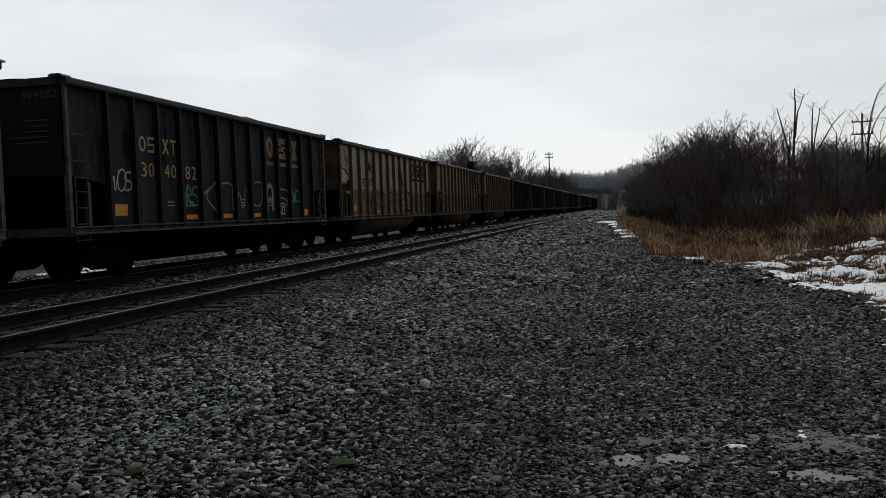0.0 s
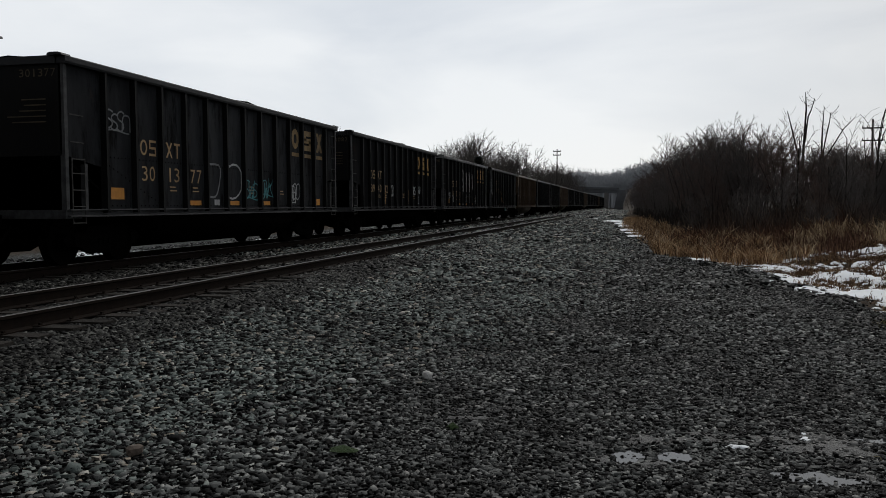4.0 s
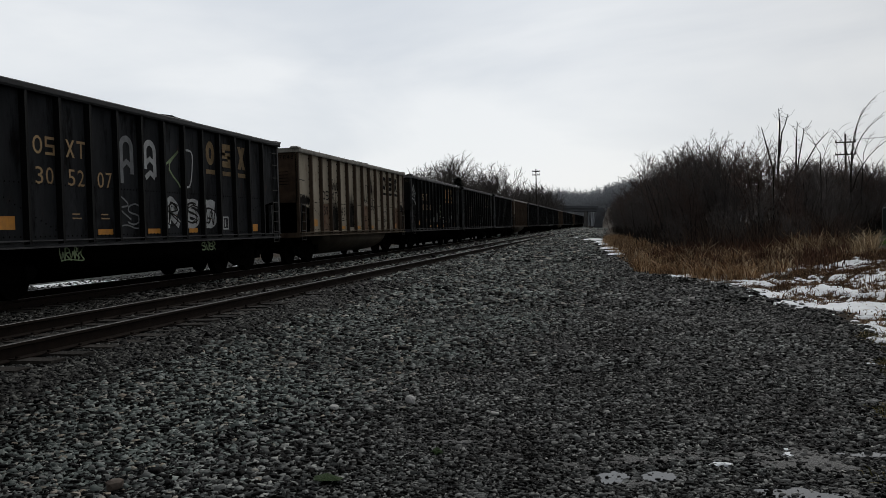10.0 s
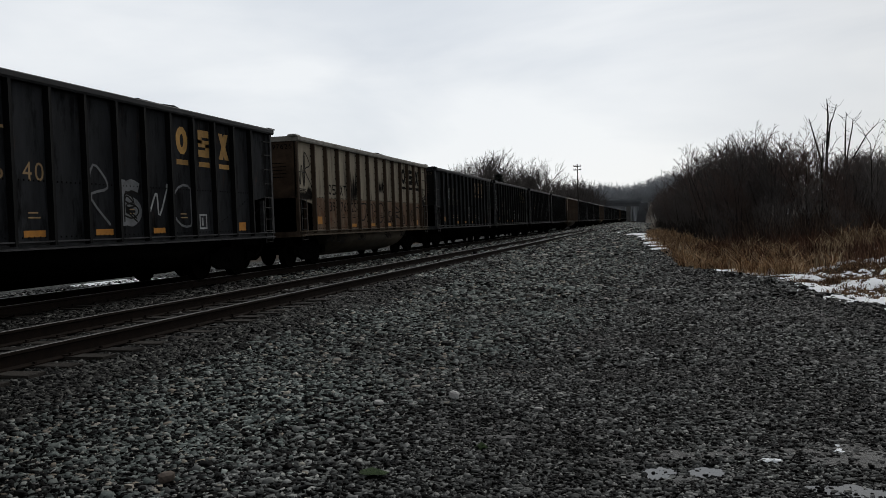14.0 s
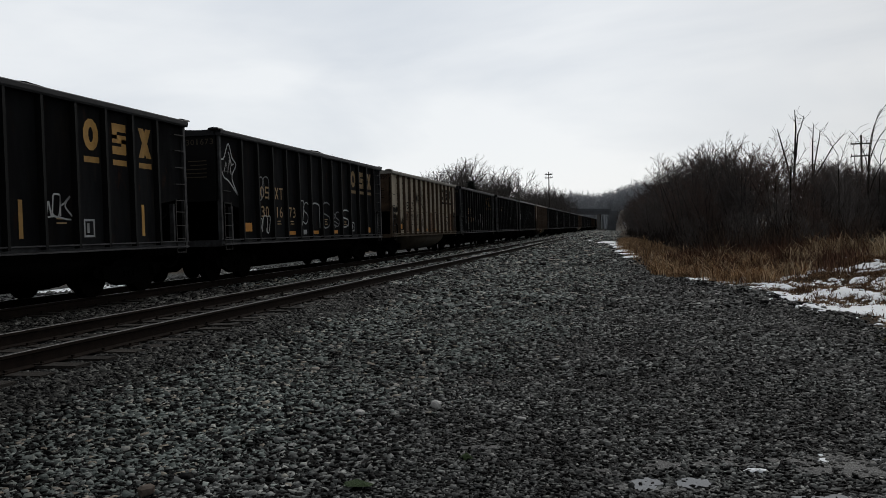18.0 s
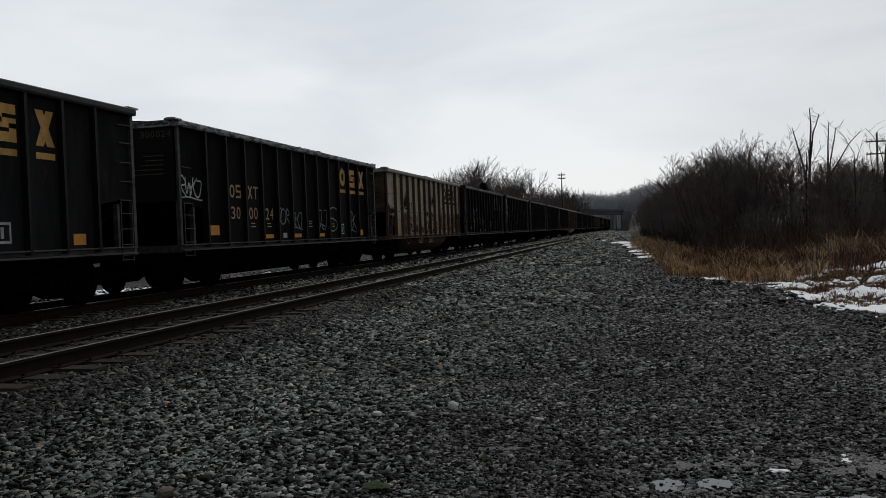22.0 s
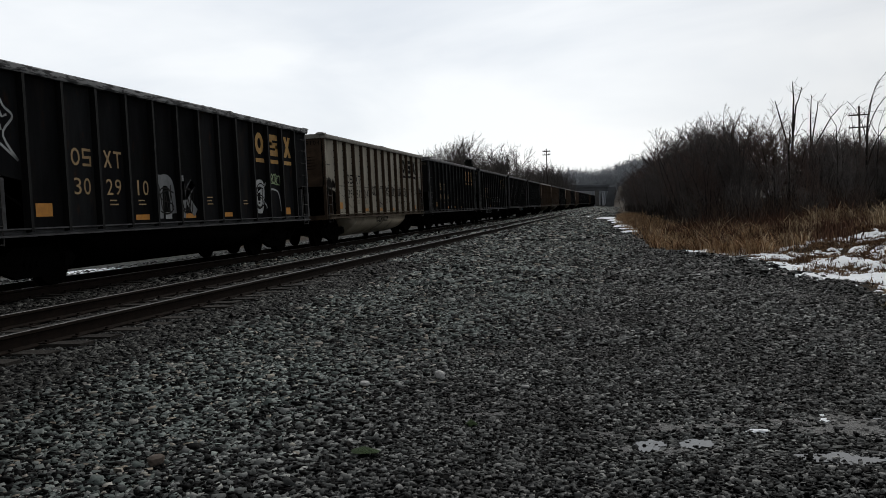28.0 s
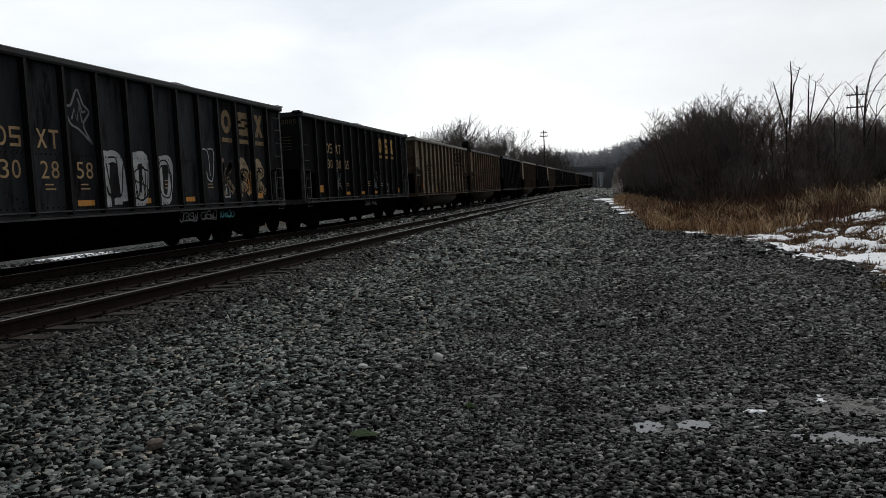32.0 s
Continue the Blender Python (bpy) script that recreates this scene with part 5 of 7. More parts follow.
def build_car(k, kind, number, chord, scrawls):
    use_build(build_of(k))
    SHARED = BUILT[build_of(k)]
    tan, paint, rib_paint = paint_of(kind)
    colour = {"black": "black", "grey": "faded grey-black", "tan": "weathered tan", "dull_tan": "dull rust-ribbed tan", "pale_tan": "pale cream dark-ribbed", "dirty_tan": "streaked grimy tan", "brown_tan": "brown-stained tan"}[kind]
    tail = "covered in spray-paint scrawls" if len(scrawls) > 4 else "with a few spray-paint tags" if scrawls else "with clean sides, heaped with coal"
    car = tagged(new("coal_car"), f"{colour} ribbed coal car {tail}", "freight car", "cars of the coal train")
    cream = M["dark_letter"] if tan else M["dim_letter"] if k in (13, 16, 17) else M["pale_yellow"]
    light = M["dark_letter"] if tan else M["faded_mark"] if kind == "grey" and k != 14 or k in (7, 13, 17, 19, 25) else M["yellow"]
    for i in range(1, 15):
        p = part("side_panel", SHARED["panel", i], paint, car)
    for y in RIBS:
        part("rib", SHARED["rib"], rib_paint, car, at=pose(0, y, 0))
    part("far_side", SHARED["far_side"], paint, car)
    part("top_chord", SHARED["chord"], M["chord_" + chord], car, "worn top rail")
    part("side_sill", SHARED["sill"], M["sill_tan"] if tan else M["black_sill"], car)
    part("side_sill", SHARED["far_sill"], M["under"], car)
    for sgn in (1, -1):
        # ends of black cars take the rib black, darkened for shade
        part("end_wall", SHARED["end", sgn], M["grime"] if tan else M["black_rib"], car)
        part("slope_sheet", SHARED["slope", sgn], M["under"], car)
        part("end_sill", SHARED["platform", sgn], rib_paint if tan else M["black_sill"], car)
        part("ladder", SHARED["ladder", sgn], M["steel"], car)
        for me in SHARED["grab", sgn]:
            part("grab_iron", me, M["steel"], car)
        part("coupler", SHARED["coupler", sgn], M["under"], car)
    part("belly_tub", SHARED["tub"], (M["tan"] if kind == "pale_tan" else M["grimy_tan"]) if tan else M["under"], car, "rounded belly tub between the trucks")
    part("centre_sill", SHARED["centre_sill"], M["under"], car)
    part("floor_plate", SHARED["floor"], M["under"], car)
    part("coal_load", SHARED["coal", k % 3], M["coal"], car, "wet black coal")
    truck(car, 1.7 - HALF, SHARED)
    truck(car, HALF - 1.7, SHARED)
    if tan or kind == "grey":
        tagged(part("riveting", SHARED["rivets"], M["under"] if tan else rib_paint, car), kind="stuff")
    if tan:
        tagged(part("rib_riveting", SHARED["rib_rivets"], M["under"], car), kind="stuff")
        for i in range(2, 14):
            part("lower_plate", SHARED["lower", i], M["rusty_tan"] if kind in ("dull_tan", "brown_tan") or i % 5 == 3 and kind == "tan" else paint, car)
    for me in SHARED["mark", 10 if build_of(k) == "short" and not number.startswith("39") else 11]:
        part(me.name.split(".")[0], me, light, car)
    raised = pose(0, 0, 0.42 if build_of(k) == "short" and not number.startswith("39") else 0)
    for me in SHARED["small_mark"]:
        part("reporting_mark", me, cream, car, at=raised)
    if number:
        for n in range(3):
            s = Shape()
            put_digits(s, number[2 * n:2 * n + 2], bay(3 + n)[0] + 0.25, 1.65, 0.31, 0.22, 0.06)
            part("road_number", s, cream, car, f"painted number {number[2 * n:2 * n + 2]}", raised)
        s = Shape()
        for n, c in enumerate(number):
            vs, fs = GLYPHS[c]
            w = 0.03 if c == "1" else 0.095
            s.add([(0.62 + n * 0.13 + u * w + (0.095 - w) / 2, -HALF - 0.003, 3.44 + v * 0.14) for u, v in vs], fs)
        part("end_number", s, M["dark_letter"] if tan else M["dim_letter"], car)
        tagged(part("end_stencil", SHARED["end_data"], M["dark_letter"] if tan else M["dim_letter"], car), kind="stuff")
    if number.startswith("394"):
        for i in (5, 9, 13):
            part("yellow_strip", SHARED["upright", i], M["yellow"], car)
    else:
        part("orange_plate", SHARED["square"], M["orange"], car)
        for i in (5, 7, 9, 13):
            part("orange_strip", SHARED["strip", i], M["orange"], car)
    if number and not tan and build_of(k) == "long":
        part("routing_card", SHARED["card"], M["white_spray"], car, "small white paper card")
    part("data_placard", SHARED["placard"], M["dark_letter"] if tan else M["white_spray"], car)
    tagged(part("data_stencil", SHARED["data"], M["dark_letter"] if tan else M["pale_yellow"], car), kind="stuff")
    if tan:
        for i, z0, z1 in ((1, 1.9, 2.5), (14, 1.9, 2.35)):
            part("soot_stain", Stain(k * 37 + 30 + i, bay(i)[0] - 0.05, bay(i)[1] + 0.05, z0, z1, True).mesh(), M["wash"], car, "black coal wash stain")
    for n, (i, z0, z1, style, colour) in enumerate(scrawls):
        a, b = bay(i)
        seed = k * 37 + n
        a, b = a + 0.06, b - 0.06
        if style == "soot":
            part("soot_stain", Stain(seed, a - 0.10, b + 0.10, z0, z1 + 0.3, colour == "soot").mesh(), M["wash"], car, "black coal wash stain")
            continue
        if style == "tub":
            s = scribble(seed, a, b, z0, z1, 0.03, 5, 1.385)
        elif style == "fat":
            s = fat_letter(seed, a - 0.04, b + 0.04, z0, z1)
        elif style == "face":
            s = face_tag(a, b, z0, z1)
        elif style == "block":
            s = block_letter(seed, a + 0.06, b - 0.1, z0, z1)
        else:
            s = scribble(seed, a, b, z0, z1, 0.036 if style == "tag" else 0.05, 6 if style == "tag" else 3)
        part("spray_paint_scrawl", s, M["orange"] if colour == "orange" else M[colour + "_spray"], car)
        if style == "fat":
            part("scrawl_outline", letter_outline(seed, a - 0.04, b + 0.04, z0, z1), M["white_spray" if colour == "black" else "black_spray"], car)
    return car


def build_far_car(k, kind):
    use_build("long")
    SHARED = BUILT["long"]
    tan, paint, rib_paint = paint_of(kind)
    colour = {"black": "black", "grey": "faded grey-black", "tan": "weathered tan", "dull_tan": "dull rust-ribbed tan", "pale_tan": "pale cream dark-ribbed", "dirty_tan": "streaked grimy tan", "brown_tan": "brown-stained tan"}[kind]
    car = tagged(new("coal_car"), f"{colour} ribbed coal car heaped with wet coal", "freight car", "cars of the coal train")
    for i in range(1, 15):
        part("side_panel", SHARED["panel", i], paint, car)
    for y in RIBS:
        part("rib", SHARED["rib"], rib_paint, car, at=pose(0, y, 0))
    part("far_side", SHARED["far_side"], paint, car)
    part("top_chord", SHARED["chord"], M["chord_tan" if tan else "chord_dark"], car)
    part("side_sill", SHARED["sill"], M["sill_tan"] if tan else M["black_sill"], car)
    for sgn in (1, -1):
        # same shade-darkened black on the ends here
        part("end_wall", SHARED["end", sgn], M["grime"] if tan else M["black_rib"], car)
        part("slope_sheet", SHARED["slope", sgn], M["under"], car)
        part("coupler", SHARED["coupler", sgn], M["under"], car)
    part("belly_tub", SHARED["tub"], M["grimy_tan"] if tan else M["under"], car)
    part("floor_plate", SHARED["floor"], M["under"], car)
    part("coal_load", SHARED["coal", k % 3], M["coal"], car)
    for me in SHARED["mark", 11]:
        part(me.name.split(".")[0], me, M["dark_letter"] if tan else M["faded_mark"], car)
    truck(car, 1.7 - HALF, SHARED)
    truck(car, HALF - 1.7, SHARED)
    return car


TRAIN = {k: build_car(k, *row) for k, row in CARS.items()}
TRAIN.update({k: build_far_car(k, kind) for k, kind in FAR_CARS.items()})


def motions():
    """The whole train rolls towards the camera and past it."""
    tail = FIRST_TAIL - GAP - BUILDS[build_of(0)][0]
    for k in sorted(TRAIN):
        length = BUILDS[build_of(k)][0]
        if k >= 0:
            tail += GAP + length
        walk(TRAIN[k], [(t, pose(TRAIN_TRACK, tail - length / 2 - run, RAIL_TOP)) for t, run in TRAVEL])


# ---------------------------------------------------------------- bare trees and thickets
def grow(rng, p, d, length, radius, depth, plan, out):
    """One branch and its children. plan: for each depth, children, length ratio, spread, wobble."""
    kids, ratio, spread, wobble, lift = plan[min(depth, len(plan) - 1)]
    pieces = 4 if depth == 0 else 3 if depth == 1 else 1 if depth > 2 or depth + 1 >= len(plan) else 2
    at = [p]
    for i in range(pieces):
        d = (d + Vector((rng.gauss(0, wobble), rng.gauss(0, wobble), rng.gauss(0, wobble) + lift))).normalized()
        q = p + d * (length / pieces)
        r0, r1 = radius * (1 - 0.75 * i / pieces), radius * (1 - 0.75 * (i + 1) / pieces)
        out.append((depth, tuple(p), tuple(q), r0, r1))
        p = q
        at.append(p)
    if depth + 1 >= len(plan):
        return
    for k in range(kids):
        f = 0.3 + 0.7 * (k + rng.random()) / kids
        x = f * pieces
        i = min(int(x), pieces - 1)
        base = at[i].lerp(at[i + 1], x - i)
        side = Vector((rng.gauss(0, 1), rng.gauss(0, 1), rng.gauss(0, 0.5))).normalized()
        nd = (d * (1 - spread) + side * spread).normalized()
        grow(rng, base, nd, length * ratio * rng.uniform(0.7, 1.2) * (1.15 - 0.5 * f), radius * (0.62 - 0.25 * f), depth + 1, plan, out)


def segment_mesh(name, segs, mat, thin=0.004, sides=3, tips=()):
    """Tapered bars for a list of branch pieces, in one mesh."""
    p = np.array([s[1] for s in segs])
    q = np.array([s[2] for s in segs])
    r0 = np.maximum(np.array([s[3] for s in segs]), thin)
    r1 = np.maximum(np.array([s[4] for s in segs]), thin * 0.7)
    d = q - p
    d /= np.linalg.norm(d, axis=1)[:, None] + 1e-9
    ref = np.where(np.abs(d[:, 2:3]) < 0.9, np.array([[0, 0, 1.0]]), np.array([[1.0, 0, 0]]))
    a = np.cross(d, ref)
    a /= np.linalg.norm(a, axis=1)[:, None]
    b = np.cross(d, a)
    rings = []
    for c, r in ((p, r0), (q, r1)):
        for k in range(sides):
            t = 2 * math.pi * k / sides
            rings.append(c + r[:, None] * (math.cos(t) * a + math.sin(t) * b))
    v = np.stack(rings, 1)
    n = len(segs)
    base = np.arange(n)[:, None] * (2 * sides)
    f = np.concatenate([base + np.array([[k, (k + 1) % sides, sides + (k + 1) % sides, sides + k]]) for k in range(sides)], 0)
    v = v.reshape(-1, 3)
    if tips:
        # the finest twigs end in a point
        p, q = np.array([s[1] for s in tips]), np.array([s[2] for s in tips])
        d = q - p
        a = np.cross(d, np.array([[0.31, 0.17, 0.93]]))
        a /= np.linalg.norm(a, axis=1)[:, None] + 1e-9
        b = np.cross(d, a)
        b /= np.linalg.norm(b, axis=1)[:, None] + 1e-9
        w = thin * 1.1
        vt = np.stack([p + w * a, p + w * (-0.5 * a + 0.87 * b), p + w * (-0.5 * a - 0.87 * b), q], 1).reshape(-1, 3)
        o = len(v) + np.arange(len(tips))[:, None] * 4
        ft = np.concatenate([o + np.array([[0, 1, 3]]), o + np.array([[1, 2, 3]]), o + np.array([[2, 0, 3]])], 0)
        me = bpy.data.meshes.new(name)
        me.from_pydata(np.concatenate([v, vt]).tolist(), [], f.tolist() + ft.tolist())
        me.materials.append(mat)
        return me
    return quick_mesh(name, v, f, mat)


def bare_tree(name, seed, stems, height, plan, lean=0.15, radius=0.1, thin=0.006, trunk_mat="bark", twig_mat="twig", label="", category="tree", group=""):
    rng = random.Random(seed)
    segs = []
    for i in range(stems):
        a = rng.uniform(0, 6.28)
        d = Vector((math.cos(a) * lean * (stems > 1) + rng.gauss(0, 0.04), math.sin(a) * lean * (stems > 1) + rng.gauss(0, 0.04), 1)).normalized()
        base = Vector((rng.gauss(0, 0.25), rng.gauss(0, 0.25), -0.15)) if stems > 1 else Vector((0, 0, -0.15))
        grow(rng, base, d, height * rng.uniform(0.75, 1.0), radius, 0, plan, segs)
    thing = tagged(new(name), label, category, group)
    trunks = [s for s in segs if s[0] == 0]
    last = max(s[0] for s in segs)
    crown = [s for s in segs if 0 < s[0] < last]
    tips = [s for s in segs if s[0] == last]
    t = new("trunk", segment_mesh("trunk", trunks, M[trunk_mat], thin, 6))
    t.parent = thing
    c = new("crown", segment_mesh("crown", crown, M[twig_mat], thin, 3, tips))
    c.parent = thing
    fit = height / max(s[2][2] for s in segs)
    for o in (t, c):
        o.data.transform(Matrix.Diagonal((fit, fit, fit, 1)))
    return thing


SHRUB = [(10, 0.42, 0.42, 0.050, 0.020), (6, 0.50, 0.45, 0.09, 0.045), (5, 0.50, 0.48, 0.10, 0.03), (0, 0, 0, 0.1, 0.03)]
FAN_TREE = [(13, 0.62, 0.37, 0.010, 0.02), (9, 0.42, 0.40, 0.035, 0.05), (6, 0.45, 0.42, 0.06, 0.05), (4, 0.5, 0.45, 0.08, 0.05), (0, 0, 0, 0.1, 0.03)]
TREE = [(13, 0.62, 0.50, 0.04, 0.04), (8, 0.50, 0.46, 0.08, 0.11), (5, 0.52, 0.46, 0.11, 0.10), (3, 0.6, 0.5, 0.14, 0.08), (0, 0, 0, 0.15, 0.05)]
DEAD_TREE = [(6, 0.38, 0.36, 0.025, 0.03), (4, 0.5, 0.42, 0.07, 0.10), (2, 0.6, 0.5, 0.12, 0.08), (0, 0, 0, 0.15, 0)]
LEAN_TREE = [(7, 0.5, 0.5, 0.06, 0.04), (5, 0.5, 0.55, 0.12, 0.06), (3, 0.6, 0.6, 0.2, 0.03), (0, 0, 0, 0.2, 0)]


def place(thing, x, y, turn, size, sink=0.0):
    thing.matrix_basis = pose(x, y, float(ground_z(x, y)) - sink, 0, 0, turn) @ Matrix.Diagonal((size, size, size, 1))
    return thing


# thicket outline on a plane 40 m off, taken from the camera's view
SKYLINE_X = [-1, 0, 0.85, 1.65, 2.7, 3.4, 5.2, 5.9, 6.6, 7.5, 8.5, 9.9, 11.3, 13, 16.5, 24]
SKYLINE_Z = [2.4, 2.85, 3.6, 4.25, 5.1, 5.6, 5.7, 5.45, 5.1, 4.8, 4.55, 4.4, 4.1, 4.0, 3.7, 3.6]


def skyline_top(x, y):
    """Shrub height at (x, y) that meets the thicket's skyline as seen from the camera."""
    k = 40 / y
    return 1.6 + (float(np.interp(x * k, SKYLINE_X, SKYLINE_Z)) - 1.6) / k


def build_thicket():
    rng = random.Random(9)
    kinds = [bare_tree("thicket_shrub", 100 + i, 5 + i % 3, 4.4, SHRUB, 0.24, 0.045, 0.0070, "bark", "red_twig" if i % 3 == 2 else "twig",
                       "dense leafless brown shrub of the trackside thicket", "shrub", "thicket beside the track") for i in range(7)]
    spots = []
    for x in np.arange(3.0, 30, 1.1):
        front = np.interp(x, [3, 5, 8, 10, 12, 16, 22, 30], [39, 35.5, 34, 38, 49, 53, 58, 62])
        for row, share in enumerate((0.50, 0.78, 1.0, 1.0)):
            if row == 3 and x > 13:
                continue
            px, py = x + rng.uniform(-0.5, 0.5), front - 1 + row * 3.0 + rng.uniform(-1, 1)
            spots.append((px, py, skyline_top(px, py) * share * rng.uniform(0.9, 1.03)))
    for y in np.concatenate([np.arange(48, 84, 2.8), np.arange(84, 150, 4.0)]):
        left = np.interp(y, [44, 60, 90, 150], [2.6, 2.2, 1.7, 0.9])
        for row, share in enumerate((0.8, 1.0, 1.0)):
            px, py = left + row * 2.2 + rng.uniform(-0.5, 0.7), y + rng.uniform(-1.2, 1.2)
            spots.append((px, py, min(skyline_top(px, py), 7.0) * share * rng.uniform(0.9, 1.03)))
    for x in np.arange(13.5, 32, 0.95):
        for row in range(3):
            px, py = x + rng.uniform(-0.5, 0.5), 57 + 3.0 * row + rng.uniform(-1, 1)
            spots.append((px, py, skyline_top(px, py) * rng.uniform(0.9, 1.05)))
    for n, (x, y, s) in enumerate(spots):
        th = kinds[n] if n < len(kinds) else copy_thing(kinds[rng.randrange(len(kinds))], pose(0, 0, 0))
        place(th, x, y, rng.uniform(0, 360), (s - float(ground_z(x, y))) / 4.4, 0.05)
    # slim taller trees that stand out of the thicket
    tall = [bare_tree("young_tree", 300 + i, 1, 7.6, DEAD_TREE if i < 2 else LEAN_TREE, 0.1, 0.085, 0.010, "bark", "twig", "slim leafless tree rising out of the thicket", "tree", "young trees in the thicket") for i in range(3)]
    rows = [(7.0, 38, 0.58), (8.6, 36.6, 0.6), (4.6, 46, 0.74), (5.9, 45, 0.76), (14.6, 53, 0.8), (6.6, 45.5, 0.73), (3.6, 62, 0.8), (13.4, 52, 0.78)]
    for n, (x, y, s) in enumerate(rows):
        th = tall[n] if n < 3 else copy_thing(tall[n % 3 if n > 3 else n % 2], pose(0, 0, 0))
        place(th, x, y, 70 * n, s)
    # a dead tree of a few bare upright stems with broken tips
    dead = tagged(new("dead_tree"), "dead leafless tree with several bare upright stems", "tree")
    tr = random.Random(77)
    for pts, r0 in (([(9.85, 52, 0.2), (9.83, 52, 4.1), (10.0, 52.1, 7.1), (9.95, 52.1, 8.1)], 0.10), ([(9.80, 52, 2.6), (9.55, 51.9, 4.5), (9.15, 51.8, 6.1), (8.93, 51.8, 7.0)], 0.075),
                    ([(9.93, 52, 5.2), (10.13, 52.2, 6.7), (10.30, 52.2, 7.1), (10.48, 52.2, 7.75)], 0.05), ([(11.0, 52.3, 0.2), (10.90, 52.3, 4.2), (10.93, 52.3, 5.9), (11.01, 52.3, 7.25)], 0.08),
                    ([(10.92, 52.3, 3.8), (11.08, 52.4, 5.1), (11.33, 52.4, 6.4), (11.38, 52.4, 6.9)], 0.05), ([(10.93, 52.3, 4.0), (11.45, 52.2, 4.9), (12.0, 52.1, 5.9), (12.59, 52.0, 6.55)], 0.05)):
        stem = part("stem", Shape().tube(pts, r0, 6, 0.018), M["bark"], dead)
        for k in range(9):
            f = tr.uniform(0.45, 0.98) * 3
            i = min(int(f), 2)
            a = Vector(pts[i]).lerp(Vector(pts[i + 1]), f - i)
            side, up = tr.choice((-1, 1)) * tr.uniform(0.15, 0.5), tr.uniform(0.15, 0.6)
            part("twig", Shape().tube([tuple(a), tuple(a + Vector((side * 0.6, 0.1, up * 0.4))), tuple(a + Vector((side, 0.15, up)))], 0.014, 4, 0.006), M["twig"], stem)
    # a wind-bent tree whose few long whips curve over to one side
    bent = tagged(new("bent_tree"), "thin leafless tree with long whips bent over by wind", "tree")
    base = Vector((13.3, 50.5, 0.3))
    part("trunk", Shape().tube([tuple(base), (13.4, 50.5, 2.6), (13.45, 50.5, 4.6)], 0.10, 6, 0.05), M["bark"], bent)
    for k, (start, top, reach) in enumerate(((4.2, 8.3, 1.4), (3.6, 7.2, 1.7), (2.4, 6.4, 3.0), (3.9, 7.7, 0.7), (3.2, 6.6, -0.9))):
        pts = []
        for f in np.linspace(0, 1, 9):
            pts.append((13.42 + reach * (0.25 * f + 0.75 * f ** 2.2), 50.5 + 0.25 * math.sin(k + 3 * f), start + (top - start) * (1.5 * f - 0.5 * f * f)))
        w = part("whip", Shape().tube(pts, 0.035, 5, 0.010), M["bark"], bent)
        for j in range(5):
            a = Vector(pts[3 + j])
            part("twig", Shape().tube([tuple(a), tuple(a + Vector((0.15 + 0.06 * j, 0.1, 0.42))), tuple(a + Vector((0.42 + 0.1 * j, 0.15, 0.60)))], 0.012, 4, 0.006), M["twig"], w)


def build_trees():
    big = bare_tree("broad_tree", 46, 1, 9.9, FAN_TREE, 0, 0.17, 0.0145, "bark", "bark", "tall leafless tree with a broad fan of fine twigs", "tree")
    place(big, 20.9, 56.3, 20, 1.0)
    rng = random.Random(17)
    kinds = [bare_tree("bare_tree", 60 + i, 1 + i % 2, 11.0, TREE[:3] + [TREE[4]], 0.12, 0.2, 0.019, "grey_bark", "grey_twig", "leafless tree behind the railway line", "tree", "trees behind the tracks") for i in range(4)]
    spots = [(-41, 122, 1.16), (-33, 128, 0.85), (-28, 122, 0.72), (-32, 140, 1.05), (-26, 132, 0.95)]
    for y in np.arange(138, 250, 3.6):
        spots.append((-27 + (y - 138) * 0.105 + rng.uniform(-3, 2), y, rng.uniform(0.85, 1.3) - 0.0014 * (y - 138)))
        spots.append((-33 + (y - 138) * 0.12 + rng.uniform(-3, 3), y + 1.7, rng.uniform(0.9, 1.25) - 0.0014 * (y - 138)))
    for n, (x, y, s) in enumerate(spots):
        th = kinds[n] if n < 4 else copy_thing(kinds[rng.randrange(4)], pose(0, 0, 0))
        place(th, x, y, rng.uniform(0, 360), s * 1.1)
    for x, y in ((26, 66), (31, 70), (23, 63), (36, 72), (29, 80), (40, 84), (18, 70), (22, 76), (14, 66), (34, 90)):
        place(copy_thing(kinds[rng.randrange(4)], pose(0, 0, 0)), x, y, rng.uniform(0, 360), rng.uniform(0.45, 0.6))


def build_pine():
    r = np.random.RandomState(3)
    thing = tagged(new("pine_tree"), "small dark evergreen tree among the bare trees", "tree")
    s = Shape().tube([(0, 0, -0.2), (0, 0, 9)], 0.22, 6, 0.04)
    part("trunk", s, M["bark"], thing)
    n = 2600
    h = r.uniform(0.2, 1, n) ** 0.8
    rad = (1 - h) * 3.0 * np.sqrt(r.uniform(0.1, 1, n)) + 0.1
    a = r.uniform(0, 6.283, n)
    p = np.stack([rad * np.cos(a), rad * np.sin(a), h * 9.6 - rad * 0.15], -1)
    d = np.stack([np.cos(a), np.sin(a), r.uniform(-0.5, 0.3, n)], -1) * r.uniform(0.3, 0.8, n)[:, None]
    side = np.stack([-np.sin(a), np.cos(a), r.uniform(-0.4, 0.4, n)], -1) * 0.16
    v = np.stack([p - side, p + side, p + d], 1).reshape(-1, 3)
    new("crown", quick_mesh("crown", v, np.arange(n * 3).reshape(-1, 3), M["pine"])).parent = thing
    place(thing, -22.5, 125, 0, 0.95)


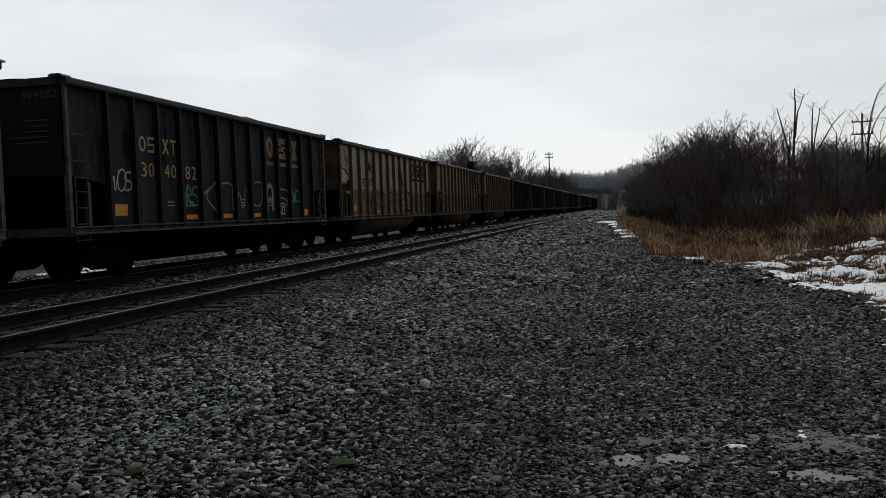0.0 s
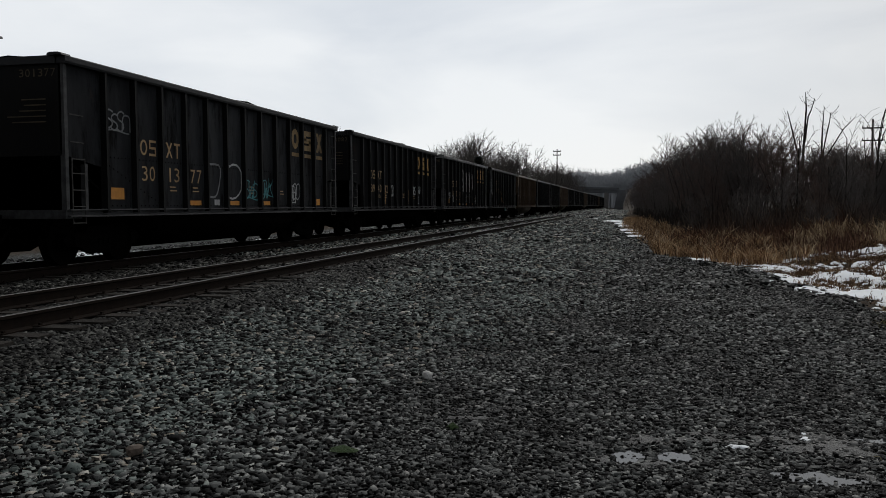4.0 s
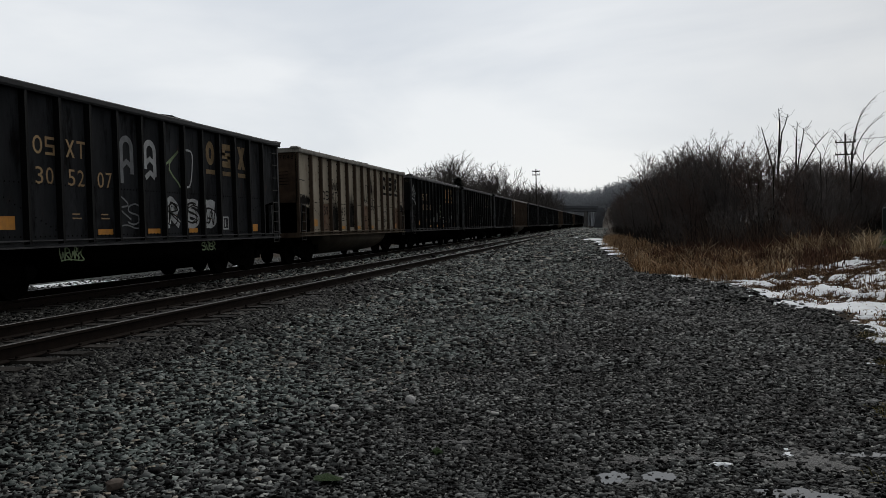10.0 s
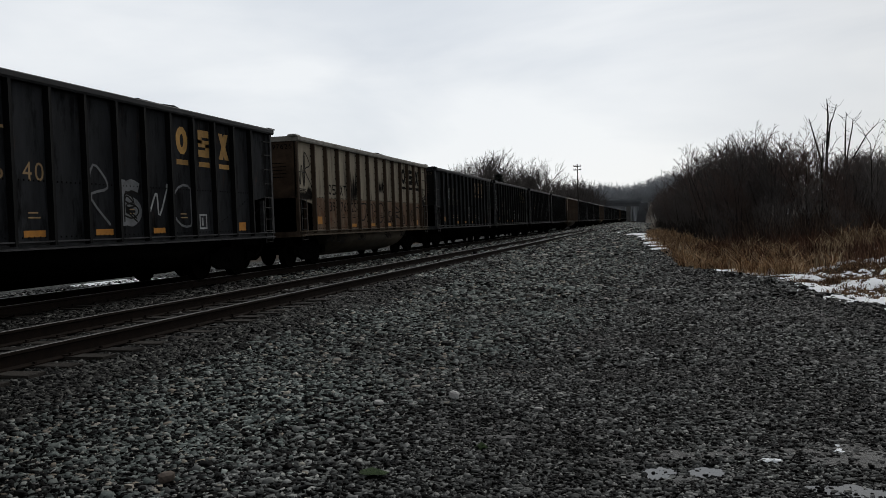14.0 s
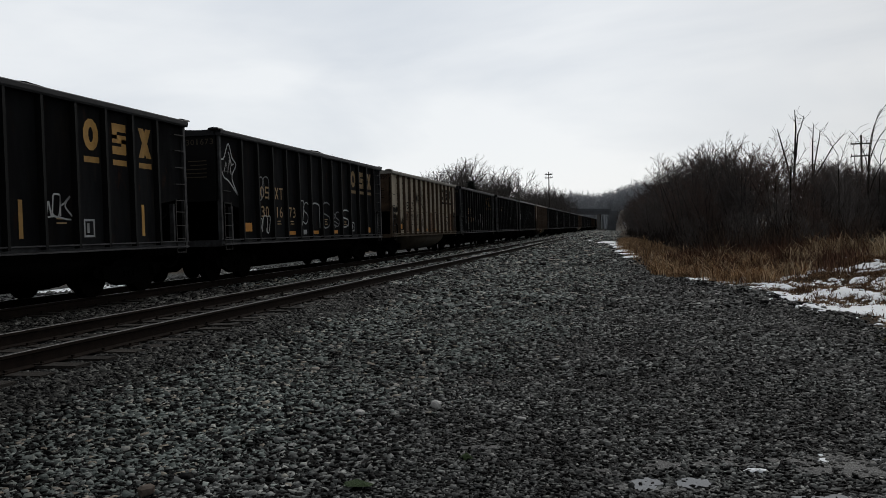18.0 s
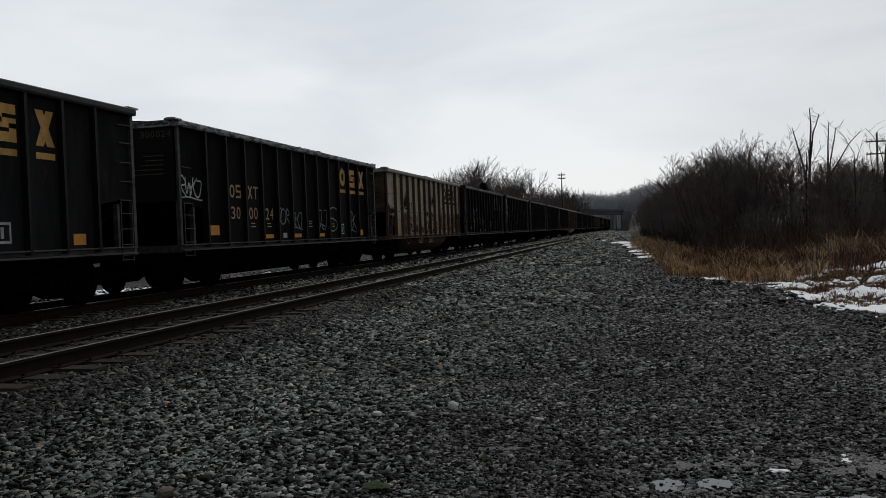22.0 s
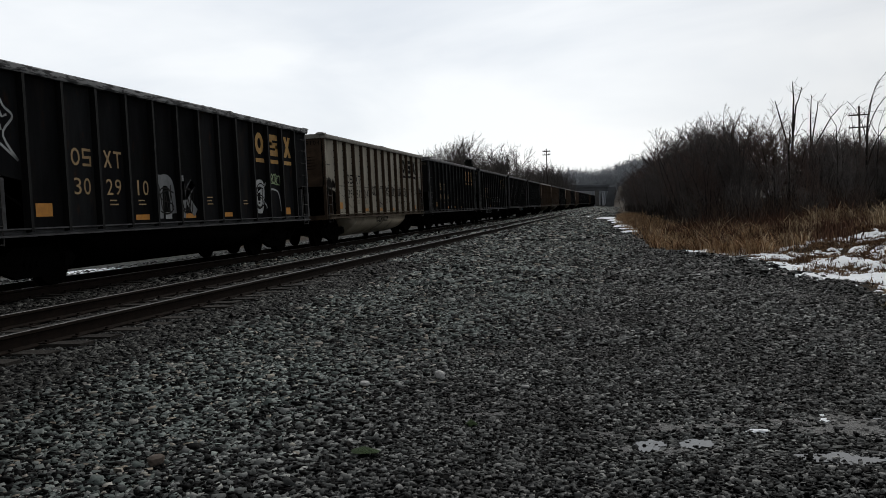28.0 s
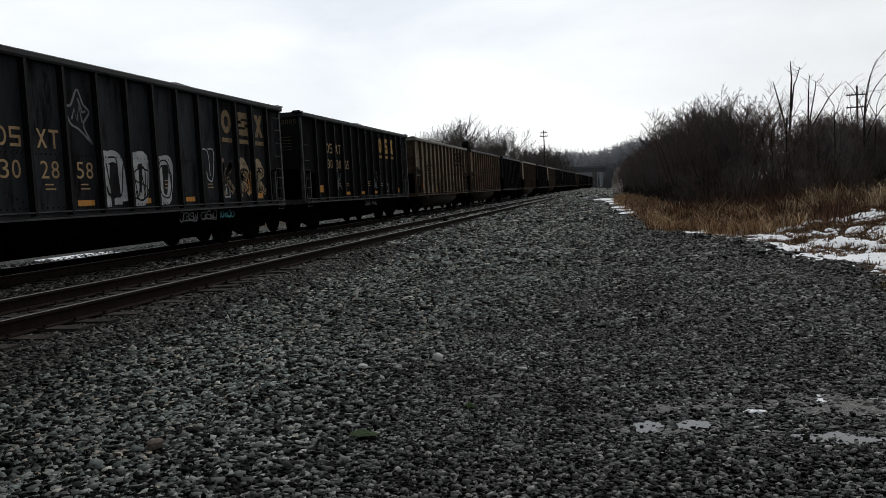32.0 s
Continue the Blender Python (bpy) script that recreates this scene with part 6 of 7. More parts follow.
def build_far_woods():
    """Wooded rise beyond the bridge and round the horizon: thousands of thin stems and twigs."""
    r = np.random.RandomState(8)
    segs = []
    for x0, x1, y, top, n in ((-60, 40, 350, 22, 2600), (-420, -60, 420, 22, 1100), (40, 420, 400, 17, 900), (-140, 60, 410, 24, 1700)):
        xs = r.uniform(x0, x1, n)
        hs = top * (0.72 + 0.14 * np.sin(xs * 0.05 + 1) + 0.07 * np.sin(xs * 0.21)) * r.uniform(0.7, 1.0, n)
        for x, h, dy in zip(xs, hs, r.uniform(-18, 18, n)):
            segs.append((0, (x, y + dy, 0), (x + r.normal(0, 0.4), y + dy, h * 0.88), 0.26, 0.05))
            for k in range(10):
                f = r.uniform(0.3, 0.9)
                a, s = r.normal(0, 0.9), h * r.uniform(0.10, 0.16)
                segs.append((1, (x, y + dy, h * f), (x + s * math.sin(a) * 1.1, y + dy + r.normal(0, 1), h * f + s * max(0.25, math.cos(a))), 0.12, 0.04))
    tagged(new("far_woods", segment_mesh("far_woods", segs, M["far_wood"], 0.04)), "leafless woods on a distant rise, paled for haze", "woods", kind="stuff")


def blades(name, xy, height, width, mat, lean=0.35, seed=1, label="", category="", plume=0.0):
    """Many thin bent blades standing on the ground, in one mesh."""
    r = np.random.RandomState(seed)
    n = len(xy)
    z = ground_z(xy[:, 0], xy[:, 1]) - 0.02
    patch = 0.5 + 0.5 * np.sin(1.9 * xy[:, 0] + 2.3 * np.sin(1.1 * xy[:, 1])) * np.sin(1.3 * xy[:, 1] + 1.7 * np.sin(1.6 * xy[:, 0]))
    h = height * (0.40 + 0.35 * r.rand(n) + 0.55 * r.rand(n) ** 3) * (0.6 + 0.7 * patch)
    a = r.uniform(0, 6.283, n)
    side = np.stack([np.cos(a), np.sin(a), 0 * a], -1) * (width * r.uniform(0.6, 1.3, n))[:, None]
    b = r.uniform(0, 6.283, n)
    off = np.stack([np.cos(b), np.sin(b), 0 * b], -1) * (h * lean * r.uniform(0.1, 1, n))[:, None]
    p = np.stack([xy[:, 0], xy[:, 1], z], -1)
    up = np.stack([0 * h, 0 * h, h], -1)
    mid, tip = p + up * 0.55 + off * 0.35, p + up * (1 - 0.25 * lean) + off
    mw = side * (0.9 + plume)
    v = np.stack([p - side * 0.7, p + side * 0.7, mid + mw, mid - mw, tip + side * (0.25 + plume), tip - side * (0.25 + plume)], 1).reshape(-1, 3)
    o = np.arange(n)[:, None] * 6
    f = np.concatenate([o + np.array([[0, 1, 2, 3]]), o + np.array([[3, 2, 4, 5]])], 0)
    return tagged(new(name, quick_mesh(name, v, f, mat)), label, category, kind="stuff")


def clumped(r, n, x0, x1, y0, y1, clumps, size, keep):
    """Points gathered in clumps inside the box where keep(x, y) holds."""
    cx, cy = r.uniform(x0, x1, clumps), r.uniform(y0, y1, clumps)
    k = r.randint(0, clumps, n)
    x, y = cx[k] + r.normal(0, size, n), cy[k] + r.normal(0, size, n)
    ok = keep(x, y)
    return np.stack([x[ok], y[ok]], -1)


def fbm(gx, gy, scale, seed=0.0, octaves=4):
    out = np.empty(gx.shape)
    flatx, flaty, o = gx.ravel(), gy.ravel(), out.ravel()
    for i in range(len(flatx)):
        o[i] = noise.fractal(Vector((flatx[i] * scale, flaty[i] * scale, seed)), 1.0, 2.0, octaves)
    return o.reshape(gx.shape)


def snow_cover(x, y):
    """How deep the old snow lies on the bank; bare below nought."""
    b = x - edge_x(y)
    n = 0.50 * fbm(x, y * 0.8, 0.7, 3.0, 3) + 0.55 * fbm(x * 0.8, y, 2.4, 7.0, 3) + 0.55 * fbm(x * 0.8, y, 6.5, 2.0, 3)
    n = n - 0.03 - 0.9 * np.clip(0.2 - b, 0, 1) - 0.4 * np.clip(10.2 + 0.6 * np.sin(1.9 * x) + 0.4 * np.sin(4.7 * x + 1) - y, 0, 5) - 0.12 * np.clip(y - 23.5, 0, 30) - 0.02 * np.clip(b - 4, 0, 9)
    return n + 0.30 * np.exp(-((b - 0.9) / 0.8) ** 2) * np.exp(-((y - 14.0) / 4.0) ** 2)


def build_bank_plants():
    r = np.random.RandomState(5)
    near = lambda x, y: (x - edge_x(y) > 0.15) & (x - edge_x(y) < 3.0) & (x < 0.20 * y)
    xy = np.concatenate([clumped(r, 13000, 0.6, 6.0, 22.5, 30, 85, 0.20, near), clumped(r, 9000, -0.6, 3, 32, 90, 240, 0.4, near)])
    blades("dry_reeds", xy, 0.58, 0.0085, M["reed"], 0.85, 2, "tall dry tan reeds along the edge of the gravel", "reeds", 0.2)
    xy = clumped(r, 5200, 0.6, 9.0, 23.0, 32, 46, 0.24, lambda x, y: (x - edge_x(y) > 0.3) & (x < 0.215 * y))
    blades("straw_reeds", xy, 0.66, 0.008, M["straw"], 0.8, 19, "bleached straw-pale reeds standing among the tan ones", "reeds", 0.35)
    xy = clumped(r, 13000, 1.0, 11.0, 23.5, 36, 330, 0.4, lambda x, y: (x - edge_x(y) > 1.0) & (x < 0.245 * y + r.normal(0, 0.5, len(x))))
    blades("red_brush", xy, 0.66, 0.013, M["red_brush"], 0.5, 9, "low reddish-brown dead brush before the thicket", "weeds")
    xy = np.stack([r.uniform(2.6, 14, 12000), r.uniform(32.5, 50, 12000)], -1)
    xy = xy[(xy[:, 0] > np.interp(xy[:, 1], [32, 36, 50], [4.5, 3.2, 2.6])) & (xy[:, 0] < np.interp(xy[:, 1], [32, 40, 46, 50], [8.5, 10.5, 12.0, 15.0]))]
    blades("thicket_undergrowth", xy, 1.35, 0.011, M["undergrowth"], 0.5, 11, "tangled dark stems at the foot of the thicket", "undergrowth")
    xy = clumped(r, 1500, 6.0, 8.6, 26, 30, 16, 0.3, lambda x, y: (x > edge_x(y) + 3.5) & (x < 0.295 * y))
    blades("pale_reeds", xy, 0.80, 0.009, M["straw"], 0.85, 3, "pale dry reed clumps on top of the bank", "reeds", 0.2)
    xy = clumped(r, 90000, 3.3, 12, 10.4, 26, 900, 0.30, lambda x, y: (x - edge_x(y) > 0.3) & (snow_cover(x, y) < 0.03 + 0.04 * r.normal(0, 1, len(x))))
    blades("dead_weeds", xy, 0.20, 0.008, M["weed"], 1.3, 4, "flattened brown dead weeds on the snowy bank", "weeds")
    xy = clumped(r, 900, 5.0, 9, 12.5, 20, 22, 0.35, lambda x, y: (x - edge_x(y) > 1.2))
    blades("weed_stalks", xy, 0.48, 0.007, M["weed"], 0.3, 14, "thin brown upright weed stalks on the bank", "weeds")
    xy = clumped(r, 32000, 3.4, 12, 10.0, 27, 420, 0.38, lambda x, y: (x - edge_x(y) > 0.3))
    blades("matted_straw", xy, 0.12, 0.008, M["reed"], 1.7, 6, "matted straw-coloured dead grass on the bank", "weeds")
    xy = clumped(r, 120000, 1.3, 8.5, 3.2, 12.4, 1700, 0.26, lambda x, y: (x - edge_x(y) > -0.12 + 0.25 * r.rand(len(x))))
    blades("wet_grass", xy, 0.10, 0.006, M["grass"], 1.5, 7, "short wet winter grass with straw", "grass")
    xy = np.stack([r.uniform(7.0, 19, 70000), r.uniform(24.6, 38, 70000)], -1)
    xy = xy[xy[:, 0] > 0.305 * xy[:, 1] + 0.25 * np.sin(2.1 * xy[:, 1])]
    blades("lawn_grass", xy, 0.075, 0.016, M["lawn_green"], 0.8, 8, "short green lawn before the fence", "grass")


# ---------------------------------------------------------------- snow, stones, puddles
def snow_sheet(name, x0, x1, y0, y1, step, mask, label, lift=0.0):
    """Thin, broken snow where mask(x, y) is above zero."""
    xs, ys = np.arange(x0, x1, step), np.arange(y0, y1, step)
    gx, gy = np.meshgrid(xs, ys)
    m = mask(gx, gy)
    z = ground_z(gx, gy) + np.clip(m * 0.15, -0.05, 0.032) + lift
    idx = np.arange(gx.size).reshape(gx.shape)
    f = np.stack([idx[:-1, :-1], idx[:-1, 1:], idx[1:, 1:], idx[1:, :-1]], -1).reshape(-1, 4)
    keep = (m.ravel()[f] > 0.0).any(1)
    f = f[keep]
    used, inv = np.unique(f, return_inverse=True)
    v = np.stack([gx.ravel(), gy.ravel(), z.ravel()], -1)[used]
    return tagged(new(name, quick_mesh(name, v, inv.reshape(-1, 4), M["snow"], True)), label, "snow", kind="stuff")


def build_snow():
    snow_sheet("snow_bank", 2.0, 12.5, 9.6, 30, 0.05, snow_cover, "broken old snow lying over brown weeds on the bank")

    def strips(x, y):
        n = 0.16 * fbm(x * 1.5, y * 0.3, 1.3, 9.0, 3)
        best = np.full(x.shape, -1.0)
        for cx, cy, w, length in ((-3.4, 108, 0.45, 22), (-1.5, 79, 1.0, 4.5), (-0.7, 70, 0.5, 3.0), (-0.2, 62, 0.55, 2.6), (0.0, 52, 0.5, 1.6), (0.2, 47, 0.55, 1.2), (0.35, 41.5, 0.4, 0.8)):
            best = np.maximum(best, 0.30 * (1 - ((x - cx) / w) ** 2 - ((y - cy) / length) ** 2))
        return best + n
    snow_sheet("snow_strip", -4.5, 2.0, 39, 135, 0.22, strips, "thin snow strips along the gravel far down the line", 0.07)

    def behind(x, y):
        n = fbm(x * 0.9, y * 0.35, 0.6, 5.0, 3) + 0.16
        return n - 0.5 * np.abs(x + 16.9) + 0.02 + 2.4 * np.exp(-((y - 26.3) / 1.5) ** 2) + 0.5 * np.exp(-((y - 39) / 2.5) ** 2)
    snow_sheet("snow_ditch", -19.5, -14.4, 8, 120, 0.3, behind, "snow lying in the ditch beyond the train")

    rows = [(1.28, 6.04, 0.06, 0.03), (1.27, 5.93, 0.10, 0.025), (1.37, 5.92, 0.05, 0.02), (1.45, 5.99, 0.06, 0.02), (0.80, 5.64, 0.12, 0.025), (2.72, 8.07, 0.16, 0.03), (2.65, 7.5, 0.3, 0.025), (2.9, 7.45, 0.32, 0.03),
            (2.8, 7.08, 0.26, 0.03), (3.05, 7.1, 0.34, 0.03), (2.45, 6.86, 0.12, 0.02), (2.3, 6.5, 0.1, 0.02), (3.5, 8.3, 0.3, 0.025), (3.75, 8.25, 0.4, 0.03), (3.3, 8.0, 0.2, 0.02), (3.2, 9.4, 0.3, 0.02), (2.85, 9.9, 0.16, 0.02),
            (1.62, 26.0, 0.10, 0.12), (1.9, 24.2, 0.5, 0.04), (2.5, 23.0, 0.6, 0.04), (3.0, 22.6, 0.12, 0.16)]
    r = np.random.RandomState(12)
    for x, y, w, h in rows:
        w *= 0.62 if y < 6.7 or y > 9 else 0.42
        h *= 0.7 if y < 12 else 1
        n, rings = 26, 4
        vs, fs = [(x, y, float(ground_z(x, y)) + h)], []
        for k in range(1, rings + 1):
            f = k / rings
            for i in range(n):
                a = 2 * math.pi * i / n
                rad = w * f * (1 + 0.34 * math.sin(2 * a + x * 9) + 0.26 * math.sin(3 * a + y * 7) + 0.16 * math.sin(7 * a + x * 5)) * (1 + r.uniform(-0.12, 0.12))
                px, py = x + rad * math.cos(a), y + 0.8 * rad * math.sin(a)
                vs.append((px, py, float(ground_z(px, py)) - 0.012 * (f > 0.99) + h * math.sqrt(max(0, 1 - f * f)) * r.uniform(0.85, 1.05)))
        fs = [(0, 1 + i, 1 + (i + 1) % n) for i in range(n)]
        for k in range(rings - 1):
            o = 1 + k * n
            fs += [(o + i, o + n + i, o + n + (i + 1) % n, o + (i + 1) % n) for i in range(n)]
        s = Shape().add(vs, fs)
        tagged(new("snow_patch", s.mesh("snow_patch", M["snow"], True)), "small melting lump of old snow", "snow", "melting snow lumps")


PUDDLES = [(0.125, 5.32, 0.10, 0.15), (0.40, 5.35, 0.11, 0.13), (1.13, 5.06, 0.23, 0.13), (1.36, 5.08, 0.10, 0.06), (1.75, 6.08, 0.24, 0.08)]


def puddle_level(x, y):
    return float(ground_z(x, y)) + 0.006


def build_puddles():
    for n, (x, y, a, b) in enumerate(PUDDLES):
        z, m = puddle_level(x, y), 40
        ring = []
        for i in range(m):
            t = 2 * math.pi * i / m
            k = 0.95 + 0.18 * math.sin(2 * t + n) + 0.16 * math.sin(3 * t + 2 * n) + 0.12 * math.sin(5 * t + 4 * n) + 0.08 * math.sin(9 * t + n)
            ring.append((x + a * k * math.cos(t), y + b * k * math.sin(t), z))
        s = Shape().add(ring + [(p[0], p[1], z - 0.03) for p in ring], [tuple(range(m))] + [(i, m + i, m + (i + 1) % m, (i + 1) % m) for i in range(m)])
        tagged(new("puddle", s.mesh("puddle", M["water"])), "shallow puddle reflecting the grey sky", "puddle", "puddles in the gravel")


def build_mud():
    """Fine wet silt washed into the hollow round the puddles."""
    xs, ys = np.arange(-1.2, 2.4, 0.035), np.arange(4.6, 6.6, 0.035)
    gx, gy = np.meshgrid(xs, ys)
    m = 0.55 * fbm(gx * 0.55, gy * 1.6, 1.5, 4.0, 4) - 0.26 + 0.30 * np.exp(-((gy - 5.62 - 0.15 * np.sin(1.5 * gx)) / 0.16) ** 2) * smooth01((gx + 1.0) / 0.8)
    for px, py, a, b in PUDDLES:
        m = m + 0.3 * np.exp(-(((gx - px) / (a * 1.6)) ** 2 + ((gy - py) / (b * 1.3)) ** 2))
    for px, py, a, b in PUDDLES:
        m = np.where(((gx - px) / a) ** 2 + ((gy - py) / b) ** 2 < 1.5, -1.0, m)
    m = m - 0.7 * smooth01((gx - 1.45) / 0.4)
    m = m - 0.8 * smooth01((np.abs(gy - 5.5) - 0.55) / 0.4)
    z = ground_z(gx, gy) + 0.002 + np.clip(m * 0.06, -0.02, 0.006)
    idx = np.arange(gx.size).reshape(gx.shape)
    f = np.stack([idx[:-1, :-1], idx[:-1, 1:], idx[1:, 1:], idx[1:, :-1]], -1).reshape(-1, 4)
    f = f[(m.ravel()[f] > 0.0).any(1)]
    used, inv = np.unique(f, return_inverse=True)
    v = np.stack([gx.ravel(), gy.ravel(), z.ravel() + 0.008], -1)[used]
    tagged(new("wet_mud", quick_mesh("wet_mud", v, inv.reshape(-1, 4), M["mud"], True)), "fine grey wet mud round the puddles", "mud", kind="stuff")




def stone_base(kind):
    if kind == "block":
        v = np.array([(x * k, y * k, z) for z, k in ((-0.7, 1.0), (0.75, 0.76)) for x, y in ((-0.9, -0.8), (0.85, -0.9), (0.9, 0.85), (-0.8, 0.9))])
        f = np.array([(4, 5, 6), (4, 6, 7), (0, 1, 5), (0, 5, 4), (1, 2, 6), (1, 6, 5), (2, 3, 7), (2, 7, 6), (3, 0, 4), (3, 4, 7)])
    else:
        v = np.array([(1, 0.2, 0), (0, 1, 0.2), (-1, -0.1, 0.1), (0.1, -1, 0), (0.1, 0, 1), (0, 0, -1.0)])
        f = np.array([(0, 1, 4), (1, 2, 4), (2, 3, 4), (3, 0, 4)])
    return v, f


def scatter_stones(name, x, y, size, kind, seed, label, mat="stone"):
    r = np.random.RandomState(seed)
    v, f = stone_base(kind)
    n = len(x)
    s = size[:, None, None] * r.uniform(0.55, 1.25, (n, 1, 3)) * np.array([1.25, 0.95, 0.58])
    p = v[None] * s * (1 + r.uniform(-0.36, 0.36, (n, len(v), 1)))
    a, t = r.uniform(0, 6.283, n), r.normal(0, 0.42, n)
    ca, sa, ct, st = np.cos(a), np.sin(a), np.cos(t), np.sin(t)
    px, py, pz = p[..., 0], p[..., 1], p[..., 2]
    py, pz = py * ct[:, None] - pz * st[:, None], py * st[:, None] + pz * ct[:, None]
    px, py = px * ca[:, None] - py * sa[:, None], px * sa[:, None] + py * ca[:, None]
    z = ground_z(x, y) + size * r.uniform(-0.3, 0.7, n)
    vv = np.stack([px + x[:, None], py + y[:, None], pz + z[:, None]], -1).reshape(-1, 3)
    ff = (f[None] + (np.arange(n) * len(v))[:, None, None]).reshape(-1, 3)
    return tagged(new(name, quick_mesh(name, vv, ff, M[mat])), label, "gravel", kind="stuff")


def build_stones():
    r = np.random.RandomState(21)

    def field(x0, x1, y0, y1, per_m2):
        n = int((x1 - x0) * (y1 - y0) * per_m2)
        x, y = r.uniform(x0, x1, n), r.uniform(y0, y1, n)
        ok = x < edge_x(y) - 0.1 + r.normal(0, 0.22, n)
        # inside the camera's sight only
        ok &= (x > -1.04 * y - 0.6) & (x < 0.42 * y + 0.6)
        # bare wet mud round the puddles
        hollow = np.exp(-((y - 5.45 - 0.25 * np.sin(2.2 * x)) / 0.34) ** 2) * smooth01((x + 0.9) / 0.8)
        ok &= r.rand(n) > hollow * 0.5
        for px, py, a, b in PUDDLES:
            ok &= (((x - px) / (a * 1.04)) ** 2 + ((y - py) / (b * 1.04)) ** 2 > 1) | (r.rand(n) < (0.05 if px < 0.6 else 0.14))
        # between and beside the rails
        for c in (NEAR_TRACK - 0.7375, NEAR_TRACK + 0.7375, TRAIN_TRACK - 0.7375, TRAIN_TRACK + 0.7375):
            ok &= np.abs(x - c) > 0.11
        tie = np.abs((y - 1.0 + 0.26) % 0.52 - 0.26) < 0.12
        ok &= ~(tie & (np.abs(x - NEAR_TRACK) < 1.33) & (r.rand(n) < 0.72))
        return x[ok], y[ok]

    def sizes(x, base):
        return base * np.exp(r.normal(0, 0.17, len(x))) * np.where(x < -1.5 - 0.15 * np.sin(3 * x), 1.28, 0.95)

    def spread(name, box, per_m2, base, kind, seed, label):
        """Darker stone where vehicles drive, paler ballast towards the track."""
        x, y = field(*box, per_m2)
        s = sizes(x, base)
        side = x + r.normal(0, 0.45, len(x)) < np.interp(y, [4.9, 6.2, 7.5, 9.3, 12.7, 17.5, 28, 55], [-2.96, -2.43, -2.13, -1.57, -1.07, -0.5, -0.06, -0.4])
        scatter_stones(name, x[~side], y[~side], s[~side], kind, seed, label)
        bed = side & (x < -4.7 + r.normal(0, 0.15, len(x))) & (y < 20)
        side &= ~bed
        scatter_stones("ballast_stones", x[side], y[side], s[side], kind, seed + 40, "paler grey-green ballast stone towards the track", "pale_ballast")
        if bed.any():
            scatter_stones("track_bed_stones", x[bed], y[bed], s[bed], kind, seed + 80, "ballast of the track bed, darkened for shade", "shaded_ballast")

    spread("gravel_foreground", (-7, 4, 3.0, 6.0), 3300, 0.0158, "block", 1, "loose dark grey crushed stone of the foreground")
    spread("gravel_near", (-10, 4, 6.0, 9.0), 2700, 0.0168, "block", 6, "loose dark grey crushed stone beyond the puddles")
    spread("gravel_middle", (-13, 4, 9.0, 16), 1350, 0.0225, "block", 2, "loose dark grey crushed stone beside the track")
    spread("gravel_far", (-13, 4, 16, 34), 420, 0.037, "block", 3, "grey crushed stone and ballast further off")
    spread("gravel_distance", (-13, 2, 34, 90), 70, 0.06, "block", 5, "grey ballast far down the line")
    spread("gravel_horizon", (-13, 1, 90, 240), 14, 0.13, "low", 9, "grey ballast near the bridge")
    x, y = field(-1.6, 2.2, 4.7, 6.4, 6000)
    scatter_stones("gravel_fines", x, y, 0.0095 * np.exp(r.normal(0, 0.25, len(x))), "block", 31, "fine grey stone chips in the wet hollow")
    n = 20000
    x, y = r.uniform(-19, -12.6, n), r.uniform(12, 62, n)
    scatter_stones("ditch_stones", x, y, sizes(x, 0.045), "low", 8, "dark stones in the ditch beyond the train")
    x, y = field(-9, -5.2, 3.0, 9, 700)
    scatter_stones("ballast", x, y, sizes(x, 0.022), "low", 4, "dark ballast stones round the ties", "shaded_ballast")

    def single(name, x, y, size, squash, mat, label, seed):
        rr = random.Random(seed)
        bm = bmesh.new()
        bmesh.ops.create_icosphere(bm, subdivisions=2, radius=1)
        for v in bm.verts:
            q = v.co
            k = 1 / max(abs(q.x), abs(q.y), abs(q.z)) ** 0.6
            v.co = q * k * (1 + rr.uniform(-0.09, 0.09))
            v.co.x *= size
            v.co.y *= size * 0.8
            v.co.z *= size * squash
        me = bpy.data.meshes.new(name)
        bm.to_mesh(me)
        bm.free()
        me.materials.append(mat)
        ob = tagged(new(name, me), label, "stone", "pale stones in the gravel")
        ob.matrix_basis = pose(x, y, float(ground_z(x, y)) + size * squash * 0.7 + 0.022, rr.uniform(-15, 15), rr.uniform(-15, 15), rr.uniform(0, 360))

    single("pale_stone", -2.23, 6.84, 0.046, 0.45, M["white_stone"], "flat pale limestone piece lying on the gravel", 1)
    single("pale_stone", -1.66, 7.27, 0.046, 0.8, M["white_stone"], "blocky pale limestone piece lying on the gravel", 2)
    single("pale_stone", -0.85, 6.93, 0.035, 0.4, M["white_stone"], "flat pale limestone piece lying on the gravel", 3)
    single("brown_stone", -2.85, 4.55, 0.05, 0.7, material("brown_pebble", (0.13, 0.10, 0.08), (0.07, 0.055, 0.045), 25), "brown rounded stone in the gravel", 4)
    for i, (x, y, s) in enumerate(((-1.69, 5.1, 0.10), (-1.1, 5.75, 0.05))):
        rr = random.Random(i)
        vs, fs, n = [(x, y, float(ground_z(x, y)) + 0.062)], [], 12
        for k in range(n):
            a = 2 * math.pi * k / n
            w = s * rr.uniform(0.75, 1.2)
            vs.append((x + w * math.cos(a), y + 0.8 * w * math.sin(a), float(ground_z(x, y)) + 0.022 + rr.uniform(-0.01, 0.015)))
        fs = [(0, 1 + k, 1 + (k + 1) % n) for k in range(n)]
        tagged(new("moss_tuft", Shape().add(vs, fs).mesh("moss_tuft", M["moss"], True)), "small cushion of dark green moss in the gravel", "moss", "moss tufts")


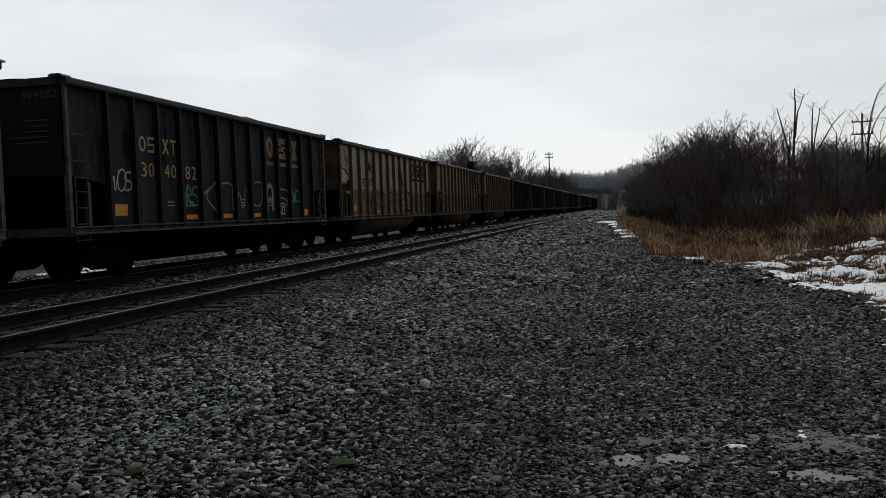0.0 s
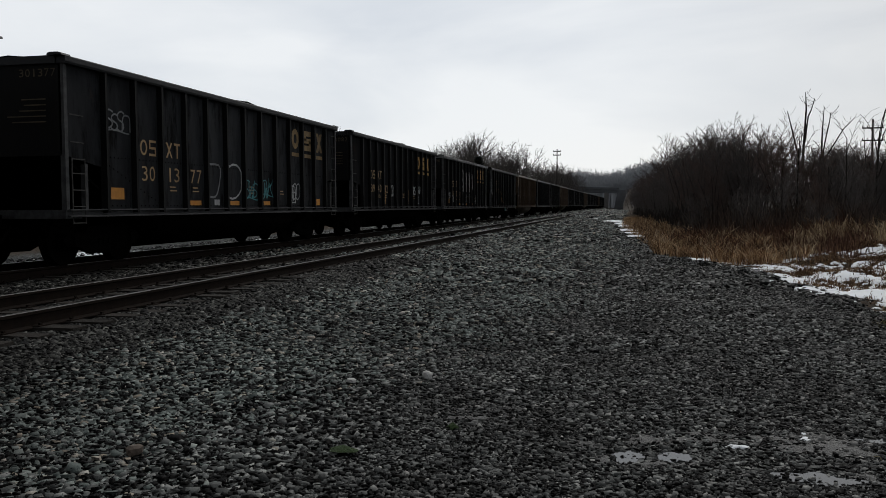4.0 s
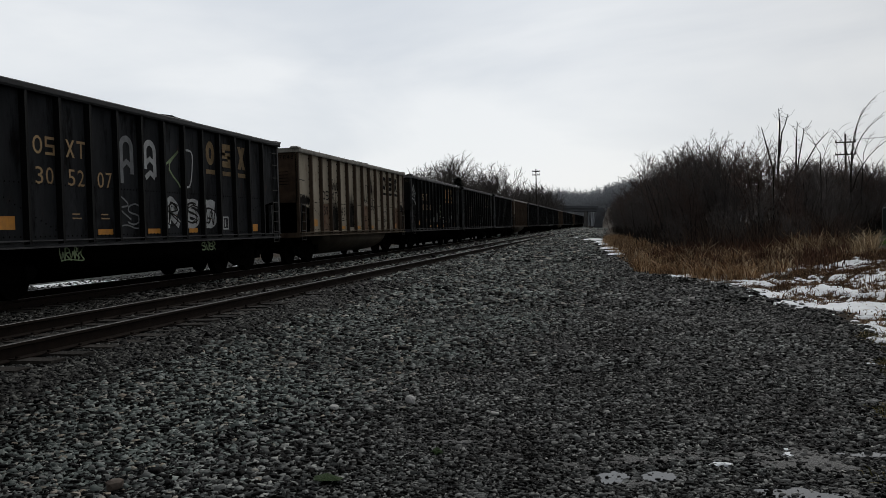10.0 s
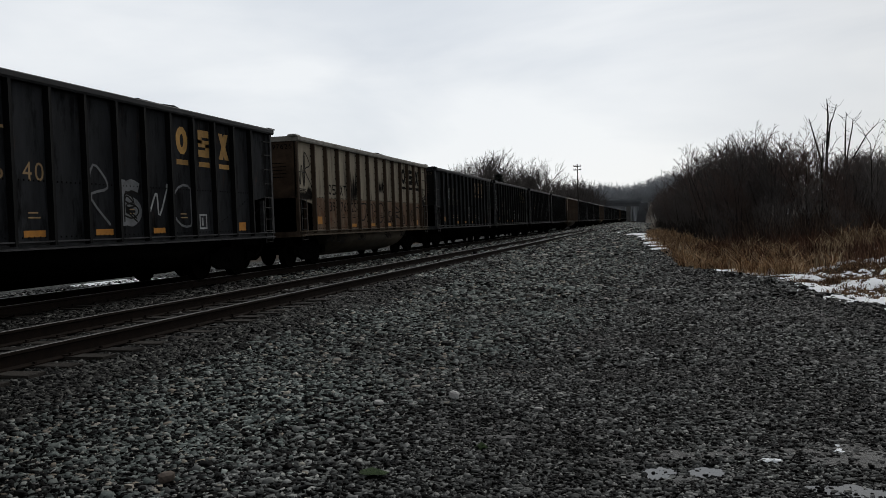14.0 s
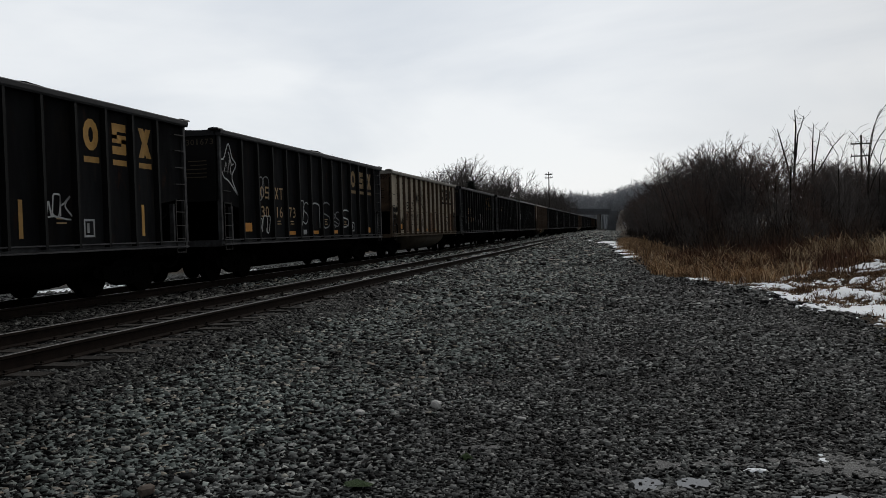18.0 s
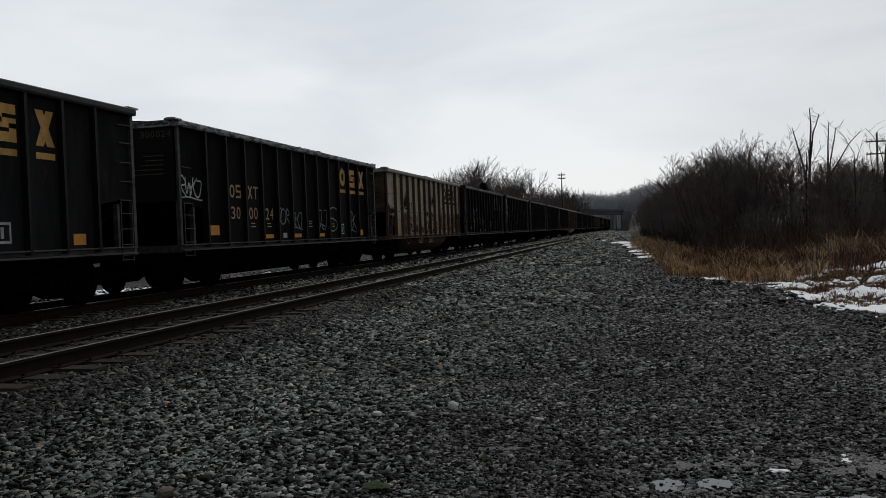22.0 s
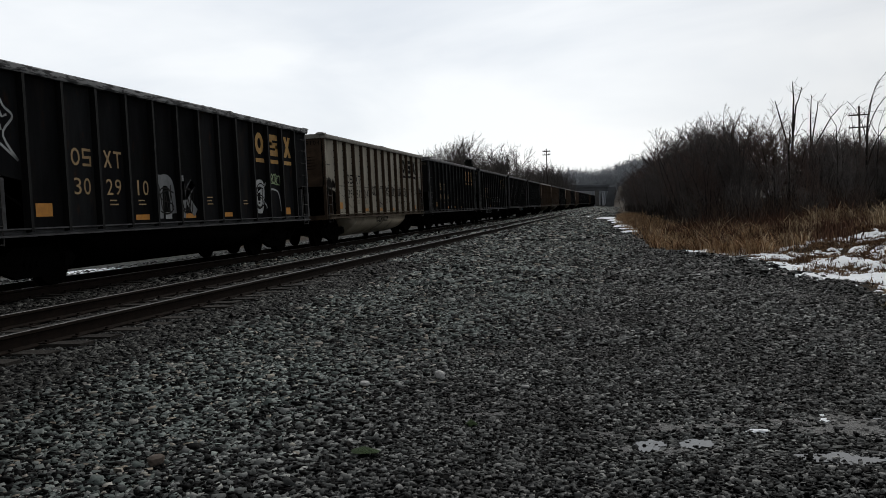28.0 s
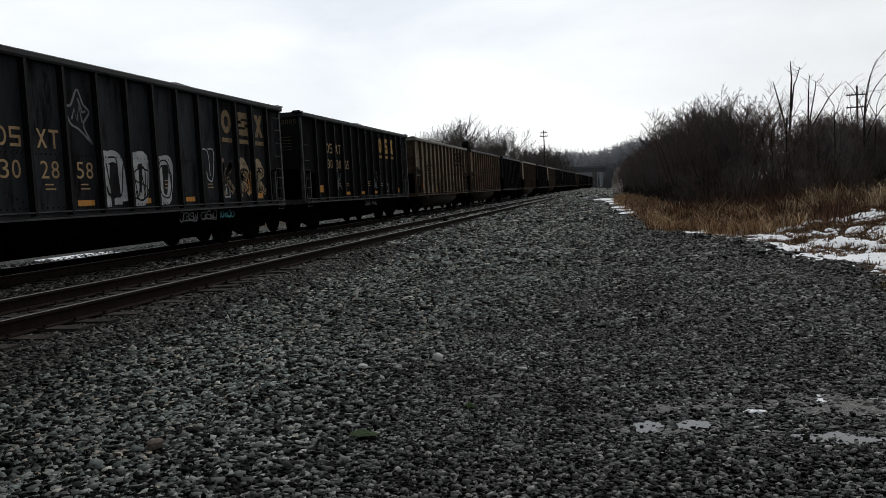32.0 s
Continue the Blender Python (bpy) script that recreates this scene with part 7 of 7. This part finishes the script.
# ---------------------------------------------------------------- fence, poles, bridge
def build_fence():
    """Chain-link fence with dark slats and three strands of barbed wire on leaning arms, then an open gate."""
    fence = tagged(new("chain_link_fence"), "dark slatted chain-link fence with barbed-wire arms on the lawn", "fence")
    a, b = Vector((12.72, 34.8, 0)), Vector((13.75, 46.1, 0))
    z0, z1 = 0.60, 0.33
    top0, top1 = 2.32, 2.02
    n = 6
    for i in range(n + 1):
        f = i / n
        p = a.lerp(b, f)
        base, top = z0 + (z1 - z0) * f, top0 + (top1 - top0) * f
        part("post", Shape().tube([(p.x, p.y, base - 0.3), (p.x, p.y, top + 0.03)], 0.038, 8), M["galv"] if i in (0, n) else M["fence_slat"], fence)
        part("wire_arm", Shape().tube([(p.x, p.y, top), (p.x + 0.05, p.y - 0.33, top + 0.26)], 0.014, 5), M["galv"], fence)
    part("top_rail", Shape().tube([(a.x, a.y, top0), (b.x, b.y, top1)], 0.03, 6), M["galv"], fence)
    for k in range(3):
        f = 0.4 + 0.3 * k
        part("barbed_wire", Shape().tube([(a.x + 0.05 * f, a.y - 0.33 * f, top0 + 0.26 * f), (b.x + 0.05 * f, b.y - 0.33 * f, top1 + 0.26 * f)], 0.006, 3), M["galv"], fence)
    strips = 90
    slat = None
    for i in range(strips):
        f = (i + 0.5) / strips
        p = a.lerp(b, f)
        base, top = z0 + (z1 - z0) * f + 0.05, top0 + (top1 - top0) * f - 0.04
        if slat is None:
            slat = Shape().box(-0.006, 0.006, -0.056, 0.056, 0, 1.62).mesh("slat")
        part("slat", slat, M["fence_slat"], fence, at=pose(p.x, p.y, base, 0, 0, math.degrees(-math.atan2(b.x - a.x, b.y - a.y))))

    gate = tagged(new("fence_gate"), "open galvanised pipe gate of the chain-link fence", "gate")
    g0 = Vector((12.62, 34.5, 0))
    d = Vector((0.985, -0.17, 0)) * 1.0
    part("gate_post", Shape().tube([(g0.x, g0.y, 0.3), (g0.x, g0.y, 2.84)], 0.04, 10), M["galv"], gate)
    part("gate_post", Shape().tube([(g0.x - 0.25, g0.y + 0.15, 0.3), (g0.x - 0.25, g0.y + 0.15, 2.45)], 0.055, 10), M["fence_slat"], gate, "dark timber gate post")
    for k in range(1, 4):
        q = g0 + d * 3.0 * k
        part("gate_post", Shape().tube([(q.x, q.y, 0.3), (q.x, q.y, 2.5)], 0.03, 8), M["galv"], gate)
    for z in (0.72, 1.62, 2.46):
        part("gate_rail", Shape().tube([(g0.x, g0.y, z), (g0.x + d.x * 9, g0.y + d.y * 9, z + 0.12)], 0.024, 6), M["galv"], gate)
    wires = Shape()
    for i in range(60):
        q = g0 + d * 0.15 * i
        wires.tube([(q.x, q.y, 0.72), (q.x + d.x * 1.2, q.y + d.y * 1.2, 2.46)], 0.0017, 3)
        wires.tube([(q.x + d.x * 1.2, q.y + d.y * 1.2, 0.72), (q.x, q.y, 2.46)], 0.0017, 3)
    tagged(part("chain_link_mesh", wires, M["galv"], gate), kind="stuff")


def build_pole(name, x, y, top, arms, arm_w, label, radius=0.16):
    pole = tagged(new(name), label, "utility pole", "utility poles")
    pole.location = (x, y, 0)
    part("pole_shaft", Shape().tube([(0, 0, -1), (0, 0, top)], radius, 8, radius * 0.7), M["pole"], pole)
    for z in arms:
        arm = part("crossarm", Shape().box(-arm_w / 2, arm_w / 2, -0.07, 0.07, z - 0.08, z + 0.08), M["pole"], pole)
        for dx in (-0.47, -0.25, 0.25, 0.47):
            part("insulator", Shape().tube([(dx * arm_w, 0, z + 0.08), (dx * arm_w, 0, z + 0.30)], 0.06, 6, 0.04), M["pole"], arm)
    return pole


def build_wires():
    line = tagged(new("power_line"), "sagging power-line wires between the utility poles", "power line")
    for k, dx in enumerate((-1.1, -0.6, 0.6, 1.1)):
        a, b = Vector((28.6 + dx, 110.4, 11.0)), Vector((62 + dx, 48, 11.5))
        pts = [a.lerp(b, f) - Vector((0, 0, 1.1 * 4 * f * (1 - f))) for f in np.linspace(0, 1, 9)]
        part("wire", Shape().tube([tuple(p) for p in pts], 0.009, 3), M["girder"], line)


def build_bridge():
    br = tagged(new("road_bridge"), "dark girder road bridge on concrete piers over the tracks", "bridge")
    y0, y1 = 268, 279
    part("girder", Shape().extrude_y([(-70, 7.6), (-3.9, 5.35), (-3.9, 6.35), (-70, 8.8)], y0, y1), M["girder"], br)
    part("deck", Shape().extrude_y([(-70, 8.8), (-3.6, 6.35), (-3.6, 6.62), (-70, 9.1)], y0 - 0.5, y1 + 0.5), M["girder"], br)
    part("parapet", Shape().extrude_y([(-70, 9.1), (-3.6, 6.62), (-3.6, 7.0), (-70, 9.8)], y0 - 0.45, y0 - 0.2), M["girder"], br)
    for x in (-7.6, -15.2, -17.0):
        part("pier", Shape().box(x - 0.55, x + 0.55, y0 + 0.5, y1 - 0.5, 0, 5.45 - (x + 4) * 0.034), M["concrete"], br)
    part("abutment", Shape().extrude_y([(-5.2, 0), (-1.2, 0), (-1.6, 6.3), (-3.9, 6.3)], y0 - 0.3, y1 + 0.3), M["girder"], br)
    part("abutment", Shape().extrude_y([(-40, 0), (-22, 0), (-25, 6.4), (-40, 6.4)], y0 - 0.3, y1 + 0.3), M["concrete"], br)
    r = np.random.RandomState(2)
    xs, ys = np.linspace(-2.2, 60, 40), np.linspace(235, 310, 30)
    gx, gy = np.meshgrid(xs, ys)
    z = 6.6 * smooth01(1.35 - np.abs(gy - 273.5) / 26) * smooth01((gx + 3.2) / 2.5) + r.uniform(-0.25, 0.25, gx.shape) - 0.3
    idx = np.arange(gx.size).reshape(gx.shape)
    f = np.stack([idx[:-1, :-1], idx[:-1, 1:], idx[1:, 1:], idx[1:, :-1]], -1).reshape(-1, 4)
    soil = material("brown_embankment", (0.07, 0.055, 0.04), (0.03, 0.025, 0.02), 0.5, 0.95, 0, 0.3, 3, 0.2, third=(0.55, 0.57, 0.6), third_scale=0.12, third_at=0.6)
    tagged(new("embankment", quick_mesh("embankment", np.stack([gx, gy, z], -1).reshape(-1, 3), f, soil, True)), "brown road embankment with snow beside the bridge", "embankment", kind="structure")


build_fence()
build_pole("utility_pole", 28.6, 110.4, 11.8, (10.75, 9.25), 2.4, "wooden utility pole with two crossarms above the thicket")
build_pole("utility_pole", -14.45, 169.4, 12.9, (12.4, 11.7), 1.5, "slim wooden utility pole beyond the tracks", 0.14)
build_wires()
build_bridge()
build_thicket()
build_trees()
build_pine()
build_far_woods()
build_bank_plants()
build_snow()
build_puddles()
build_mud()
build_stones()

motions()
